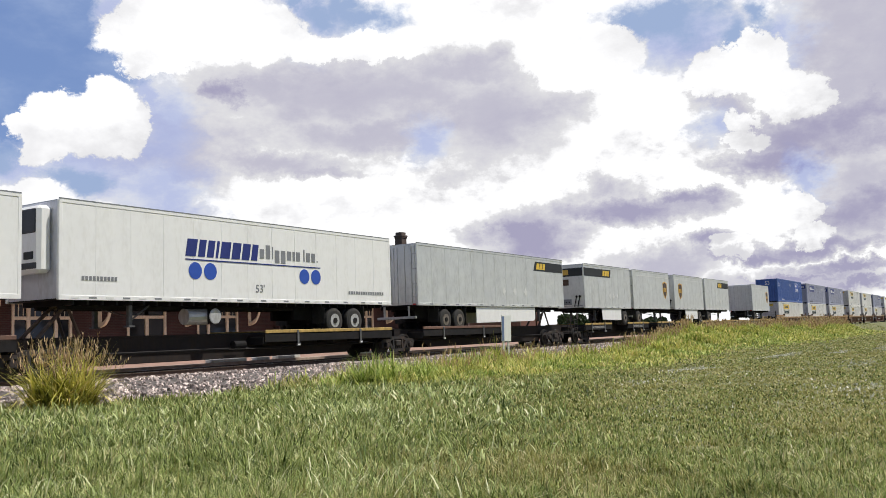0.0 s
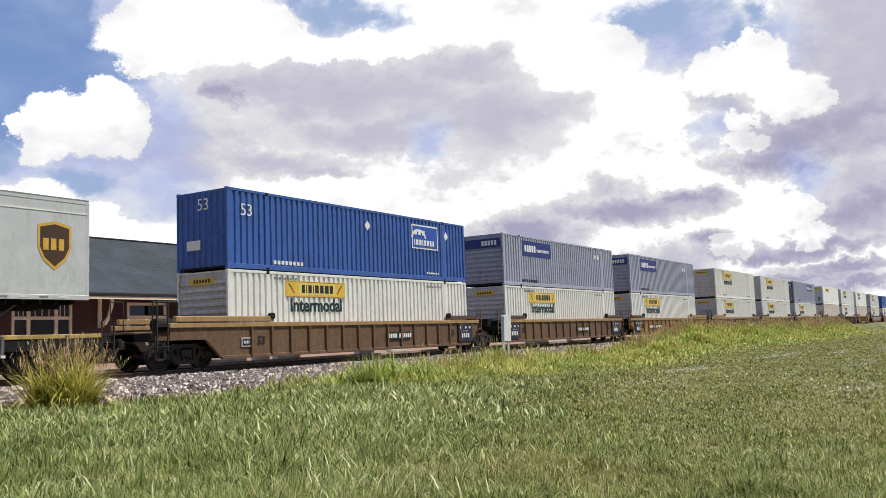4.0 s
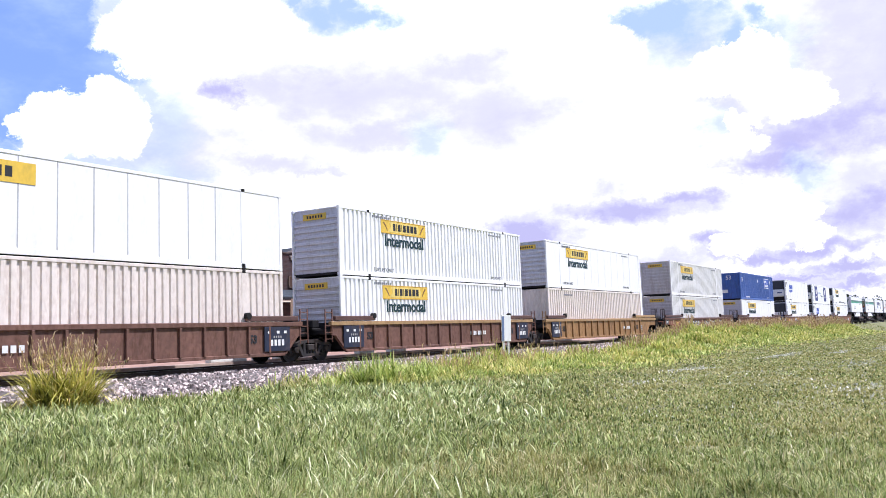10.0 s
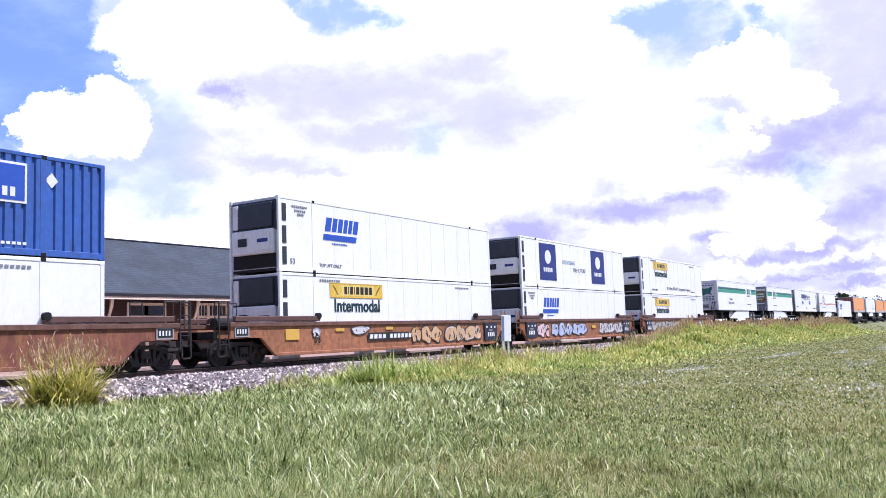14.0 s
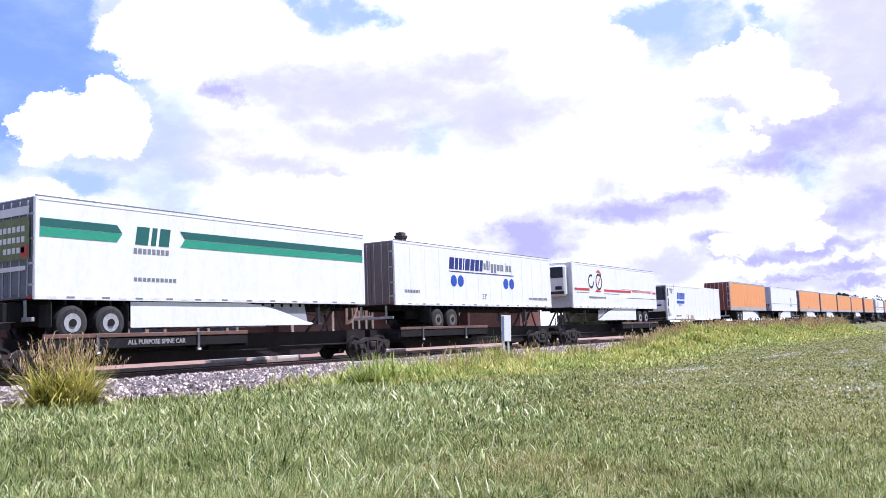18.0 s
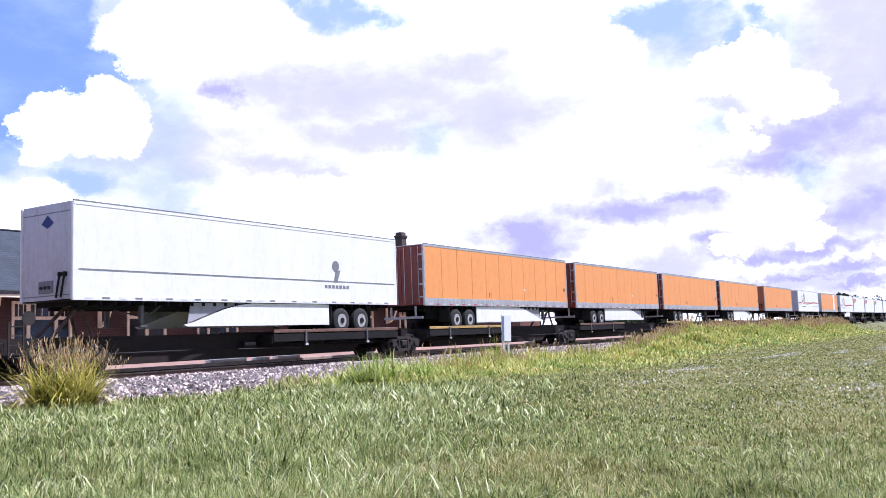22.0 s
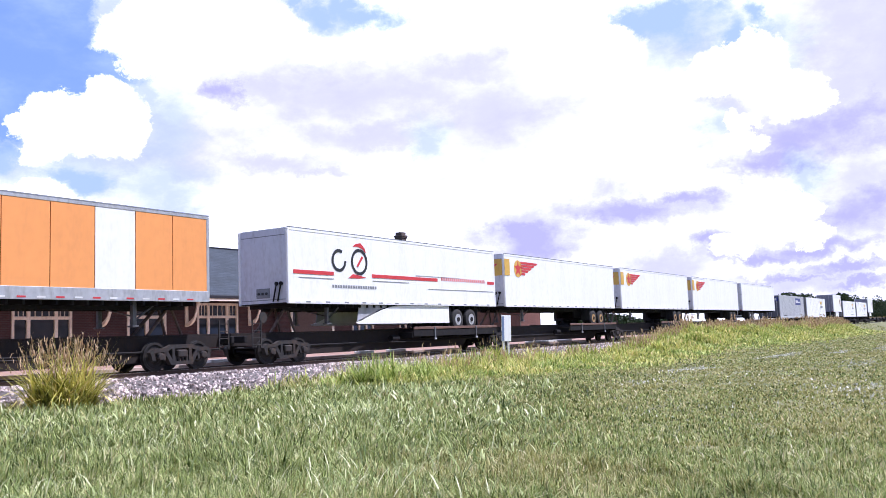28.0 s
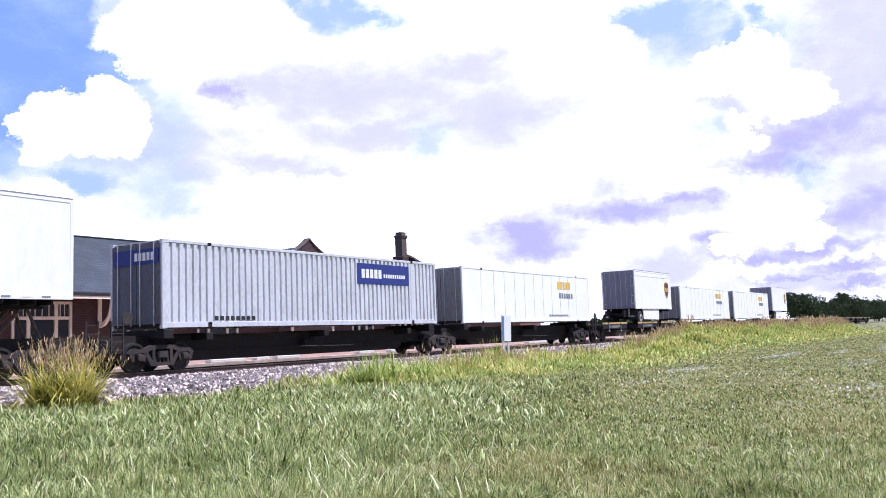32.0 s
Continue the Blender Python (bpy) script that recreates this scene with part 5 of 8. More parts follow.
def road_wheel(parent, x, y, z, rim):
    if "tyre" not in TYRE:
        bm = turned(bmesh.new(), [(-0.13, 0.27), (-0.14, 0.40), (-0.11, 0.495), (-0.05, 0.51), (0.05, 0.51), (0.11, 0.495), (0.14, 0.40), (0.13, 0.27)], 26)
        me = bpy.data.meshes.new("tyre")
        bm.to_mesh(me)
        bm.free()
        me.materials.append(RUBBER)
        TYRE["tyre"] = me
    key = "rim" + rim.name
    if key not in TYRE:
        bm = turned(bmesh.new(), [(-0.145, 0.275), (-0.10, 0.26), (-0.02, 0.235), (-0.015, 0.16), (-0.08, 0.15), (-0.16, 0.10), (-0.17, 0.0)][::1], 22)
        me = bpy.data.meshes.new("rim")
        bm.to_mesh(me)
        bm.free()
        me.materials.append(rim)
        TYRE[key] = me
    if "hub" not in TYRE:
        bm = bmesh.new()
        cyl(bm, (0, -0.178, 0), (0, -0.10, 0), 0.115, 12)
        for i in range(10):
            a = i * math.pi / 5
            cyl(bm, (0.205 * math.cos(a), -0.045, 0.205 * math.sin(a)), (0.205 * math.cos(a), -0.01, 0.205 * math.sin(a)), 0.032, 6)
        me = bpy.data.meshes.new("hub")
        bm.to_mesh(me)
        bm.free()
        me.materials.append(UNDER)
        TYRE["hub"] = me
    w = shared("wheel", TYRE["tyre"], parent, pose(x, y, z))
    if y < -1:
        shared("rim", TYRE[key], w)
        shared("hub", TYRE["hub"], w)["kind"] = "stuff"
    return w


def trailer(key, paint, front, label, length=16.15, style="smooth", lead="nose", skirt=True, reefer=False, rail=None, base=None,
            marks=None, rim=None, tank=False, axles=2, rear_first=False, category="trailer", slide=0.0):
    """A road trailer on its wheels; origin at the leading end, z at rail top. rear_first: its doors and axles lead."""
    if key in TRAILERS:
        return copy_thing(TRAILERS[key], Matrix())
    L, y0, zb, zt = length, 1.295, 2.22, 5.14
    ob = thing("trailer", label, category, "trailers of the train")
    rail, base, rim = rail or paint, base or rail or paint, rim or RIM
    low = zb + (0.36 if style in ("plank", "panelled") else 0.14)
    for s in (-1, 1):
        yy = sorted((s * y0, s * (y0 - 0.03)))
        if style == "panelled":
            n = 11
            w = (L - 0.24) / n
            for i in range(n):
                white = marks == "patch" and i == 8 and s < 0
                part("panel", boxes((0.12 + i * w + 0.012, 0.12 + (i + 1) * w - 0.012, *yy, low, zt - 0.10), bevel=0.004), WHITE if white else paint, ob, "white replacement panel" if white else "")
            part("backing", boxes((0.12, L - 0.12, s * (y0 - 0.04) - 0.008, s * (y0 - 0.04) + 0.008, low, zt - 0.1)), BROWN_MARK, ob)
        elif style == "riveted":
            bm = boxes((0.1, L - 0.1, *yy, low, zt - 0.10))
            n = round(L / 1.22)
            for i in range(1, n):
                x = i * L / n
                part("seam", boxes((x - 0.02, x + 0.02, *sorted((s * (y0 + 0.006), s * (y0 - 0.01))), low, zt - 0.1)), paint, ob) if s < 0 else None
            part("side_wall", bm, paint, ob)
        else:
            part("side_wall", boxes((0.1, L - 0.1, *yy, low, zt - 0.10)), paint, ob)
        part("top_rail", boxes((0.03, L - 0.03, *sorted((s * (y0 + 0.012), s * (y0 - 0.07))), zt - 0.12, zt), bevel=0.012), rail, ob)
        part("bottom_rail", boxes((0.03, L - 0.03, *sorted((s * (y0 + 0.012), s * (y0 - 0.05))), zb, low), bevel=0.008), base, ob)
        for x in (0.0, L - 0.13):
            part("corner_post", boxes((x, x + 0.13, *sorted((s * (y0 + 0.008), s * (y0 - 0.10))), zb, zt - 0.02), bevel=0.02), rail, ob)
    # reflective tape along the bottom rail
    bm, bm2 = bmesh.new(), bmesh.new()
    n = int(L / 0.62)
    for i in range(n):
        x = 0.4 + i * (L - 0.8) / n
        box(bm if i % 2 else bm2, x, x + 0.26, -y0 - 0.019, -y0 - 0.012, zb + 0.05, zb + 0.10)
    part("reflective_tape", bm, RED_MARK if style == "panelled" else GREY_MARK, ob)["kind"] = "stuff"
    part("reflective_tape", bm2, WHITE_MARK, ob)["kind"] = "stuff"
    part("roof_edge", boxes((0.03, L - 0.03, -y0 - 0.016, -y0 + 0.05, zt - 0.012, zt + 0.022)), GREY_MARK, ob)
    part("roof", boxes((0.05, L - 0.05, -y0 + 0.06, y0 - 0.06, zt - 0.05, zt - 0.01)), ALU, ob)
    part("floor", boxes((0.05, L - 0.05, -y0 + 0.06, y0 - 0.06, zb + 0.02, zb + 0.16)), UNDER, ob)
    bm = bmesh.new()
    for i in range(int(L / 0.5) - 1):
        box(bm, 0.5 + i * 0.5, 0.58 + i * 0.5, -y0 + 0.1, y0 - 0.1, zb - 0.13, zb + 0.02)
    for s in (-0.55, 0.55):
        box(bm, 0.5, L - 0.5, s - 0.05, s + 0.05, zb - 0.24, zb - 0.13)
    part("cross_member", bm, UNDER, ob)["kind"] = "stuff"
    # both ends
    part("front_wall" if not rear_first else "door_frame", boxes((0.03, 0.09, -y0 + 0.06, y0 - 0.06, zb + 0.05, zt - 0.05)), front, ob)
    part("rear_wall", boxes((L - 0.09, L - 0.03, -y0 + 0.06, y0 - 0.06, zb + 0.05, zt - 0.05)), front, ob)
    if rear_first:
        for s in (-1, 1):
            d = part("door", boxes((0.0, 0.035, *sorted((s * 0.012, s * (y0 - 0.12))), zb + 0.16, zt - 0.13), bevel=0.006), front, ob)
            for k in (0.2, 0.62, 1.0):
                part("lock_rod", cyls(((-0.02, s * k, zb + 0.1), (-0.02, s * k, zt - 0.12), 0.017), n=8), ALU, d)
            for z in (2.6, 3.2, 3.9, 4.6):
                part("hinge", boxes((-0.012, 0.02, *sorted((s * (y0 - 0.26), s * (y0 - 0.02))), z, z + 0.07)), ALU, d)
        part("bumper", boxes((0.05, 0.15, -1.1, 1.1, 1.62, 1.74), (0.08, 0.14, -0.75, -0.65, 1.62, 2.22), (0.08, 0.14, 0.65, 0.75, 1.62, 2.22), bevel=0.01), ALU, ob)
        for s in (-1, 1):
            part("tail_lamp", boxes((-0.006, 0.02, *sorted((s * 1.0, s * 1.15)), zb + 0.03, zb + 0.10)), RED_MARK, ob)
    elif reefer:
        unit = part("cooling_unit", boxes((-0.42, 0.02, -0.98, 0.98, 3.0, 4.95), bevel=0.10), WHITE, ob, "white cooling unit with dark grilles")
        part("grille", boxes((-0.445, -0.40, -0.86, 0.86, 4.15, 4.85), bevel=0.03), REEFER, unit)
        part("grille", boxes((-0.445, -0.40, -0.9, 0.25, 3.12, 3.30), bevel=0.02), REEFER, unit)
        part("control_box", boxes((-0.445, -0.40, -0.75, -0.3, 3.4, 3.62), bevel=0.015), BLACK, unit)
        part("exhaust", cyls(((-0.2, 0.75, 4.9), (-0.2, 0.75, 5.02), 0.06)), UNDER, unit)
    else:
        part("glad_hand_plate", boxes((0.0, 0.035, -0.35, 0.35, zb + 0.25, zb + 0.62), bevel=0.01), GREY_MARK, ob)
        part("door_seam", boxes((0.022, 0.029, -y0 + 0.16, y0 - 0.16, zt - 0.30, zt - 0.27), (0.022, 0.029, -y0 + 0.16, y0 - 0.16, zb + 0.16, zb + 0.19)), GREY_MARK, ob)
        bm = bmesh.new()
        for k in (-0.95, -0.72):
            cyl(bm, (-0.03, k, zb + 0.75), (-0.03, k + 0.16, zb + 0.10), 0.03, 8)
            cyl(bm, (-0.05, k, zb + 0.78), (0.03, k, zb + 0.78), 0.07, 10)
        part("air_hose", bm, UNDER, ob)
        for k in (-0.2, 0.0, 0.2):
            part("hose_socket", cyls(((-0.04, k, zb + 0.42), (0.03, k, zb + 0.42), 0.05), n=10), BLACK, ob)
    # running gear
    ax = (L - 3.9, L - 2.62) if not rear_first else (2.4, 3.68)
    if axles == 1:
        ax = (L - 1.3,) if not rear_first else (1.0,)
    ax = tuple(x + slide for x in ax)
    bogie = part("slider_frame", boxes((min(ax) - 1.7, max(ax) + 1.5, -0.62, -0.48, 1.62, 2.14), (min(ax) - 1.7, max(ax) + 1.5, 0.48, 0.62, 1.62, 2.14), bevel=0.01), UNDER, ob)
    for x in ax:
        part("axle", cyls(((x, -1.1, 1.56), (x, 1.1, 1.56), 0.065), n=10), UNDER, bogie)
        for s in (-1, 1):
            for k in (1.15, 0.83):
                w = road_wheel(bogie, x, s * k, 1.56, rim)
                if s > 0:
                    w.matrix_basis = pose(x, s * k, 1.56, 0, 0, 180)
        part("spring_hanger", boxes((x - 0.5, x + 0.5, -0.62, 0.62, 1.68, 1.86), (x - 0.62, x - 0.5, -0.7, 0.7, 1.5, 1.9), bevel=0.01), UNDER, bogie)
        if x == max(ax):
            for s in (-1, 1):
                part("mud_flap", boxes((x + 0.62, x + 0.635, *sorted((s * 1.28, s * 0.66)), 1.25, 2.15)), RUBBER, bogie)
                part("mud_flap", boxes((min(ax) - 0.66, min(ax) - 0.645, *sorted((s * 1.28, s * 0.66)), 1.45, 2.15)), RUBBER, bogie)
            part("air_tank", cyls(((min(ax) - 0.95, -0.6, 1.78), (min(ax) - 0.95, 0.6, 1.78), 0.17), n=14), UNDER, bogie)
    gear = (L * 0.17 if not rear_first else L * 0.83) if L > 10 else (L * 0.3 if not rear_first else L * 0.68)
    legs = part("landing_leg", boxes((gear - 0.07, gear + 0.07, -0.92, -0.78, 1.45, 2.25), (gear - 0.13, gear + 0.13, -0.98, -0.72, 1.42, 1.47), bevel=0.01), LEG, ob)
    part("landing_leg", boxes((gear - 0.07, gear + 0.07, 0.78, 0.92, 1.45, 2.25), (gear - 0.13, gear + 0.13, 0.72, 0.98, 1.42, 1.47), bevel=0.01), LEG, ob)
    part("brace", cyls(((gear, -0.85, 1.6), (gear + 0.9, -0.85, 2.2), 0.03), ((gear, -0.85, 1.75), (gear, 0.85, 2.1), 0.025), n=6), LEG, legs)
    if skirt and L > 10:
        a, b = (gear + 1.4, min(ax) - 0.75) if not rear_first else (max(ax) + 0.75, gear - 0.7)
        def along(t):
            return a + (b - a) * t if not rear_first else b - (b - a) * t
        for s in (-1, 1):
            bm = bmesh.new()
            if style == "riveted":
                plate(bm, [(a + 1.0, 2.20), (a + 1.0, 1.38), (b - 0.75, 1.44), (b - 0.5, 1.55), (b - 0.5, 2.20)], 0.025, "y", s * (y0 - 0.06))
                part("side_skirt", bm, WHITE, ob, "pale wind skirt")
                continue
            # the lower sheet sweeps to a low tip; the sheet above it is folded inwards
            plate(bm, [(along(t), z) for t, z in ((0.0, 1.47), (0.02, 1.41), (1.0, 1.40), (1.0, 2.20), (0.42, 2.20), (0.34, 2.14), (0.25, 2.00), (0.15, 1.78), (0.06, 1.56))], 0.025, "y", s * (y0 - 0.06))
            sheet_part = part("side_skirt", bm, WHITE, ob, "pale wind skirt")
            bm = bmesh.new()
            plate(bm, [(along(t), z) for t, z in ((0.03, 1.52), (0.15, 1.80), (0.25, 2.02), (0.34, 2.16), (0.40, 2.20), (0.05, 2.20))], 0.02, "y", s * (y0 - 0.16))
            # the fold's shade is given by the grey colour of this sheet
            part("folded_sheet", bm, SKIRT_SHADE, sheet_part)
    elif skirt:
        a, b = (gear + 0.4, min(ax) - 0.6) if not rear_first else (max(ax) + 0.6, gear - 0.4)
        bm = bmesh.new()
        plate(bm, [(a, 2.2), (a + 0.1, 1.45), (b - 0.1, 1.40), (b, 2.2)], 0.025, "y", -y0 + 0.05)
        part("side_skirt", bm, WHITE, ob, "pale wind skirt")
    if tank:
        t = part("fuel_tank", cyls(((5.0, -0.75, 1.75), (5.95, -0.75, 1.75), 0.27), n=18), ALU, ob)
        bm = turned(bmesh.new(), [(-0.03, 0.02), (-0.02, 0.25), (0.0, 0.27)], 20)
        e = part("tank_end", bm, RIM, t)
        e.matrix_basis = pose(6.05, -1.12, 1.75)
        part("tank_body", cyls(((6.05, -1.1, 1.75), (6.05, -0.3, 1.75), 0.27), n=18), UNDER, t)
    if callable(marks):
        marks(ob, L)
    TRAILERS[key] = ob
    return ob


TF = -1.301   # face of a trailer's side wall


def tmarks_circles(dz):
    """A long blue name in blocks, a line and two pairs of discs."""
    def put(ob, L):
        z = 3.74 + dz
        name_blocks("name_bar", ob, 4.60, 7.90, z, z + 0.58, (0.62, 0.42, 0.42, 0.16, 0.62, 0.55, 0.52, 0.42), NAVY, TF, 0.13, 0.10)["label"] = "dark blue slanted bars of a name"
        bm = bmesh.new()
        for x, w, lo, hi in ((8.05, 0.22, 0, 0.34), (8.36, 0.22, 0, 0.5), (8.68, 0.06, 0, 0.46), (8.83, 0.24, -0.13, 0.34), (9.16, 0.24, -0.13, 0.34), (9.49, 0.23, 0, 0.34), (9.80, 0.13, 0, 0.34), (10.0, 0.21, 0, 0.34),
                             (10.42, 0.06, 0, 0.46), (10.57, 0.23, 0, 0.34), (10.88, 0.21, 0, 0.34), (11.18, 0.06, 0, 0.06)):
            box(bm, x, x + w, TF - 0.005, TF, z + 0.10 + lo, z + 0.10 + hi)
        part("name_bar", bm, GREY_MARK, ob)["kind"] = "stuff"
        panel("underline", ob, 4.6, 11.4, z - 0.13, z - 0.09, NAVY, y=TF)
        for x in (5.02, 5.68, 10.45, 11.12):
            bm = bmesh.new()
            plate(bm, ring_points(x, z - 0.48 - 0.3 * dz, 0.285, 24), -0.006, "y", TF)
            part("disc", bm, BLUE_MARK, ob)
        words("lettering", "53'", 0.40, 8.05, 2.72, GREY_MARK, ob, y=TF)
        bars("small_marking", ob, 0.75, 2.0, 2.80, 2.93, 10, GREY_MARK, y=TF)
        bars("small_marking", ob, L - 3.0, L - 0.55, 2.63, 2.76, 15, GREY_MARK, y=TF)
    return put


def tmarks_band(at):
    """A dark band with a gold name block near the top."""
    def put(ob, L):
        x0, x1 = at
        bm = bmesh.new()
        plate(bm, [(x0, 4.34), (x1, 4.34), (x1 + (0.15 if x1 < L - 0.3 else 0), 4.88), (x0 + (0.25 if x0 > 0.3 else 0), 4.88)], -0.006, "y", TF)
        band = part("band", bm, BLACK, ob, "black band with a gold name block")
        k = x1 - 1.4 if x0 < 0.5 else x0 + 0.35
        name_blocks("name_bar", band, k, k + 1.15, 4.43, 4.79, (0.5, 0.5, 0.45), YELLOW, TF - 0.008, 0.1, 0.10)
        if x0 < 0.5:
            part("end_band", boxes((0.018, 0.028, -1.2, 1.2, 4.34, 4.88)), BLACK, ob)
            part("end_name", boxes((0.010, 0.017, -0.2, 0.7, 4.44, 4.78)), GOLD_MARK, ob)
            part("end_plate", boxes((0.018, 0.028, -0.2, 0.9, 3.75, 4.15)), BROWN_MARK, ob)
        for x in ((L * 0.52, L * 0.6, L * 0.68) if L > 10 or x0 < 0.5 else (L * 0.5, L * 0.62)):
            bm = bmesh.new()
            plate(bm, [(x, 2.84), (x + 0.2, 3.06), (x, 3.28), (x - 0.2, 3.06)], -0.006, "y", TF)
            part("placard", bm, WHITE_MARK, ob)
    return put


def tmarks_shield(x):
    """A brown shield with a gold rim."""
    def put(ob, L):
        def shield(k):
            return [(x - 0.52 * k, 4.15 + 0.5 * k), (x, 4.15 + 0.62 * k), (x + 0.52 * k, 4.15 + 0.5 * k), (x + 0.52 * k, 4.15 - 0.15 * k), (x + 0.35 * k, 4.15 - 0.5 * k), (x, 4.15 - 0.78 * k), (x - 0.35 * k, 4.15 - 0.5 * k), (x - 0.52 * k, 4.15 - 0.15 * k)]
        bm = bmesh.new()
        plate(bm, [(u, v - 0.32) for u, v in shield(1.0)], -0.006, "y", TF)
        s = part("shield", bm, GOLD_MARK, ob, "brown and gold shield")
        bm = bmesh.new()
        plate(bm, [(u, v - 0.32) for u, v in shield(0.86)], -0.004, "y", TF - 0.006)
        part("shield_field", bm, BROWN_MARK, s)
        bars("shield_bar", s, x - 0.36, x + 0.36, 3.62, 3.95, 3, GOLD_MARK, y=TF - 0.010)
        panel("line", ob, 0.3, L - 0.1, 4.72, 4.76, WHITE_MARK, y=TF)
    return put


def tmarks_green(at):
    """Two green stripes broken by a white arrow with a dark green name."""
    def put(ob, L):
        a = at
        for z0, z1, m_ in ((4.28, 4.52, GREEN_DK), (4.00, 4.26, GREEN_LT)):
            up = m_ is GREEN_DK
            for pts in ([(0.15, z0), (a - (0.02 if up else 0.22), z0), (a - (0.22 if up else 0.02), z1), (0.15, z1)],
                        [(a + (2.42 if up else 2.22), z0), (L - 0.15, z0), (L - 0.15, z1), (a + (2.22 if up else 2.42), z1)]):
                bm = bmesh.new()
                plate(bm, pts, -0.006, "y", TF)
                part("stripe", bm, m_, ob)
        name_blocks("name_bar", ob, a + 0.45, a + 1.75, 3.98, 4.54, (0.5, 0.2, 0.42), GREEN_DK, TF, 0.12, 0.08)
        bars("small_marking", ob, a + 0.4, a + 1.8, 3.70, 3.86, 8, GREY_MARK, y=TF)
        bars("small_marking", ob, a + 0.4, a + 2.1, 2.84, 2.95, 10, GREY_MARK, y=TF)
        if L > 15.5:
            words("lettering", "Liftgate Service", 0.36, 5.0, 3.0, GREY_MARK, ob, y=TF)
            words("lettering", "Available", 0.32, 4.9, 3.36, GREY_MARK, ob, y=TF)
    return put


def tmarks_go(ob, L):
    """Dark round name shapes over a broken red stripe."""
    for cx, m_, r in ((3.05, BLACK, 0.47), (4.40, BLACK, 0.56)):
        bm = bmesh.new()
        outer, inner = ring_points(cx, 4.0, r, 24), ring_points(cx, 4.0, r - 0.13, 24)
        vo = [bm.verts.new((u, TF - 0.006, v)) for u, v in outer]
        vi = [bm.verts.new((u, TF - 0.006, v)) for u, v in inner]
        for i in range(24):
            if cx < 4 and i in (0, 1, 2, 3):
                continue
            j = (i + 1) % 24
            bm.faces.new((vo[i], vo[j], vi[j], vi[i]))
        part("name_ring", bm, m_, ob, "dark rings of a name")
    bm = bmesh.new()
    plate(bm, [(3.95, 4.62), (4.2, 4.76), (4.5, 4.80), (4.78, 4.60), (4.86, 4.40), (4.6, 4.58), (4.3, 4.64)], -0.006, "y", TF)
    plate(bm, [(3.65, 3.30), (3.95, 3.48), (4.3, 3.44), (4.85, 3.36), (4.4, 3.30)], -0.006, "y", TF)
    plate(bm, [(4.2, 3.82), (4.3, 3.78), (4.66, 4.20), (4.56, 4.26)], -0.006, "y", TF - 0.004)
    part("emblem", bm, RED_MARK, ob)
    for a, b in ((0.3, 2.7), (5.25, 10.45), (15.3, 16.0)):
        panel("stripe", ob, a, b, 3.37, 3.52, RED_MARK, y=TF)
    bars("small_marking", ob, 10.8, 15.1, 3.42, 3.58, 22, RED_MARK, y=TF, ratio=0.5)
    panel("line", ob, 0.6, 2.7, 3.22, 3.245, GREY_MARK, y=TF)
    panel("line", ob, 5.3, 8.0, 3.22, 3.245, GREY_MARK, y=TF)
    panel("line", ob, 9.6, 15.9, 2.98, 3.005, GREY_MARK, y=TF)
    panel("line", ob, 8.6, 12.5, 3.58, 3.60, GREY_MARK, y=TF)
    bars("small_marking", ob, 2.6, 5.6, 2.88, 3.0, 18, GREY_MARK, y=TF)


def tmarks_star(ob, L):
    """A gold corner patch, a red star disc and a red wing."""
    panel("corner_patch", ob, 0.02, 0.62, 3.95, 4.85, GOLD_MARK, y=TF - 0.008)
    part("end_patch", boxes((0.018, 0.028, -1.15, 1.2, 3.95, 4.85)), GOLD_MARK, ob)
    bm = bmesh.new()
    plate(bm, [(-0.9, 4.6), (0.9, 4.75), (0.5, 4.2), (-0.2, 4.1)], 0.006, "x", 0.010)
    part("end_wing", bm, RED_MARK, ob)
    bm = bmesh.new()
    plate(bm, ring_points(1.62, 4.36, 0.48, 28), -0.006, "y", TF)
    disc = part("disc", bm, GOLD_MARK, ob, "gold disc with a red star")
    bm = bmesh.new()
    plate(bm, [(1.62 + (0.46 if i % 2 == 0 else 0.19) * math.sin(i * math.pi / 5), 4.36 + (0.46 if i % 2 == 0 else 0.19) * math.cos(i * math.pi / 5)) for i in range(10)], -0.005, "y", TF - 0.006)
    part("star", bm, RED_MARK, disc)
    for k in range(5):
        bm = bmesh.new()
        z = 4.78 - k * 0.155
        plate(bm, [(1.98 - 0.03 * k, z - 0.12), (3.85 - k * 0.36, z - 0.15), (4.12 - k * 0.40, z - 0.05), (4.0 - k * 0.40, z - 0.01), (1.85 + 0.06 * k, z)], -0.006, "y", TF)
        part("wing_feather", bm, RED_MARK, ob)


def nose_map(ob):
    """A dark map outline and rows of bars on the trailer's nose."""
    bm = bmesh.new()
    plate(bm, [(0.85, 4.15), (0.8, 4.38), (0.3, 4.42), (-0.1, 4.36), (-0.45, 4.40), (-0.62, 4.52), (-0.8, 4.5), (-0.72, 4.25), (-0.6, 3.98), (-0.72, 3.72), (-0.55, 3.78), (-0.2, 3.86), (0.1, 3.68), (0.3, 3.88), (0.7, 3.95)], 0.006, "x", 0.02)
    part("nose_map", bm, GREEN_DK, ob, "dark green map outline")
    for z in (4.62, 3.52, 3.36, 3.2):
        part("small_marking", boxes(*[(0.02, 0.028, -0.9 + k * 0.3, -0.9 + k * 0.3 + 0.2, z, z + 0.09) for k in range(6)]), GREEN_DK, ob)["kind"] = "stuff"


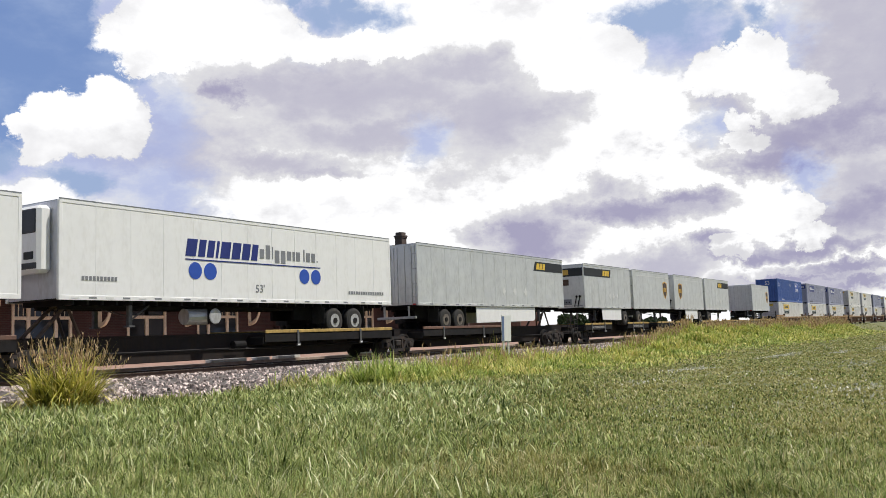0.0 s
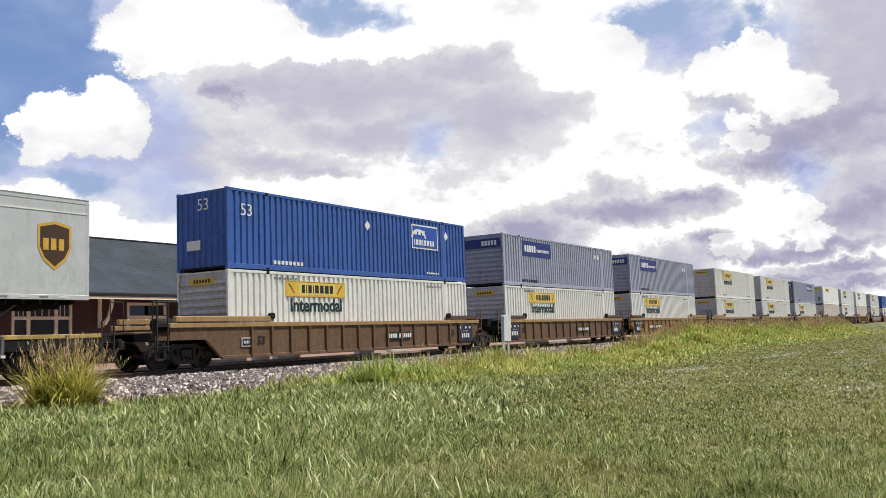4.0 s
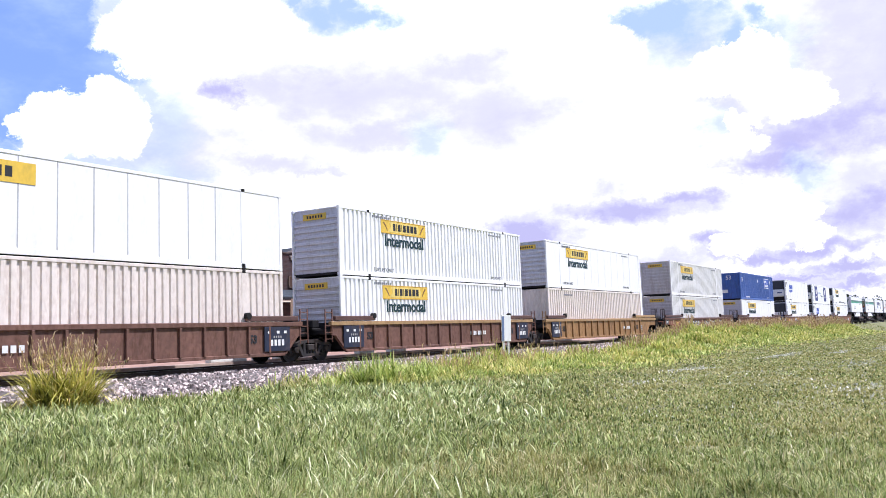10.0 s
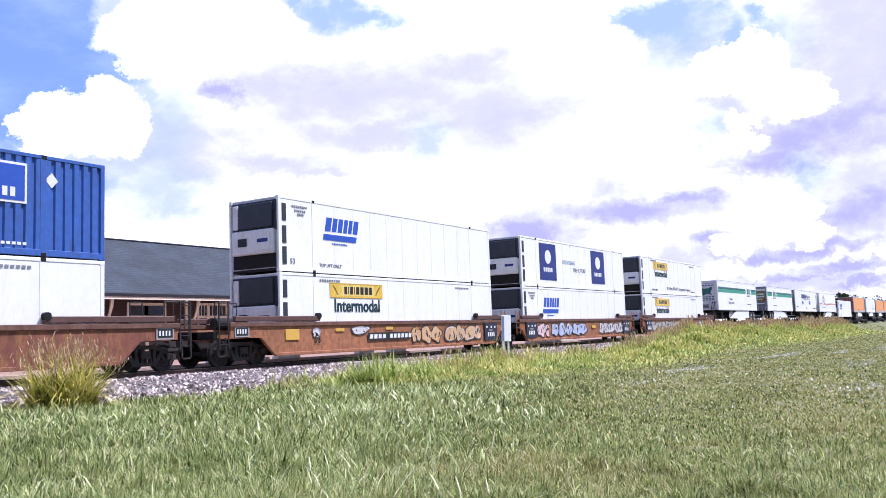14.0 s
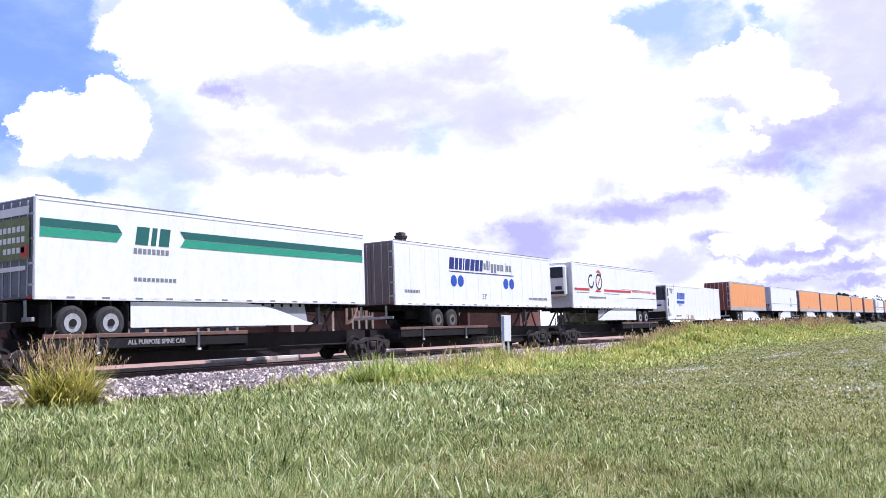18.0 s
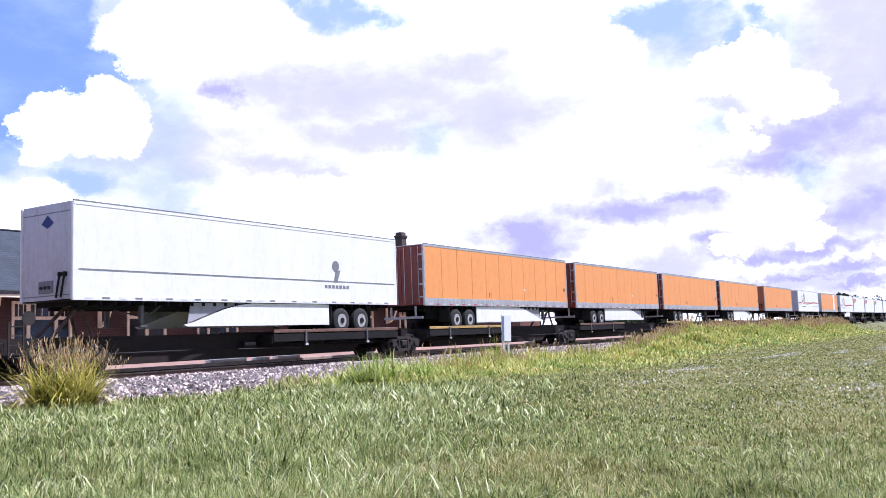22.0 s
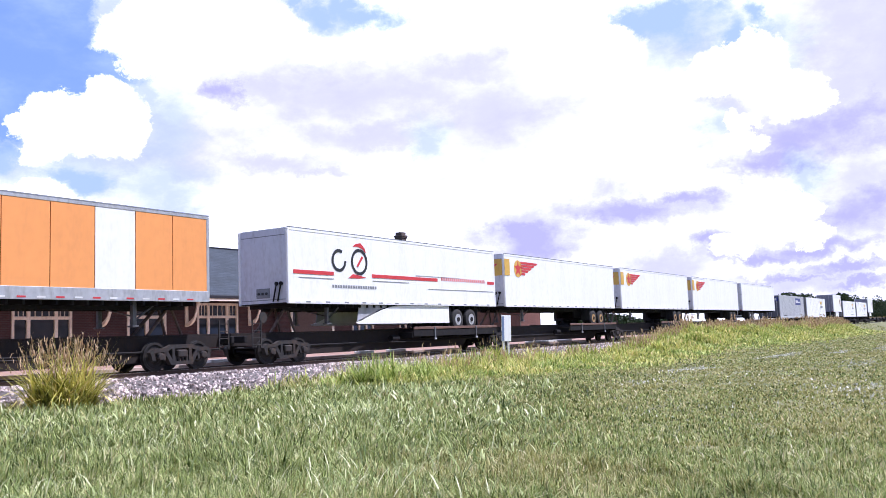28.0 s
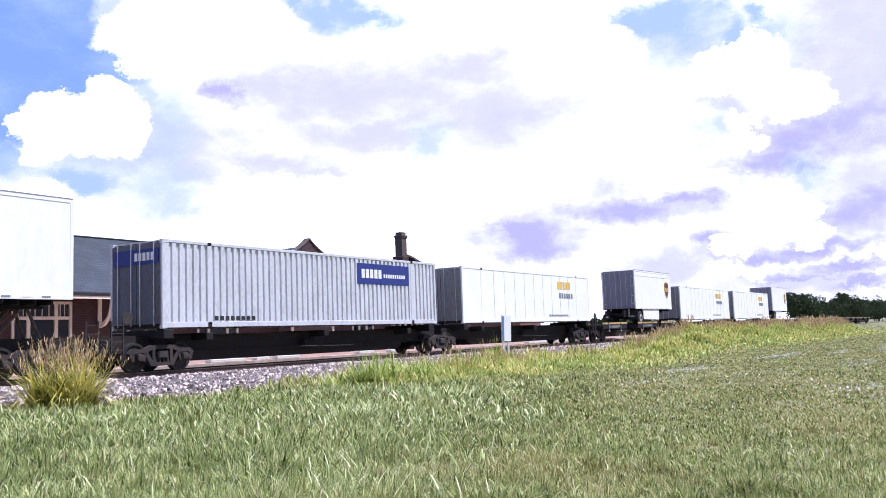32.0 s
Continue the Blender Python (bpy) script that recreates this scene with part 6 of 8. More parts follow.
def poster_doors(ob):
    """Rear doors with a poster of plain bars, a white strip and a small round plate."""
    p = part("poster", boxes((-0.052, -0.044, -1.12, 1.12, 3.35, 4.55)), mat("olive_poster", (0.16, 0.19, 0.07), 0.5, vary=0.2), ob, "olive green poster with pale bars")
    for z, w in ((4.15, 0.8), (3.85, 0.95), (3.55, 0.7)):
        part("poster_bar", boxes(*[(-0.058, -0.0525, -0.9 + k * 0.22, -0.9 + k * 0.22 + 0.15, z, z + 0.16) for k in range(int(w / 0.13))]), WHITE_MARK, p)["kind"] = "stuff"
    part("poster_patch", boxes((-0.058, -0.0525, -1.05, -0.75, 3.42, 3.75)), RED_MARK, p)
    part("name_strip", boxes((-0.052, -0.044, -1.1, 1.1, 4.62, 4.86)), WHITE_MARK, ob)
    part("name_strip", boxes((-0.052, -0.044, -0.95, 0.9, 3.05, 3.18)), WHITE_MARK, ob)


def tmarks_small(ob, L):
    bm = bmesh.new()
    plate(bm, ring_points(11.9, 3.75, 0.22, 14), -0.006, "y", TF)
    plate(bm, [(11.75, 3.1), (12.0, 3.1), (12.2, 3.6), (11.9, 3.55)], -0.006, "y", TF)
    part("emblem", bm, GREY_MARK, ob)
    panel("line", ob, 0.2, L - 0.2, 3.12, 3.15, GREY_MARK, y=TF)
    bars("small_marking", ob, 11.2, 12.8, 2.86, 2.98, 7, GREY_MARK, y=TF)
    bm = bmesh.new()
    plate(bm, [(-0.35, 4.55), (-0.05, 4.8), (0.25, 4.55), (-0.05, 4.4)], 0.006, "x", 0.02)
    part("end_emblem", bm, NAVY, ob)


def tmarks_orange(ob, L):
    bm = bmesh.new()
    plate(bm, [(10.3, 3.10), (10.4, 3.18), (10.3, 3.26), (10.2, 3.18)], -0.006, "y", TF)
    part("placard", bm, WHITE_MARK, ob)
    for x in (6.2, 6.35):
        panel("small_marking", ob, x, x + 0.03, 2.7, 2.95, BROWN_MARK, y=TF)
    words("lettering", "53", 0.26, L - 0.45, 3.3, BROWN_MARK, ob, y=TF)


def spine_car(q, length, left, right, label, decks, edge, hitch=None, flat=False, name=""):
    """One platform of a spine car: a deep centre beam, wheel decks at the sides and a trailer hitch."""
    ob = thing("spine_car", label, "railway car", "spine cars of the train")
    a = -2.2 if left == "c" else -0.9
    b = length + (1.2 if right == "c" else 0.9)
    bm = bmesh.new()
    plate(bm, [(a, 1.10), (a, 0.70), (1.3, 0.66), (1.9, 0.27), (length - 2.3, 0.27), (length - 1.7, 0.66), (b, 0.70), (b, 1.10)], 1.08, "y", -0.54)
    part("centre_beam", bm, SPINE, ob)
    part("beam_flange", boxes((a, b, -0.54, 0.54, 1.104, 1.16)), SPINE, ob)
    for x0, x1 in decks:
        for s in (-1, 1):
            d = part("wheel_deck", boxes((x0, x1, *sorted((s * 0.55, s * 1.38)), 1.0, 1.06)), SPINE, ob)
            part("edge_rail", boxes((x0, x1, *sorted((s * 1.38, s * 1.43)), 1.12, 1.24), bevel=0.012), edge, d)
            part("edge_web", boxes((x0, x1, *sorted((s * 1.36, s * 1.41)), 0.80, 1.08)), UNDER, d)
            for u in (0.22, 0.71):
                k = x0 + u * (x1 - x0)
                strap = part("tie_strap", boxes((k - 0.05, k + 0.05, *sorted((s * 1.43, s * 1.47)), 0.70, 1.22), (k - 0.09, k + 0.09, *sorted((s * 1.43, s * 1.49)), 0.62, 0.72), bevel=0.008), LEG, d)
                part("tag", boxes((k - 0.06, k + 0.06, *sorted((s * 1.491, s * 1.496)), 0.64, 0.70)), WHITE_MARK, strap)
            if name and s < 0 and x1 - x0 > 4.3:
                words("lettering", name, 0.20, (x0 + x1) / 2, 0.95, GREY_PALE, d, y=-1.418, bold=0.006)["kind"] = "stuff"
        n = max(2, round((x1 - x0) / 2.2))
        for i in range(n + 1):
            x = x0 + i * (x1 - x0) / n
            part("cross_bearer", boxes((x - 0.06, x + 0.06, -1.36, 1.36, 0.72, 0.99), bevel=0.01), UNDER, ob)
    if flat:
        for x in (0.25, length - 0.5):
            part("bolster_arm", boxes((x - 0.2, x + 0.2, -1.30, 1.30, 1.03, 1.33), bevel=0.02), UNDER, ob)
        for x in (2.0, length - 2.3, length * 0.5):
            part("side_arm", boxes((x - 0.15, x + 0.15, -1.28, 1.28, 0.95, 1.20), bevel=0.02), UNDER, ob)
    if hitch is not None:
        bm = bmesh.new()
        for s in (-1, 1):
            cyl(bm, (hitch - 1.1, s * 0.42, 1.0), (hitch, s * 0.3, 2.12), 0.06, 8)
            cyl(bm, (hitch + 0.5, s * 0.42, 1.0), (hitch + 0.05, s * 0.3, 2.12), 0.05, 8)
        box(bm, hitch - 0.35, hitch + 0.4, -0.5, 0.5, 2.1, 2.2)
        part("hitch", bm, HITCH, ob)
    part("brake_pipe", cyls(((a, -0.72, 0.62), (b, -0.72, 0.62), 0.035), n=6), UNDER, ob)
    part("brake_cylinder", cyls(((length * 0.44, -0.85, 0.75), (length * 0.44 + 0.55, -0.85, 0.75), 0.14), n=12), UNDER, ob)
    part("release_rod", cyls(((length * 0.42, -1.0, 0.6), (length * 0.62, -1.05, 0.55), 0.015), n=6), STEEL, ob)
    if left == "c":
        truck_set(ob, 0.2)
        part("end_sill", boxes((a, a + 0.15, -1.2, 1.2, 0.8, 1.05), bevel=0.02), UNDER, ob)
        part("coupler", boxes((a - 0.4, a, -0.15, 0.15, 0.70, 0.98), bevel=0.03), STEEL, ob)
        ladder(ob, a + 0.3, -1.3, 0.6, 1.6, rungs=4)
        part("brake_wheel", turned(bmesh.new(), [(-0.015, 0.0), (-0.015, 0.2), (0.015, 0.2), (0.015, 0.0)], 14), STEEL, ob).matrix_basis = pose(a + 0.9, -1.25, 1.7)
    if right == "c":
        truck_set(ob, length - 1.0)
        part("end_sill", boxes((b - 0.15, b, -1.2, 1.2, 0.8, 1.05), bevel=0.02), UNDER, ob)
        part("coupler", boxes((b, b + 0.4, -0.15, 0.15, 0.70, 0.98), bevel=0.03), STEEL, ob)
        ladder(ob, b - 0.8, -1.3, 0.6, 1.6, rungs=4)
    else:
        truck_set(ob, length + 0.75)
    return ob

# ---- the consist: every load with its place along the train ----
GRAFF_WHITE = mat("graffiti_white", (0.62, 0.60, 0.60), 0.6, vary=0.1)
GRAFF_BLACK = mat("graffiti_black", (0.03, 0.03, 0.035), 0.6, vary=0.1)
GRAFF_GREY = mat("graffiti_grey", (0.33, 0.32, 0.35), 0.6, vary=0.15)
GRAFF_ORANGE = mat("graffiti_orange", (0.65, 0.30, 0.05), 0.6, vary=0.1)
GRAFF_SILVER = mat("graffiti_silver", (0.42, 0.40, 0.36), 0.5, vary=0.16, grain=5, dirt=0.35)
GRAFF_TAN = mat("graffiti_tan", (0.62, 0.40, 0.22), 0.6, vary=0.14, grain=4)
GRAFF_BLUE = mat("graffiti_pale_blue", (0.42, 0.47, 0.62), 0.6, vary=0.12, grain=4)
GRAFF_PINK = mat("graffiti_pink", (0.66, 0.46, 0.46), 0.6, vary=0.12, grain=4)
ORANGE_RUST = mat("orange_brown_paint", (0.33, 0.135, 0.06), 0.65, vary=0.24, grain=5, dirt=0.5, dirt_col=(0.15, 0.05, 0.025), bump=0.2)
RED_RUST = mat("red_brown_paint", (0.20, 0.068, 0.042), 0.65, vary=0.22, grain=4, dirt=0.75, dirt_col=(0.33, 0.15, 0.055), streak=0.7, bump=0.2)
BROWN_WELL = mat("brown_well_paint", (0.155, 0.088, 0.05), 0.65, vary=0.18, grain=5, dirt=0.6, dirt_col=(0.09, 0.045, 0.025), bump=0.2)


def name_plate(x0, x1, z=0.86, extra53=None, black=True, right_panel=None):
    def put(ob, y):
        if black:
            p = panel("number_plate", ob, x0, x1, z - 0.15, z + 0.17, BLACK, "black plate with white bars", y=y - 0.03)
            name_blocks("plate_bar", p, x0 + 0.1, x1 - 0.1, z - 0.08, z + 0.10, (0.5, 0.5, 0.5, 0.5, -0.3, 0.45, 0.45, 0.45, 0.45, 0.45, 0.45), WHITE_MARK, y - 0.04, 0.2, 0.03)
        else:
            name_blocks("plate_bar", ob, x0, x1, z - 0.09, z + 0.11, (0.5, 0.5, 0.5, 0.5, -0.3, 0.45, 0.45, 0.45, 0.45, 0.45, 0.45), WHITE_MARK, y - 0.02, 0.2)
        if extra53 is not None:
            words("lettering", "53", 0.42, extra53, 0.82, BLACK, ob, y=y - 0.02)
        if right_panel is not None:
            p = panel("data_panel", ob, right_panel, right_panel + 0.75, 0.75, 1.3, BLACK, "black data panel with white bars", y=y - 0.02)
            for k in range(3):
                bars("data_bar", p, right_panel + 0.1, right_panel + 0.65, 0.82 + 0.15 * k, 0.92 + 0.15 * k, 4, WHITE_MARK, y=y - 0.03)
    return put


def sprayed(x0, x1, seed, cols, z0=0.42, z1=1.34):
    def put(ob, y):
        graffiti(ob, x0, x1, z0, z1, y - 0.022, seed, cols)
    return put


def reflectors(*rows):
    """Yellow reflective plates: place, width, height of the lower edge, height."""
    def put(ob, y):
        for x, w, z, h in rows:
            panel("reflector", ob, x, x + w, z, z + h, GOLD_MARK, "worn yellow reflective plate", y=y - 0.02)
    return put


def chain(*tags):
    def put(ob, y):
        for t in tags:
            t(ob, y)
    return put


Z_LOW, Z_TOP = 0.50, 3.405
WELLS = [
    # q, paint, ledge, ribs, left, right, tag, label
    (112.64, BROWN_WELL, TAN_LEDGE, True, "c", "a", name_plate(9.0, 10.8), "weathered brown ribbed well car under a stack"),
    (132.91, BROWN_WELL, TAN_LEDGE, True, "a", "a", name_plate(9.0, 10.8), "weathered brown ribbed well car under a stack"),
    (152.53, TAN, TAN_LEDGE, True, "a", "c", name_plate(3.0, 5.9, extra53=10.9), "tan-yellow ribbed well car under a stack"),
    (175.92, BROWN_WELL, TAN_LEDGE, True, "c", "a", name_plate(9.6, 11.0, extra53=15.1, right_panel=15.6), "weathered brown ribbed well car under a stack"),
    (195.54, BROWN_WELL, TAN_LEDGE, True, "a", "a", name_plate(9.0, 10.4, black=False, right_panel=0.4), "weathered brown ribbed well car under a stack"),
    (215.23, RUST, TAN_LEDGE, True, "a", "c", name_plate(5.2, 7.8, extra53=13.3), "tan and rust ribbed well car under a stack"),
    (238.94, RUST, RUST, True, "c", "a", name_plate(3.3, 5.6, black=False), "rust-red ribbed well car under a stack"),
    (258.48, RUST, TAN_LEDGE, True, "a", "a", name_plate(10.0, 11.4, black=False), "rust-brown ribbed well car under a stack"),
    (278.03, TAN, TAN_LEDGE, True, "a", "c", name_plate(11.8, 13.2, extra53=14.2, black=False), "orange-tan ribbed well car under a stack"),
    (301.8, RED_RUST, RUST, False, "c", "c", chain(sprayed(1.5, 7.3, 11, [GRAFF_SILVER, GRAFF_WHITE], z0=0.40, z1=1.35), sprayed(8.4, 14.3, 12, [GRAFF_SILVER, GRAFF_WHITE]), sprayed(7.4, 8.3, 13, [GRAFF_ORANGE, GRAFF_WHITE], z0=0.55, z1=1.2), sprayed(14.5, 15.6, 21, [GRAFF_WHITE, GRAFF_BLACK], z0=0.75, z1=1.25), name_plate(3.8, 6.5), reflectors((0.35, 0.45, 0.9, 0.28), (15.4, 0.5, 0.98, 0.2))), "smooth-sided well car covered in silver graffiti"),
    (325.45, RED_RUST, RUST, False, "c", "c", chain(name_plate(4.6, 7.4, extra53=1.3, black=False), name_plate(10.4, 11.9, black=False), reflectors((0.1, 0.4, 1.0, 0.2), (3.6, 0.4, 1.08, 0.14))), "smooth red-brown well car with white bars"),
    (349.13, ORANGE_RUST, RUST, False, "c", "a", chain(sprayed(8.3, 10.9, 14, [GRAFF_TAN, GRAFF_ORANGE]), sprayed(11.0, 14.6, 22, [GRAFF_TAN, GRAFF_WHITE]), sprayed(3.9, 5.3, 15, [GRAFF_WHITE, GRAFF_GREY], z0=0.95, z1=1.34), sprayed(1.6, 2.1, 23, [GRAFF_WHITE, GRAFF_GREY], z0=0.85, z1=1.32), name_plate(5.1, 8.1, extra53=1.9), reflectors((0.1, 0.75, 0.85, 0.40), (3.0, 0.55, 1.12, 0.13), (6.4, 0.5, 1.14, 0.13), (15.0, 0.6, 1.1, 0.14))), "orange-brown well car with black and tan graffiti"),
    (368.91, ORANGE_RUST, RUST, False, "a", "a", chain(sprayed(0.4, 3.0, 16, [GRAFF_PINK, GRAFF_WHITE]), sprayed(3.2, 8.6, 17, [GRAFF_BLUE, GRAFF_WHITE]), sprayed(10.6, 15.4, 18, [GRAFF_WHITE, GRAFF_PINK]), reflectors((0.1, 0.4, 1.0, 0.25), (9.4, 0.6, 0.9, 0.2))), "rust well car with pale blue graffiti"),
    (388.86, ORANGE_RUST, RUST, False, "a", "c", chain(sprayed(1.0, 8.2, 19, [GRAFF_SILVER, GRAFF_WHITE]), sprayed(13.6, 15.6, 20, [GRAFF_WHITE, GRAFF_BLACK]), name_plate(8.6, 11.8), reflectors((0.1, 0.5, 1.0, 0.3))), "orange-brown well car with grey graffiti"),
]


def build_stacks():
    YELLOW_BOARD = "white folded-steel container with a yellow board"
    def box_of(key):
        table = {
            "yellow": lambda: container("yellow", WHITE_OLD, SHADED_GRIME, YELLOW_BOARD, "rib", "louvre", marks=marks_yellow(2.9)),
            "yellow_new": lambda: container("yellow_new", WHITE, SHADE_NOSE, "bright white folded-steel container with a yellow board", "rib", "louvre", marks=marks_yellow(2.9)),
            "yellow_flat": lambda: container("yellow_flat", WHITE, SHADE_NOSE, "white plate-walled container with a yellow board", "flat", "louvre", marks=marks_yellow(2.9)),
            "yellow_plate": lambda: container("yellow_plate", WHITE, SHADE_NOSE, "white plate-walled container with a yellow sign", "flat", "doors", marks=marks_sign_only),
            "navy": lambda: container("navy", GREY, GREY, "blue-grey folded-steel container with a navy plate", "rib", "louvre", marks=marks_plate(2.3, 6.1, end=True)),
            "navy_b": lambda: container("navy_b", GREY, mat("slate_door_paint", (0.16, 0.18, 0.22), 0.5, dirt=0.4), "blue-grey folded-steel container with dark rear doors leading", "rib", "doors", marks=marks_plate(9.9, 13.9, end=True)),
            "blue": lambda: container("blue", BLUE, BLUE, "blue folded-steel container marked 53", "rib", "fold", marks=marks_blue),
            "pink": lambda: container("pink", CREAM, CREAM, "faded pinkish cream folded-steel container", "rib", "fold", marks=marks_plain),
            "slant": lambda: container("slant", WHITE, SHADE_NOSE, "white refrigerated container with slanted blue bars", "flat", "reefer", marks=marks_slant),
            "panels": lambda: container("panels", WHITE, SHADE_NOSE, "white refrigerated container with navy squares", "flat", "reefer", marks=marks_panels),
            "pallets": lambda: container("pallets", WHITE, SHADE_NOSE, "white refrigerated container with a yellow board and wording", "flat", "reefer", marks=marks_pallets),
            "yellow_cool": lambda: container("yellow_cool", WHITE, SHADE_NOSE, "white refrigerated container with a yellow board", "flat", "reefer", marks=marks_yellow(2.9, False)),
        }
        return table[key]()
    stacks = [("blue", "yellow"), ("navy", "yellow"), ("navy", "yellow"), ("yellow", "yellow"), ("yellow", "yellow"), ("navy_b", "yellow"),
              ("yellow_plate", "pink"), ("yellow_new", "yellow_new"), ("yellow_flat", "pink"), ("yellow", "yellow"), ("blue", "yellow_flat"), ("slant", "yellow_cool"), ("panels", "slant"), ("pallets", "yellow_cool")]
    for (q, paint, ledge, ribs, le, ri, tag, label), (top, low) in zip(WELLS, stacks):
        aboard(well_car(q, paint, ledge, ribs, le, ri, tag, label=label), q)
        aboard(box_of(low), q, Z_LOW)
        aboard(box_of(top), q, Z_TOP)


def marks_sign_only(ob, L, h):
    sign = panel("sign", ob, 2.9, 6.2, 2.0, 2.6, YELLOW, "yellow name board with black bars")
    bars("sign_bar", sign, 3.5, 5.6, 2.15, 2.45, 7, BLACK)
    bars("small_marking", ob, 2.9, 4.0, 0.3, 0.42, 7, GREY_MARK)
    part("end_sign", boxes((-0.012, 0.0, -1.1, 1.1, 2.3, 2.6)), YELLOW, ob)
    part("end_vent", boxes((-0.012, 0.0, -0.9, -0.5, 0.6, 1.2), bevel=0.01), GREY_MARK, ob)


def trailer_of(kind):
    T = {
        "white": lambda: trailer("white", WHITE, SHADE_NOSE, "plain white box trailer on wheels", skirt=False, rim=RIM),
        "white_end": lambda: trailer("white_end", WHITE, SHADE_NOSE, "plain white box trailer with rear doors leading", slide=0.9, rear_first=True, skirt=False),
        "circles": lambda: trailer("circles", WHITE, SHADE_NOSE, "white refrigerated trailer with blue discs and bars", style="riveted", reefer=True, skirt=False, tank=True, marks=tmarks_circles(0.0)),
        "circles_b": lambda: trailer("circles_b", WHITE, mat("brown_grey_door", (0.22, 0.17, 0.16), 0.5, vary=0.1, dirt=0.3), "white trailer with blue discs, rear doors leading", slide=1.1, style="riveted", rear_first=True, skirt=False, rim=RIM_DULL, marks=tmarks_circles(0.30)),
        "band": lambda: trailer("band", SILVER, SILVER, "silver-grey trailer with a black and gold band", style="riveted", rear_first=True, rim=RIM_DULL, marks=tmarks_band((12.1, 16.05))),
        "band_pup": lambda: trailer("band_pup", SILVER, SILVER, "short silver trailer with a black band round the nose", 8.53, style="riveted", axles=1, rim=RIM_DULL, marks=tmarks_band((0.02, 4.6))),
        "band_pup_b": lambda: trailer("band_pup_b", SILVER, SILVER, "short silver trailer with a black and gold band", 8.53, style="riveted", axles=1, rear_first=True, skirt=False, rim=RIM_DULL, marks=tmarks_band((4.4, 8.45))),
        "shield_r": lambda: trailer("shield_r", SILVER, SILVER, "short grey trailer with a brown shield", 8.53, axles=1, rear_first=True, skirt=False, rim=RIM_DULL, marks=tmarks_shield(7.4)),
        "shield_l": lambda: trailer("shield_l", SILVER, SILVER, "short grey trailer with a brown shield", 8.53, axles=1, rim=RIM_DULL, marks=tmarks_shield(1.65)),
        "green": lambda: trailer("green", WHITE, SHADE_NOSE, "white trailer with two green stripes", slide=1.0, marks=lambda ob, L: (tmarks_green(11.35)(ob, L), nose_map(ob))),
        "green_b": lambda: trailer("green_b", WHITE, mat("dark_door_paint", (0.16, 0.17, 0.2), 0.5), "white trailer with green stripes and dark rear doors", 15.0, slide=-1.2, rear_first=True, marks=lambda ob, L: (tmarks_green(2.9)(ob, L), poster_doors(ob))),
        "go": lambda: trailer("go", WHITE, SHADE_NOSE, "white refrigerated trailer with a red stripe", reefer=True, marks=tmarks_go),
        "go_plain": lambda: trailer("go_plain", WHITE, SHADE_NOSE, "white trailer with a red stripe and dark rings", marks=tmarks_go),
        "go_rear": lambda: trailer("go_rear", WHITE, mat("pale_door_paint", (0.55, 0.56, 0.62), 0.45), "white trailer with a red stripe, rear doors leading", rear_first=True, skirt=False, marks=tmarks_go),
        "small": lambda: trailer("small", WHITE, SHADE_NOSE, "white trailer with a small grey emblem", marks=tmarks_small),
        "orange": lambda: trailer("orange", ORANGE, ORANGE_END, "orange panelled trailer with a silver base rail", slide=0.45, style="panelled", rear_first=True, rail=ALU, marks=tmarks_orange),
        "orange_n": lambda: trailer("orange_n", ORANGE, mat("faded_red_orange_paint", (0.52, 0.165, 0.075), 0.5, vary=0.08, dirt=0.3, dirt_col=(0.25, 0.08, 0.04)), "orange panelled trailer, nose leading", style="panelled", skirt=False, rail=ALU, marks=tmarks_orange),
        "orange_bare": lambda: trailer("orange_bare", ORANGE, ORANGE_END, "orange panelled trailer without wind skirts", slide=0.6, style="panelled", rear_first=True, skirt=False, rail=ALU, marks=tmarks_orange),
        "patch": lambda: trailer("patch", ORANGE, ALU, "orange panelled trailer with one white panel", style="panelled", rear_first=True, skirt=False, rail=ALU, marks="patch"),
        "star": lambda: trailer("star", WHITE, SHADE_NOSE, "white trailer with a red star and wing", rim=RIM_TAN, skirt=False, marks=tmarks_star),
        "star_b": lambda: trailer("star_b", WHITE, SHADE_NOSE, "white trailer with a red star and wing", rim=RIM_TAN, skirt=False, slide=0.9, marks=tmarks_star),
        "shield_far": lambda: trailer("shield_far", WHITE, mat("grey_roll_door", (0.24, 0.24, 0.30), 0.5, vary=0.06, dirt=0.2), "short white trailer with a brown shield", 8.53, axles=1, rear_first=True, marks=tmarks_shield(7.4)),
    }
    return T[kind]()


E_GOLD, E_PLAIN = mat("dull_yellow_edge", (0.48, 0.32, 0.10), 0.6, vary=0.2, dirt=0.45), mat("rusty_edge", (0.17, 0.09, 0.065), 0.65, vary=0.2, dirt=0.5)
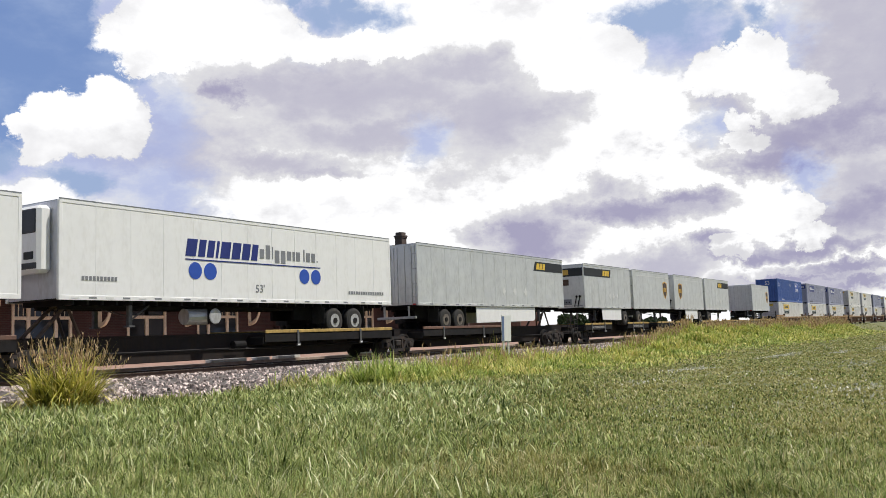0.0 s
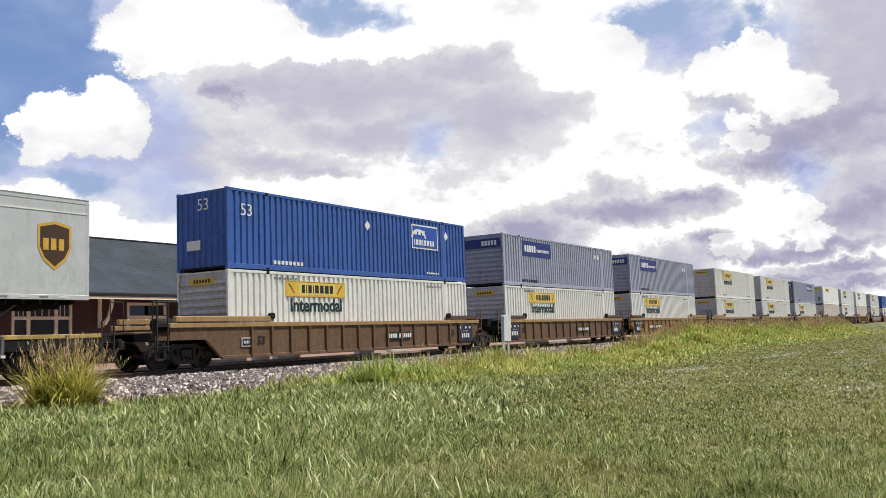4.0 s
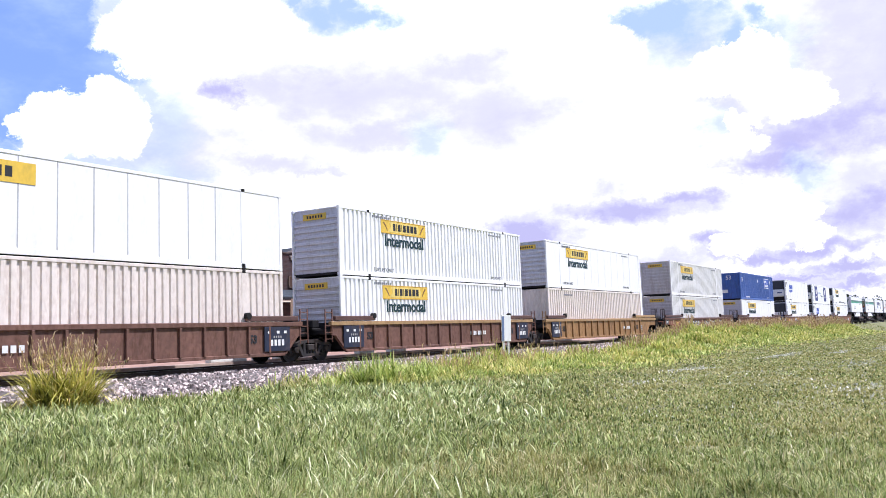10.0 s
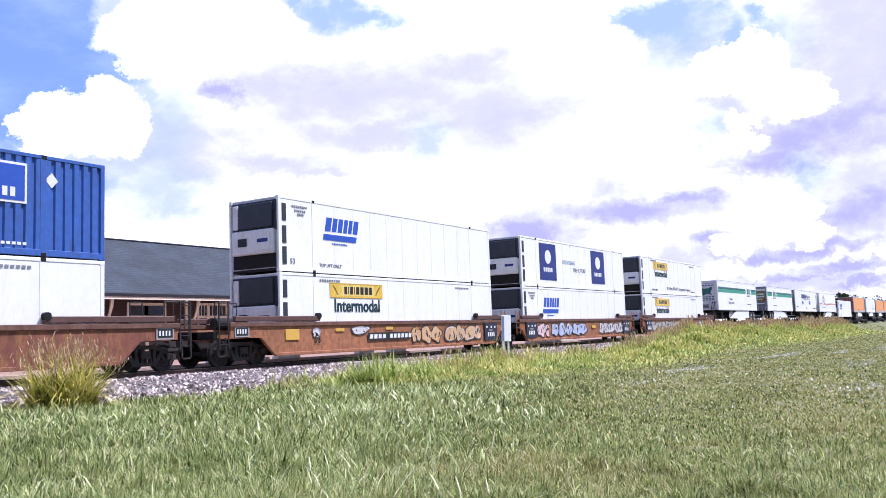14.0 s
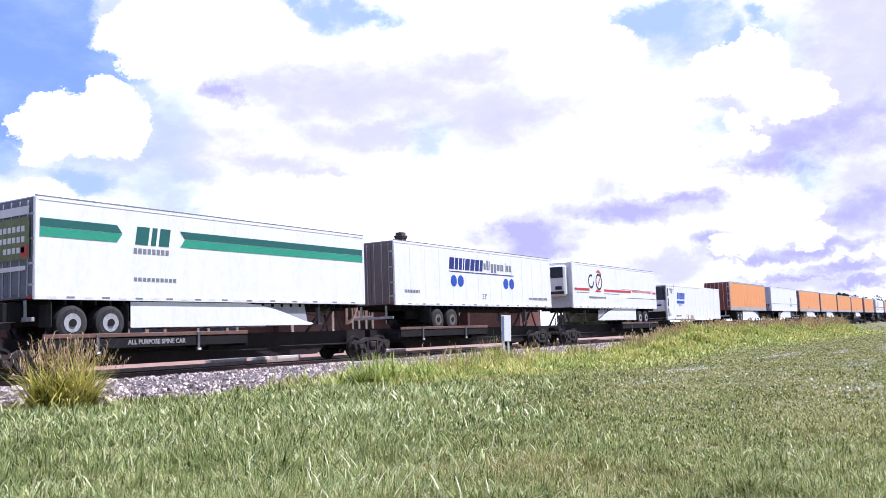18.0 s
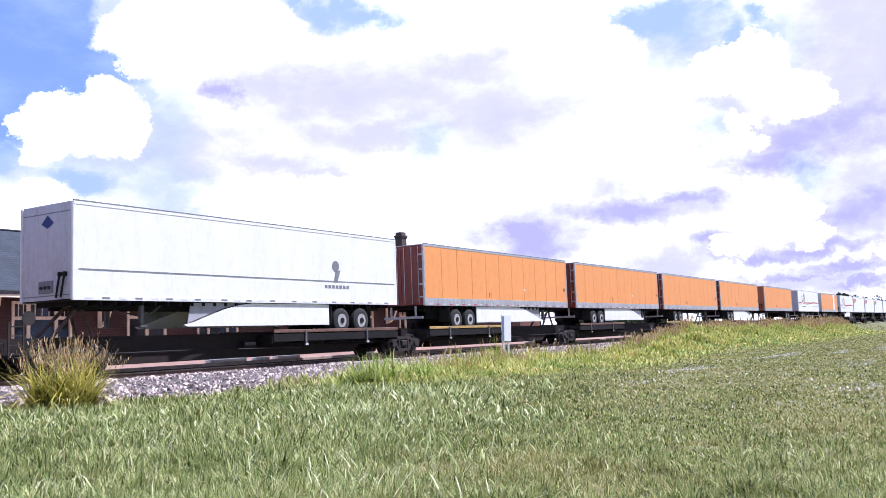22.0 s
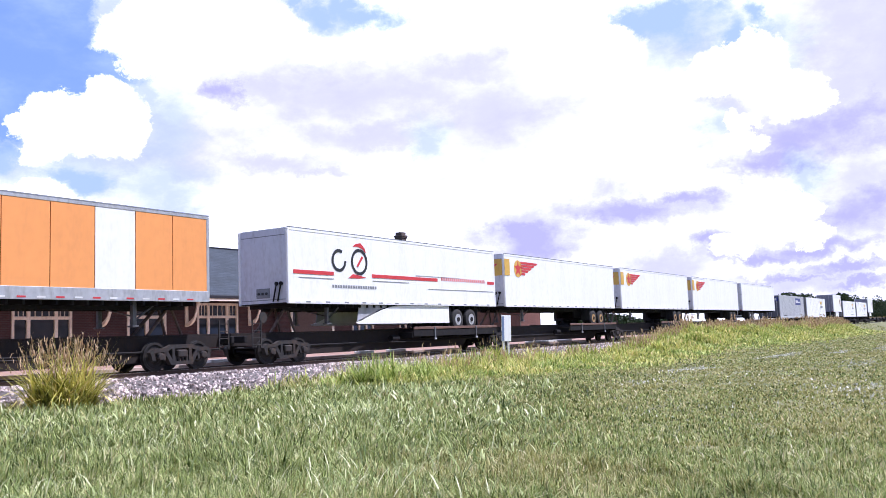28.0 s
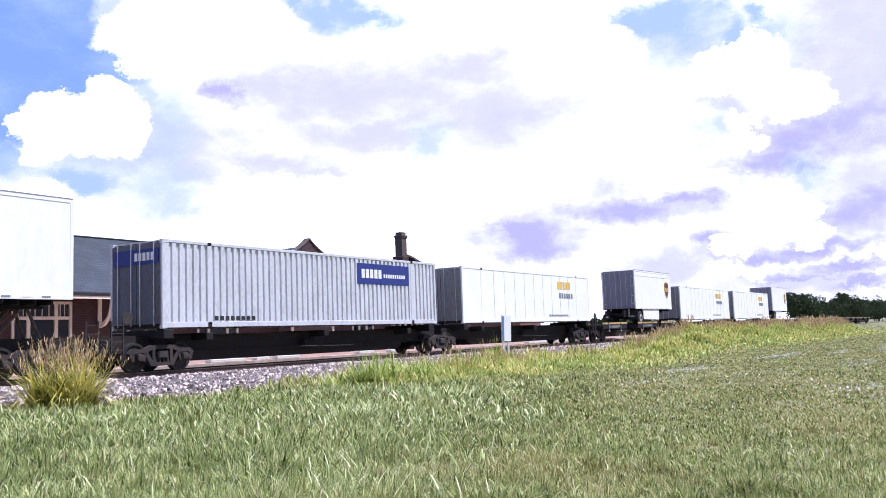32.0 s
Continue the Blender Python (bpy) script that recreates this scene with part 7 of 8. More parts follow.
# q, kind, left end, right end, edge paint
SINGLES = [
    (-3.11, "white", "a", "a", E_PLAIN), (14.14, "circles", "a", "a", E_GOLD), (32.39, "band", "a", "c", E_PLAIN),
    (410.42, "green", "c", "c", E_PLAIN), (432.31, "green_b", "c", "a", E_PLAIN), (449.49, "circles_b", "a", "c", E_PLAIN),
    (468.86, "go", "c", "a", E_PLAIN), (487.68, "box:slant", "a", "a", E_PLAIN), (508.06, "orange", "a", "c", E_PLAIN),
    (527.37, "small", "c", "a", E_PLAIN), (545.73, "orange", "a", "a", E_GOLD), (563.2, "orange", "a", "a", E_PLAIN),
    (580.66, "orange_bare", "a", "a", E_GOLD), (598.09, "orange", "a", "c", E_PLAIN), (617.67, "orange_n", "c", "a", E_PLAIN),
    (638.49, "go_rear", "a", "a", E_PLAIN), (657.63, "patch", "a", "c", E_PLAIN), (677.65, "go_plain", "c", "a", E_PLAIN),
    (694.91, "star", "a", "a", E_PLAIN), (712.47, "star", "a", "a", E_PLAIN), (730.07, "star_b", "a", "a", E_PLAIN),
    (748.01, "white_end", "a", "c", E_PLAIN), (767.33, "box:navy_w", "c", "a", E_PLAIN), (785.93, "box:yellow_w", "a", "c", E_PLAIN),
    (821.82, "box:yellow_w", "a", "a", E_PLAIN), (839.93, "box:yellow_w", "a", "a", E_PLAIN),
]
# pairs of short trailers on long platforms: platform start, length, [(q, kind)], ends
PAIRS = [
    (51.84, 17.5, [(51.84, "band_pup"), (60.94, "shield_r")], "c", "a"),
    (70.8, 17.8, [(70.8, "shield_l"), (79.94, "band_pup_b")], "a", "a"),
    (89.5, 17.7, [(98.65, "shield_r")], "a", "c"),
    (804.3, 15.4, [(810.86, "shield_far")], "c", "a"),
    (858.6, 17.5, [(858.6, "shield_far")], "a", "a"),
    (878.0, 17.5, [], "a", "c"), (900.5, 17.5, [], "c", "a"), (919.0, 17.5, [], "a", "a"), (937.5, 17.5, [], "a", "c"),
]


def build_singles():
    silver_w = mat("pale_silver_paint", (0.60, 0.61, 0.63), 0.5, vary=0.05, dirt=0.35, dirt_col=(0.3, 0.3, 0.31))
    made = {}
    for q, kind, le, ri, edge in SINGLES:
        L = 15.0 if kind == "green_b" else 16.15
        key = (kind.startswith("box"), le, ri, edge.name, L, kind in ("orange", "orange_bare", "band", "patch", "go_rear", "white_end", "circles_b", "green_b"))
        if key in made:
            car = copy_thing(made[key], Matrix())
        elif kind.startswith("box"):
            car = spine_car(q, L, le, ri, "dark spine car carrying one container", [], edge, flat=True)
        elif key[-1]:
            car = spine_car(q, L, le, ri, "dark spine car with wheel decks under a trailer", [(0.2, 8.0)], edge, hitch=L - 0.9, name="ALL PURPOSE SPINE CAR" if kind == "green_b" else "")
        else:
            car = spine_car(q, L, le, ri, "dark spine car with wheel decks under a trailer", [(L - 8.0, L - 0.2)], edge, hitch=0.9)
        made[key] = car
        aboard(car, q)
        if kind == "box:slant":
            aboard(container("slant", WHITE, SHADE_NOSE, "white refrigerated container with slanted blue bars", "flat", "reefer", marks=marks_slant), q, 1.35)
        elif kind == "box:navy_w":
            aboard(container("navy_w", silver_w, mat("dark_grey_door", (0.10, 0.11, 0.14), 0.5, dirt=0.4), "pale silver folded-steel container with a navy plate", "rib", "doors", marks=marks_plate(10.1, 13.9, end=True)), q, 1.35)
        elif kind == "box:yellow_w":
            aboard(container("yellow_w", WHITE, mat("grey_door", (0.30, 0.29, 0.29), 0.5, dirt=0.4), "white plate-walled container with yellow and grey bars", "flat", "doors", marks=marks_far), q, 1.35)
        else:
            aboard(trailer_of(kind), q)
    for a, L, loads, le, ri in PAIRS:
        aboard(spine_car(a, L, le, ri, "dark spine car with yellow-edged wheel decks", [(-0.4, 4.2), (L * 0.42, L * 0.42 + 4.4), (L - 3.6, L + 0.3)], E_GOLD, hitch=L * 0.36 if len(loads) > 1 else None, name="ALL PURPOSE SPINE CAR" if loads else ""), a)
        for q, kind in loads:
            aboard(trailer_of(kind), q)


def marks_far(ob, L, h):
    bars("name_bar", ob, 11.3, 13.3, 2.0, 2.45, 5, YELLOW)
    bars("name_bar", ob, 11.5, 13.6, 1.45, 1.75, 6, GREY_MARK)
    bars("small_marking", ob, 10.0, 12.8, 0.35, 0.45, 10, GREY_MARK)


build_stacks()
build_singles()

# ---- grass and weeds ----
def leaf_material(name, low, mid, high, straw):
    """Thin leaves: colour from leaf to leaf and from patch to patch, some light through them."""
    m = bpy.data.materials.new(name)
    m.use_nodes = True
    nt = m.node_tree
    N, K = nt.nodes.new, nt.links.new
    b = nt.nodes["Principled BSDF"]
    b.inputs["Roughness"].default_value = 0.55
    b.inputs["Specular IOR Level"].default_value = 0.35
    ramp = N("ShaderNodeValToRGB")
    els = ramp.color_ramp.elements
    els[0].position, els[0].color = 0.0, (*low, 1)
    els[1].position, els[1].color = 1.0, (*straw, 1)
    for p, c in ((0.50, mid), (0.82, high)):
        e = els.new(p)
        e.color = (*c, 1)
    tc = N("ShaderNodeTexCoord").outputs["Object"]
    patch = N("ShaderNodeTexNoise")
    patch.inputs["Scale"].default_value, patch.inputs["Detail"].default_value = 0.55, 5.0
    K(tc, patch.inputs["Vector"])
    shift = N("ShaderNodeMapRange")
    K(patch.outputs["Fac"], shift.inputs["Value"])
    for k, x in (("From Min", 0.3), ("From Max", 0.7), ("To Min", -0.11), ("To Max", 0.13)):
        shift.inputs[k].default_value = x
    add = N("ShaderNodeMath")
    add.operation, add.use_clamp = "ADD", True
    K(N("ShaderNodeNewGeometry").outputs["Random Per Island"], add.inputs[0])
    K(shift.outputs[0], add.inputs[1])
    K(add.outputs[0], ramp.inputs["Fac"])
    K(ramp.outputs[0], b.inputs["Base Color"])
    tr = N("ShaderNodeBsdfTranslucent")
    K(ramp.outputs[0], tr.inputs["Color"])
    mx = N("ShaderNodeMixShader")
    mx.inputs[0].default_value = 0.28
    K(b.outputs[0], mx.inputs[1])
    K(tr.outputs[0], mx.inputs[2])
    K(mx.outputs[0], nt.nodes["Material Output"].inputs["Surface"])
    return m


def blades(name, base, height, width, lean, material, label, seed, kind="stuff", parent=None):
    """Tapered, bent blades on the points of base: two quads' worth of leaf and a tip each."""
    rs = np.random.RandomState(seed)
    n = len(base)
    a = rs.uniform(0, 2 * np.pi, n)
    b = a + rs.uniform(-0.6, 0.6, n) + np.pi / 2
    wv = np.stack([np.cos(b), np.sin(b), np.zeros(n)], 1) * (width / 2)[:, None]
    lv = np.stack([np.cos(a), np.sin(a), np.zeros(n)], 1) * (lean * height)[:, None]
    up = np.zeros((n, 3))
    up[:, 2] = height
    drop = np.clip(lean, 0, 1.2)[:, None]
    p0, p1, p2 = base, base + up * 0.55 + lv * 0.28, base + up * (1.0 - 0.32 * drop) + lv
    v = np.empty((n, 5, 3))
    v[:, 0], v[:, 1], v[:, 2], v[:, 3], v[:, 4] = p0 - wv, p0 + wv, p1 - wv * 0.85, p1 + wv * 0.85, p2
    idx = (np.arange(n) * 5)[:, None]
    tri = np.concatenate([idx + np.array([[0, 1, 3]]), idx + np.array([[0, 3, 2]]), idx + np.array([[2, 3, 4]])], 1).reshape(-1)
    me = bpy.data.meshes.new(name)
    me.vertices.add(n * 5)
    me.vertices.foreach_set("co", v.reshape(-1))
    me.loops.add(len(tri))
    me.loops.foreach_set("vertex_index", tri.astype(np.int32))
    me.polygons.add(n * 3)
    me.polygons.foreach_set("loop_start", (np.arange(n * 3) * 3).astype(np.int32))
    me.update(calc_edges=True)
    me.materials.append(material)
    ob = new(name, me)
    if parent is not None:
        ob.parent = parent
    elif label:
        tagged(ob, label, "grass", kind=kind)
    return ob


def ground_points(xs, ys):
    """The lawn's height for many points at once, by a table of it."""
    gx, gy = np.arange(0, 160.1, 0.5), np.arange(-2, 24.1, 0.5)
    table = np.array([[ground_z(float(x), float(y)) for x in gx] for y in gy])
    fx, fy = np.clip((xs - gx[0]) / 0.5, 0, len(gx) - 1.001), np.clip((ys - gy[0]) / 0.5, 0, len(gy) - 1.001)
    i, j = fx.astype(int), fy.astype(int)
    u, w = fx - i, fy - j
    return table[j, i] * (1 - u) * (1 - w) + table[j, i + 1] * u * (1 - w) + table[j + 1, i] * (1 - u) * w + table[j + 1, i + 1] * u * w


def patch_noise(xs, ys, scale, seed):
    return np.array([noise.noise((float(x) * scale, float(y) * scale, seed)) for x, y in zip(xs, ys)])


GRASS = leaf_material("lawn_blades", (0.034, 0.058, 0.012), (0.25, 0.315, 0.080), (0.47, 0.53, 0.18), (0.66, 0.63, 0.33))
DRY = leaf_material("dry_lawn_blades", (0.17, 0.17, 0.048), (0.38, 0.365, 0.12), (0.53, 0.495, 0.20), (0.64, 0.55, 0.31))
WEED = leaf_material("weed_blades", (0.14, 0.18, 0.03), (0.50, 0.53, 0.125), (0.74, 0.69, 0.22), (0.80, 0.65, 0.33))
CLUMP = leaf_material("clump_leaves", (0.11, 0.12, 0.02), (0.46, 0.44, 0.07), (0.76, 0.67, 0.18), (0.78, 0.60, 0.28))
LUSH = leaf_material("lush_leaves", (0.10, 0.15, 0.022), (0.36, 0.46, 0.10), (0.58, 0.64, 0.19), (0.68, 0.64, 0.28))
BENT = leaf_material("bent_lawn_leaves", (0.045, 0.08, 0.016), (0.29, 0.36, 0.11), (0.56, 0.62, 0.27), (0.80, 0.80, 0.52))
CLOVER = leaf_material("clover_flowers", (0.30, 0.31, 0.22), (0.52, 0.52, 0.40), (0.70, 0.69, 0.58), (0.84, 0.82, 0.72))
SEED = leaf_material("seed_heads", (0.28, 0.18, 0.09), (0.46, 0.32, 0.17), (0.58, 0.42, 0.25), (0.66, 0.52, 0.33))
PALE = leaf_material("pale_dry_leaves", (0.34, 0.35, 0.18), (0.48, 0.47, 0.27), (0.60, 0.56, 0.36), (0.70, 0.65, 0.46))


def arched(name, base, length, width, tilt, bend, material, seed, parent=None, label=""):
    """Long leaves that rise at a tilt and curve over: five quads each, tapering to a tip."""
    rs = np.random.RandomState(seed)
    n = len(base)
    a = rs.uniform(0, 2 * np.pi, n)
    side = np.stack([-np.sin(a), np.cos(a), np.zeros(n)], 1)
    fwd = np.stack([np.cos(a), np.sin(a), np.zeros(n)], 1)
    up = np.array((0.0, 0.0, 1.0))
    steps = 5
    p = base.copy()
    v = np.empty((n, 2 * steps + 2, 3))
    for k in range(steps + 1):
        w = (width * 0.5 * (1.0 - (k / steps) ** 2 * 0.93))[:, None]
        v[:, 2 * k], v[:, 2 * k + 1] = p - side * w, p + side * w
        th = (tilt + bend * ((k + 0.5) / steps) ** 1.4)[:, None]
        p = p + (fwd * np.sin(th) + up * np.cos(th)) * (length / steps)[:, None]
    me = bpy.data.meshes.new(name)
    nv = 2 * steps + 2
    me.vertices.add(n * nv)
    me.vertices.foreach_set("co", v.reshape(-1))
    quad = np.array([[2 * k, 2 * k + 1, 2 * k + 3, 2 * k + 2] for k in range(steps)]).reshape(-1)
    loops = ((np.arange(n) * nv)[:, None] + quad[None]).reshape(-1)
    me.loops.add(len(loops))
    me.loops.foreach_set("vertex_index", loops.astype(np.int32))
    me.polygons.add(n * steps)
    me.polygons.foreach_set("loop_start", (np.arange(n * steps) * 4).astype(np.int32))
    me.update(calc_edges=True)
    me.materials.append(material)
    ob = new(name, me)
    if parent is not None:
        ob.parent = parent
        ob["kind"] = "stuff"
    elif label:
        tagged(ob, label, "grass", kind="stuff")
    return ob


def fan(rs, n, d0, d1, a0=27.0, a1=88.5):
    """Points spread evenly over a wedge of the lawn."""
    d = np.sqrt(rs.uniform(d0 * d0, d1 * d1, n))
    a = np.radians(rs.uniform(a0, a1, n))
    return d * np.sin(a), d * np.cos(a)


def grass_edge(x):
    """Where the grass gives way to the ballast."""
    return 19.35 + 0.55 * np.clip((x - 17.0) / 5.0, 0, 1) + 0.30 * np.sin(x * 1.7) + 0.22 * np.sin(x * 0.6 + 1) + 0.15 * np.sin(x * 4.3)


def build_grass():
    rs = np.random.RandomState(3)
    count = 520000
    d = 7.6 * (150.0 / 7.6) ** rs.uniform(0, 1, count) ** 1.12
    a = np.radians(rs.uniform(27.0, 88.5, count))
    x, y = d * np.sin(a), d * np.cos(a)
    keep = y < grass_edge(x)
    x, y, d = x[keep], y[keep], d[keep]
    bare = patch_noise(x, y, 0.45, 9.0)
    fine = patch_noise(x, y, 2.3, 4.0)
    worn = np.zeros(len(x))
    for wx, wy, wr, wk in ((11.7, 3.42, 0.42, 1.5), (14.2, 6.4, 0.5, 0.6), (10.4, 5.2, 0.45, 0.5), (24.0, 9.0, 1.4, 0.6), (18.0, 3.0, 1.2, 0.6), (30.0, 8.0, 1.6, 0.6), (24.5, 5.6, 1.5, 0.7), (12.0, 18.6, 0.7, 0.8)):
        worn += wk * np.exp(-((x - wx) ** 2 + (y - wy) ** 2) / wr ** 2)
    keep = rs.uniform(0, 1, len(x)) < 0.74 + 0.4 * np.clip(bare + 0.2, 0, 1) + 0.55 * fine - 0.6 * worn
    x, y, d, bare, fine, worn = x[keep], y[keep], d[keep], bare[keep], fine[keep], worn[keep]
    az = np.degrees(np.arctan2(x, y))
    cut = np.clip((az - 47.0) / 24.0, 0, 1) * np.clip((d - 5.0) / 9.0, 0.45, 1)       # mown shorter away from the track
    clump = 0.80 + 0.34 * np.clip(patch_noise(x, y, 0.8, 2.0) + 0.25, 0, 1) + 0.5 * fine
    h = 0.24 * (1.18 - 0.86 * cut) * clump * rs.uniform(0.5, 1.4, len(x)) * (1 - 0.5 * np.clip(worn, 0, 1))
    edge = np.clip((y - 17.6) / 2.0, 0, 1)
    h *= 1 + (0.3 + 0.6 * np.clip((x - 17) / 5, 0, 1)) * edge * (rs.uniform(0, 1, len(x)) < 0.3)
    w = np.clip(0.0016 * d, 0.015, 0.13) * rs.uniform(0.6, 1.5, len(x))
    base = np.stack([x, y, ground_points(x, y) - 0.01], 1)
    lean = rs.uniform(0.10, 0.75, len(x)) + 0.6 * (rs.uniform(0, 1, len(x)) < 0.2)
    dry = rs.uniform(0, 1, len(x)) < 0.10 + np.clip((az - 48) / 30, 0, 1) * 0.55 * np.clip((d - 7) / 14, 0.35, 1) + np.where(az > 52, 1.0, 0.5) * np.clip(patch_noise(x, y, 0.3, 21.0) - 0.05, 0, 1) + 0.4 * np.clip(worn, 0, 1) + 0.5 * edge
    for pick, name, leaf, text, seed in ((~dry, "lawn_grass", GRASS, "green lawn grass blades, longer towards the track", 20), (dry, "dry_lawn_grass", DRY, "yellowing dry grass blades in the lawn", 22)):
        blades(name, base[pick], np.clip(h, 0.04, 0.6)[pick], w[pick], lean[pick], leaf, text, seed)
    # longer leaves that bend over, in loose drifts, thinning out where the lawn is mown
    x, y = fan(rs, 90000, 7.4, 30, 27.0, 72.0)
    az, d = np.degrees(np.arctan2(x, y)), np.hypot(x, y)
    keep = (y < grass_edge(x) - 0.3) & (rs.uniform(0, 1, len(x)) < (0.16 + 1.6 * np.clip(patch_noise(x, y, 0.5, 16.0), 0, 1)) * np.clip((66 - az) / 20, 0, 1) * np.clip((31 - d) / 14, 0, 1))
    x, y, d = x[keep], y[keep], d[keep]
    base = np.stack([x, y, ground_points(x, y) - 0.01], 1)
    arched("bent_grass", base, rs.uniform(0.20, 0.50, len(x)), np.clip(0.0023 * d, 0.02, 0.05) * rs.uniform(0.6, 1.3, len(x)), rs.uniform(0.05, 0.6, len(x)),
           rs.uniform(0.5, 2.4, len(x)), BENT, 27, label="longer bright grass leaves bending over in the lawn")
    # dry pale clippings and bent leaves on the lawn
    x, y = fan(rs, 3600, 8, 45)
    keep = (y < 19.0) & (rs.uniform(0, 1, len(x)) < 0.05 + 0.9 * np.clip(patch_noise(x, y, 0.22, 6.0), 0, 1))
    x, y = x[keep], y[keep]
    base = np.stack([x, y, ground_points(x, y) + 0.06], 1)
    blades("dry_leaves", base, rs.uniform(0.07, 0.18, len(x)), rs.uniform(0.012, 0.024, len(x)), rs.uniform(1.0, 1.9, len(x)), PALE, "pale dry bent leaves lying in the lawn", 31)
    # white clover in drifts on the short lawn
    xs, ys = [], []
    for cx, cy, rx, ry, n in ((43.5, 8.6, 4.0, 0.5, 240), (47.0, 6.6, 2.5, 0.4, 90), (31.5, 9.4, 2.2, 0.6, 160), (24.5, 8.4, 2.0, 0.7, 60), (22.3, 2.6, 1.6, 1.1, 150), (20.2, 1.7, 1.4, 0.8, 90), (52, 5.0, 6.0, 0.8, 120), (34, 4.2, 3.5, 0.8, 90), (28, 6.0, 6.0, 3.0, 90), (17, 5, 5.0, 3.0, 60)):
        xs.append(rs.normal(cx, rx * 0.55, n))
        ys.append(rs.normal(cy, ry * 0.55, n))
    x, y = np.concatenate(xs), np.concatenate(ys)
    keep = y > 0.2
    x, y = x[keep], y[keep]
    base = np.stack([x, y, ground_points(x, y) + 0.06], 1)
    blades("white_clover", base, rs.uniform(0.03, 0.07, len(x)), np.clip(0.0016 * x, 0.025, 0.07) * rs.uniform(0.6, 1.5, len(x)), rs.uniform(0.3, 1.4, len(x)), CLOVER, "drifts of small white clover flowers on the short lawn", 33)
    # leafy weeds between the lawn and the ballast: low and patchy, then a tall bank further along
    x = 20.0 + 100 * rs.uniform(0, 1, 120000) ** 1.5
    mid = 18.0 - 0.04 * np.clip(x - 36, 0, 60)
    y = mid + rs.normal(-1.0, 1.8, len(x)) * np.where(x < 44, 1.4, 0.85)
    lump = patch_noise(x, y, 0.55, 14.0) + 0.5 * patch_noise(x, y, 1.5, 15.0)
    near = np.clip((x - 20.5) / 4, 0, 1) * np.clip(0.70 + 1.8 * lump, 0.15, 1)
    keep = (rs.uniform(0, 1, len(x)) < np.where(x < 49, near, np.clip(0.75 + lump, 0.3, 1))) & (y < grass_edge(x) + 0.3) & (y > 18.4 - 0.45 * (x - 17.0)) & (y > 12.0 + rs.normal(0, 0.7, len(x)) - 0.05 * (x - 30))
    x, y, mid, lump = x[keep], y[keep], mid[keep], lump[keep]
    tall = np.where(x < 49, 0.60 + 0.20 * np.exp(-((x - 36.8) / 2.2) ** 2), 0.62) * (0.8 + 0.9 * np.clip(lump, -0.35, 0.8)) * (1 - 0.6 * np.exp(-((x - 92.0) / 2.6) ** 2))
    tall *= np.clip(0.75 + 0.16 * (y - mid + 1.5), 0.32, 1.15) * (1 - 0.35 * np.exp(-((x - 41.5) / 2.6) ** 2))
    length = tall * rs.uniform(0.55, 1.35, len(x))
    base = np.stack([x, y, ground_points(x, y) - 0.02], 1)
    wide = np.clip(0.0017 * (x + 6), 0.035, 0.13) * rs.uniform(0.6, 1.5, len(x))
    green = rs.uniform(0, 1, len(x)) < np.clip(0.35 + 1.6 * patch_noise(x, y, 0.35, 25.0), 0.08, 0.9)
    for pick, name, leaf, text, seed in ((green, "green_weeds", LUSH, "dark green leafy weeds in clumps beside the ballast", 45), (~green, "tall_weeds", WEED, "tall yellow-green weeds along the ballast", 41)):
        arched(name, base[pick], length[pick], wide[pick], rs.uniform(0.0, 0.6, pick.sum()), rs.uniform(0.2, 1.7, pick.sum()), leaf, seed, label=text)
    # seed stems that stand above the weeds
    m = (rs.uniform(0, 1, len(x)) < 0.025 + 0.085 * (x > 49)) & (y > mid - 0.4)
    b2 = base[m].copy()
    arched("seed_stems", b2, tall[m] * rs.uniform(1.1, 1.75, len(b2)), np.full(len(b2), 0.022), rs.uniform(0.0, 0.35, len(b2)), rs.uniform(0.0, 0.5, len(b2)), WEED, 43, label="thin seed stems standing above the weeds")
    b2[:, 2] += tall[m] * rs.uniform(0.85, 1.35, len(b2))
    b2 = np.repeat(b2, 3, 0) + rs.normal(0, 1, (3 * len(b2), 3)) * np.array((0.10, 0.10, 0.09))
    blades("seed_heads", b2, rs.uniform(0.12, 0.28, len(b2)), 0.0010 * (b2[:, 0] + 4) * rs.uniform(0.5, 1.3, len(b2)), rs.uniform(0.0, 0.6, len(b2)), SEED, "pinkish brown seed heads above the weeds", 42)


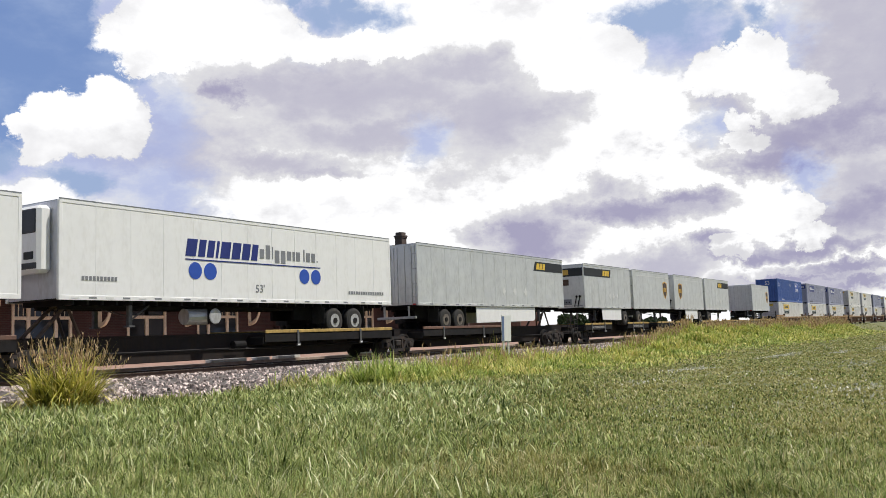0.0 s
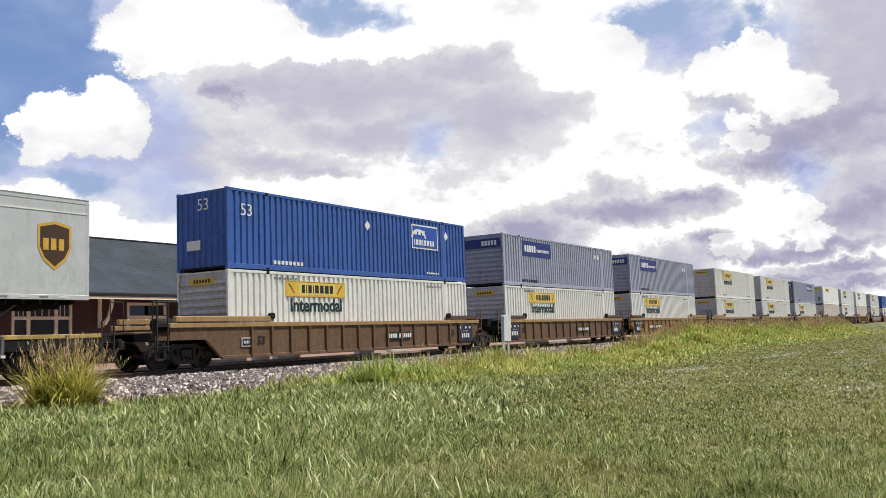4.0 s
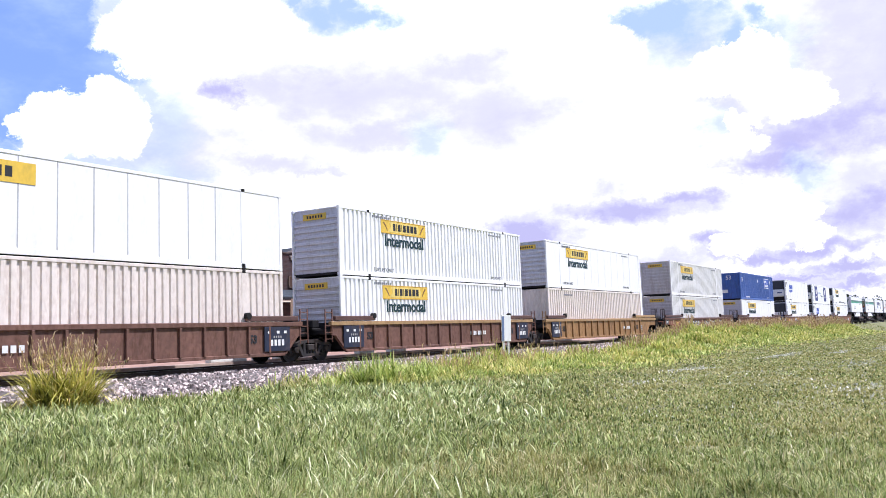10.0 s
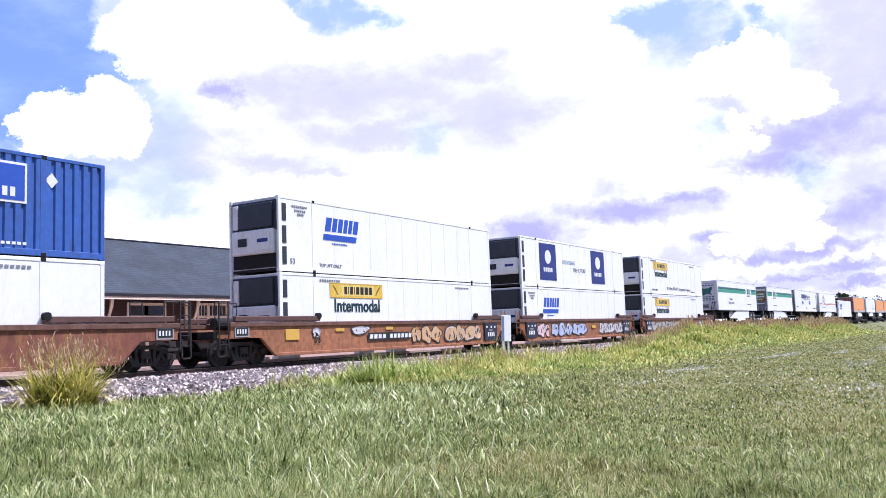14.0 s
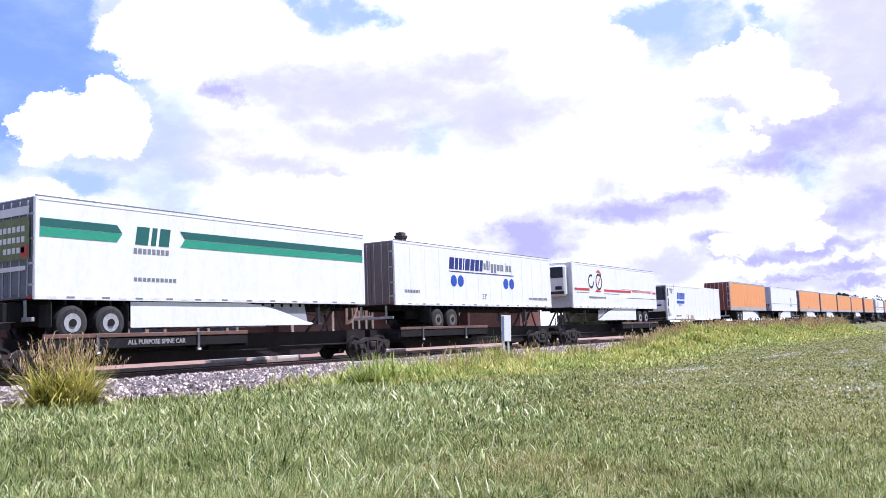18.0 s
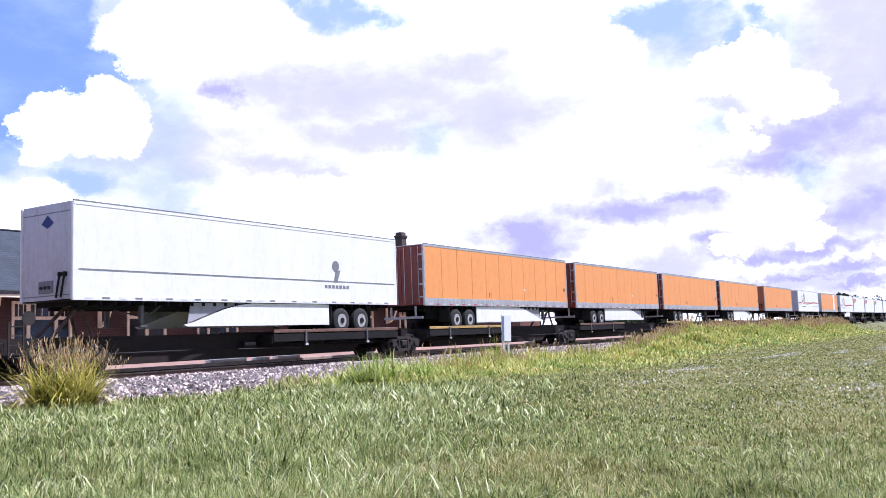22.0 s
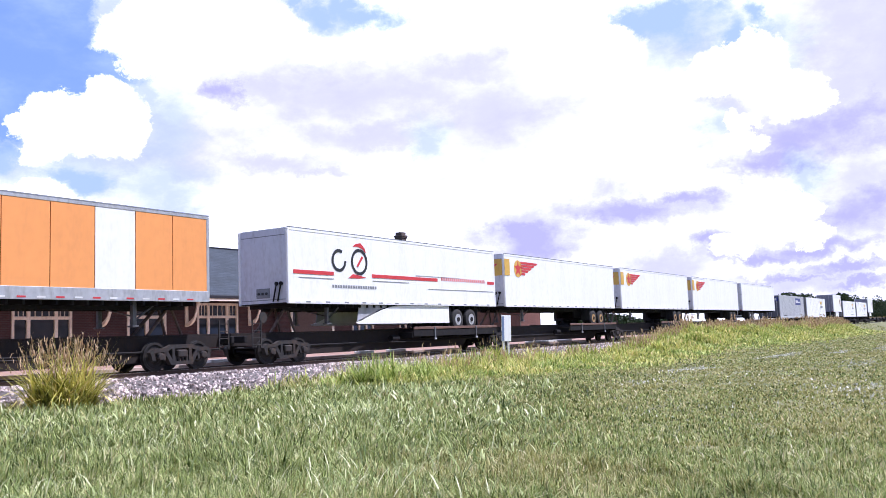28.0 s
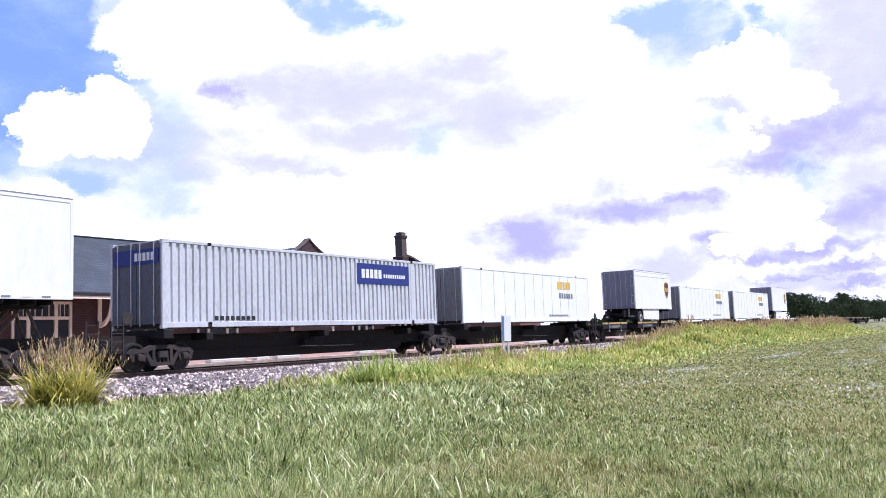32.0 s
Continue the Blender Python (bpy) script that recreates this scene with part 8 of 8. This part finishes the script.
def tuft(x, y, n, spread, tall, label, seed, leaf, plumes):
    """One big clump of arching grass leaves, with or without seed stems."""
    rs = np.random.RandomState(seed)
    ob = thing("grass_clump", label, "grass")
    z = ground_z(x, y)
    r, a = spread * 0.30 * np.sqrt(rs.uniform(0, 1, n)), rs.uniform(0, 2 * np.pi, n)
    base = np.stack([x + r * np.cos(a), y + r * np.sin(a), np.full(n, z - 0.02)], 1)
    arched("leaf", base, tall * rs.uniform(0.4, 0.95, n), rs.uniform(0.03, 0.062, n), rs.uniform(0.0, 0.75, n), rs.uniform(0.2, 2.3, n), leaf, seed + 1, ob)
    if not plumes:
        return ob
    k = plumes
    arched("seed_stem", base[:k], tall * rs.uniform(0.85, 1.12, k), np.full(k, 0.010), rs.uniform(0.05, 0.5, k), rs.uniform(0.1, 0.7, k), leaf, seed + 2, ob)
    # feathery seed plumes near the stem tips: short spikelets along each
    rs2 = np.random.RandomState(seed + 2)
    az = rs2.uniform(0, 2 * np.pi, k)
    tips = []
    for i in range(k):
        th = rs.uniform(0.08, 0.75)
        top = tall * rs.uniform(0.72, 1.02)
        for j in range(7):
            q = top * (0.74 + 0.26 * j / 6)
            tips.append((base[i, 0] + math.cos(az[i]) * q * math.sin(th), base[i, 1] + math.sin(az[i]) * q * math.sin(th), z + q * math.cos(th)))
    tips = np.array(tips)
    m = len(tips)
    blades("plume", tips, rs.uniform(0.08, 0.20, m), rs.uniform(0.018, 0.032, m), rs.uniform(0.1, 1.0, m), SEED, "", seed + 3, parent=ob)["kind"] = "stuff"
    return ob


def rock(x, y, s, seed):
    rnd = random.Random(seed)
    bm = bmesh.new()
    for _ in range(26):
        d = Vector((rnd.uniform(-1, 1), rnd.uniform(-1, 1), rnd.uniform(-0.6, 0.8))).normalized() * rnd.uniform(0.8, 1.05)
        bm.verts.new((d.x * s, d.y * s * 0.7, d.z * s * 0.55))
    bmesh.ops.convex_hull(bm, input=bm.verts)
    bmesh.ops.delete(bm, geom=[v for v in bm.verts if not v.link_faces], context="VERTS")
    ob = part("rock", bm, CONCRETE)
    ob.matrix_basis = pose(x, y, ground_z(x, y) + s * 0.2, 0, 0, rnd.uniform(0, 360))
    tagged(ob, "pale broken stone lying at the foot of the grass clump", "stone", "stones by the clump")


build_grass()
tuft(13.05, 19.2, 860, 2.4, 1.9, "tall yellow-green grass clump with brown seed plumes by the ballast", 60, CLUMP, 110)
tuft(22.8, 17.1, 760, 2.6, 1.45, "bright green low weed clump at the ballast's foot", 75, LUSH, 0)
tuft(24.7, 16.9, 420, 2.2, 1.15, "bright green low weed clump at the ballast's foot", 80, LUSH, 0)
for i, (wx, wy, wn, ws, wt) in enumerate(((27.4, 16.9, 260, 2.0, 0.85), (29.6, 17.2, 300, 2.2, 0.95), (31.8, 16.6, 260, 2.0, 0.9), (34.0, 17.4, 300, 2.2, 1.0), (36.6, 17.9, 340, 2.2, 1.3), (38.4, 17.0, 240, 2.0, 0.9))):
    tuft(wx, wy, wn, ws, wt, "yellow-green leafy weed clump beside the ballast", 700 + 10 * i, WEED, 12)
for i, (rx, ry, rr) in enumerate(((12.75, 18.7, 0.13), (13.1, 18.75, 0.17), (12.35, 18.95, 0.10), (13.0, 18.5, 0.08))):
    rock(rx, ry, rr, 900 + i)
BARK = mat("tree_bark", (0.09, 0.07, 0.05), 0.9, vary=0.3, grain=6)
LEAF = leaf_material("tree_leaves", (0.016, 0.030, 0.010), (0.028, 0.048, 0.016), (0.045, 0.068, 0.024), (0.06, 0.075, 0.03))
for i in range(26):
    t = random.Random(200 + i)
    leafy_tree(330 + i * 24 + t.uniform(-8, 8), 62 + t.uniform(-8, 10), t.uniform(10.5, 14.5) * (1 + i * 0.012), t.uniform(10, 15), 300 + i)
for i in range(18):
    t = random.Random(420 + i)
    leafy_tree(335 + i * 34 + t.uniform(-8, 8), 52 + t.uniform(-3, 4), t.uniform(5.5, 8.0), t.uniform(11, 15), 440 + i)
for i in range(14):
    t = random.Random(560 + i)
    leafy_tree(150 + i * 9 + t.uniform(-4, 4), 70 + i * 1.5 + t.uniform(-4, 4), t.uniform(2.6, 4.4), t.uniform(5, 8), 580 + i)
leafy_tree(139, 70.5, 7.2, 5.5, 575)
for i in range(8):
    t = random.Random(260 + i)
    leafy_tree(120 + i * 26 + t.uniform(-6, 6), 135 + i * 4 + t.uniform(-10, 10), t.uniform(5, 7.5), t.uniform(7, 11), 360 + i)

# ---- movement: the whole train rolls by at about 23 m/s ----
# seconds and metres run
RUN = [(0.0, -0.79), (1.0, 21.02), (2.0, 45.14), (3.0, 68.38), (6.0, 137.98), (7.0, 161.91), (8.0, 184.74), (9.0, 207.83), (10.0, 230.92),
       (11.0, 253.88), (12.0, 276.84), (13.0, 299.88), (14.0, 325.14), (17.0, 395.02), (18.0, 418.11), (19.0, 441.24), (20.0, 464.43), (21.0, 488.77),
       (22.0, 511.99), (23.0, 535.42), (24.0, 558.71), (25.0, 581.95), (28.0, 653.2), (29.0, 677.53), (30.0, 700.84), (31.0, 724.14), (32.0, 748.74)]


def motions():
    for ob, q, z in MOVING:
        walk(ob, [(t, pose(q - run, TRACK_Y, z)) for t, run in RUN])


motions()
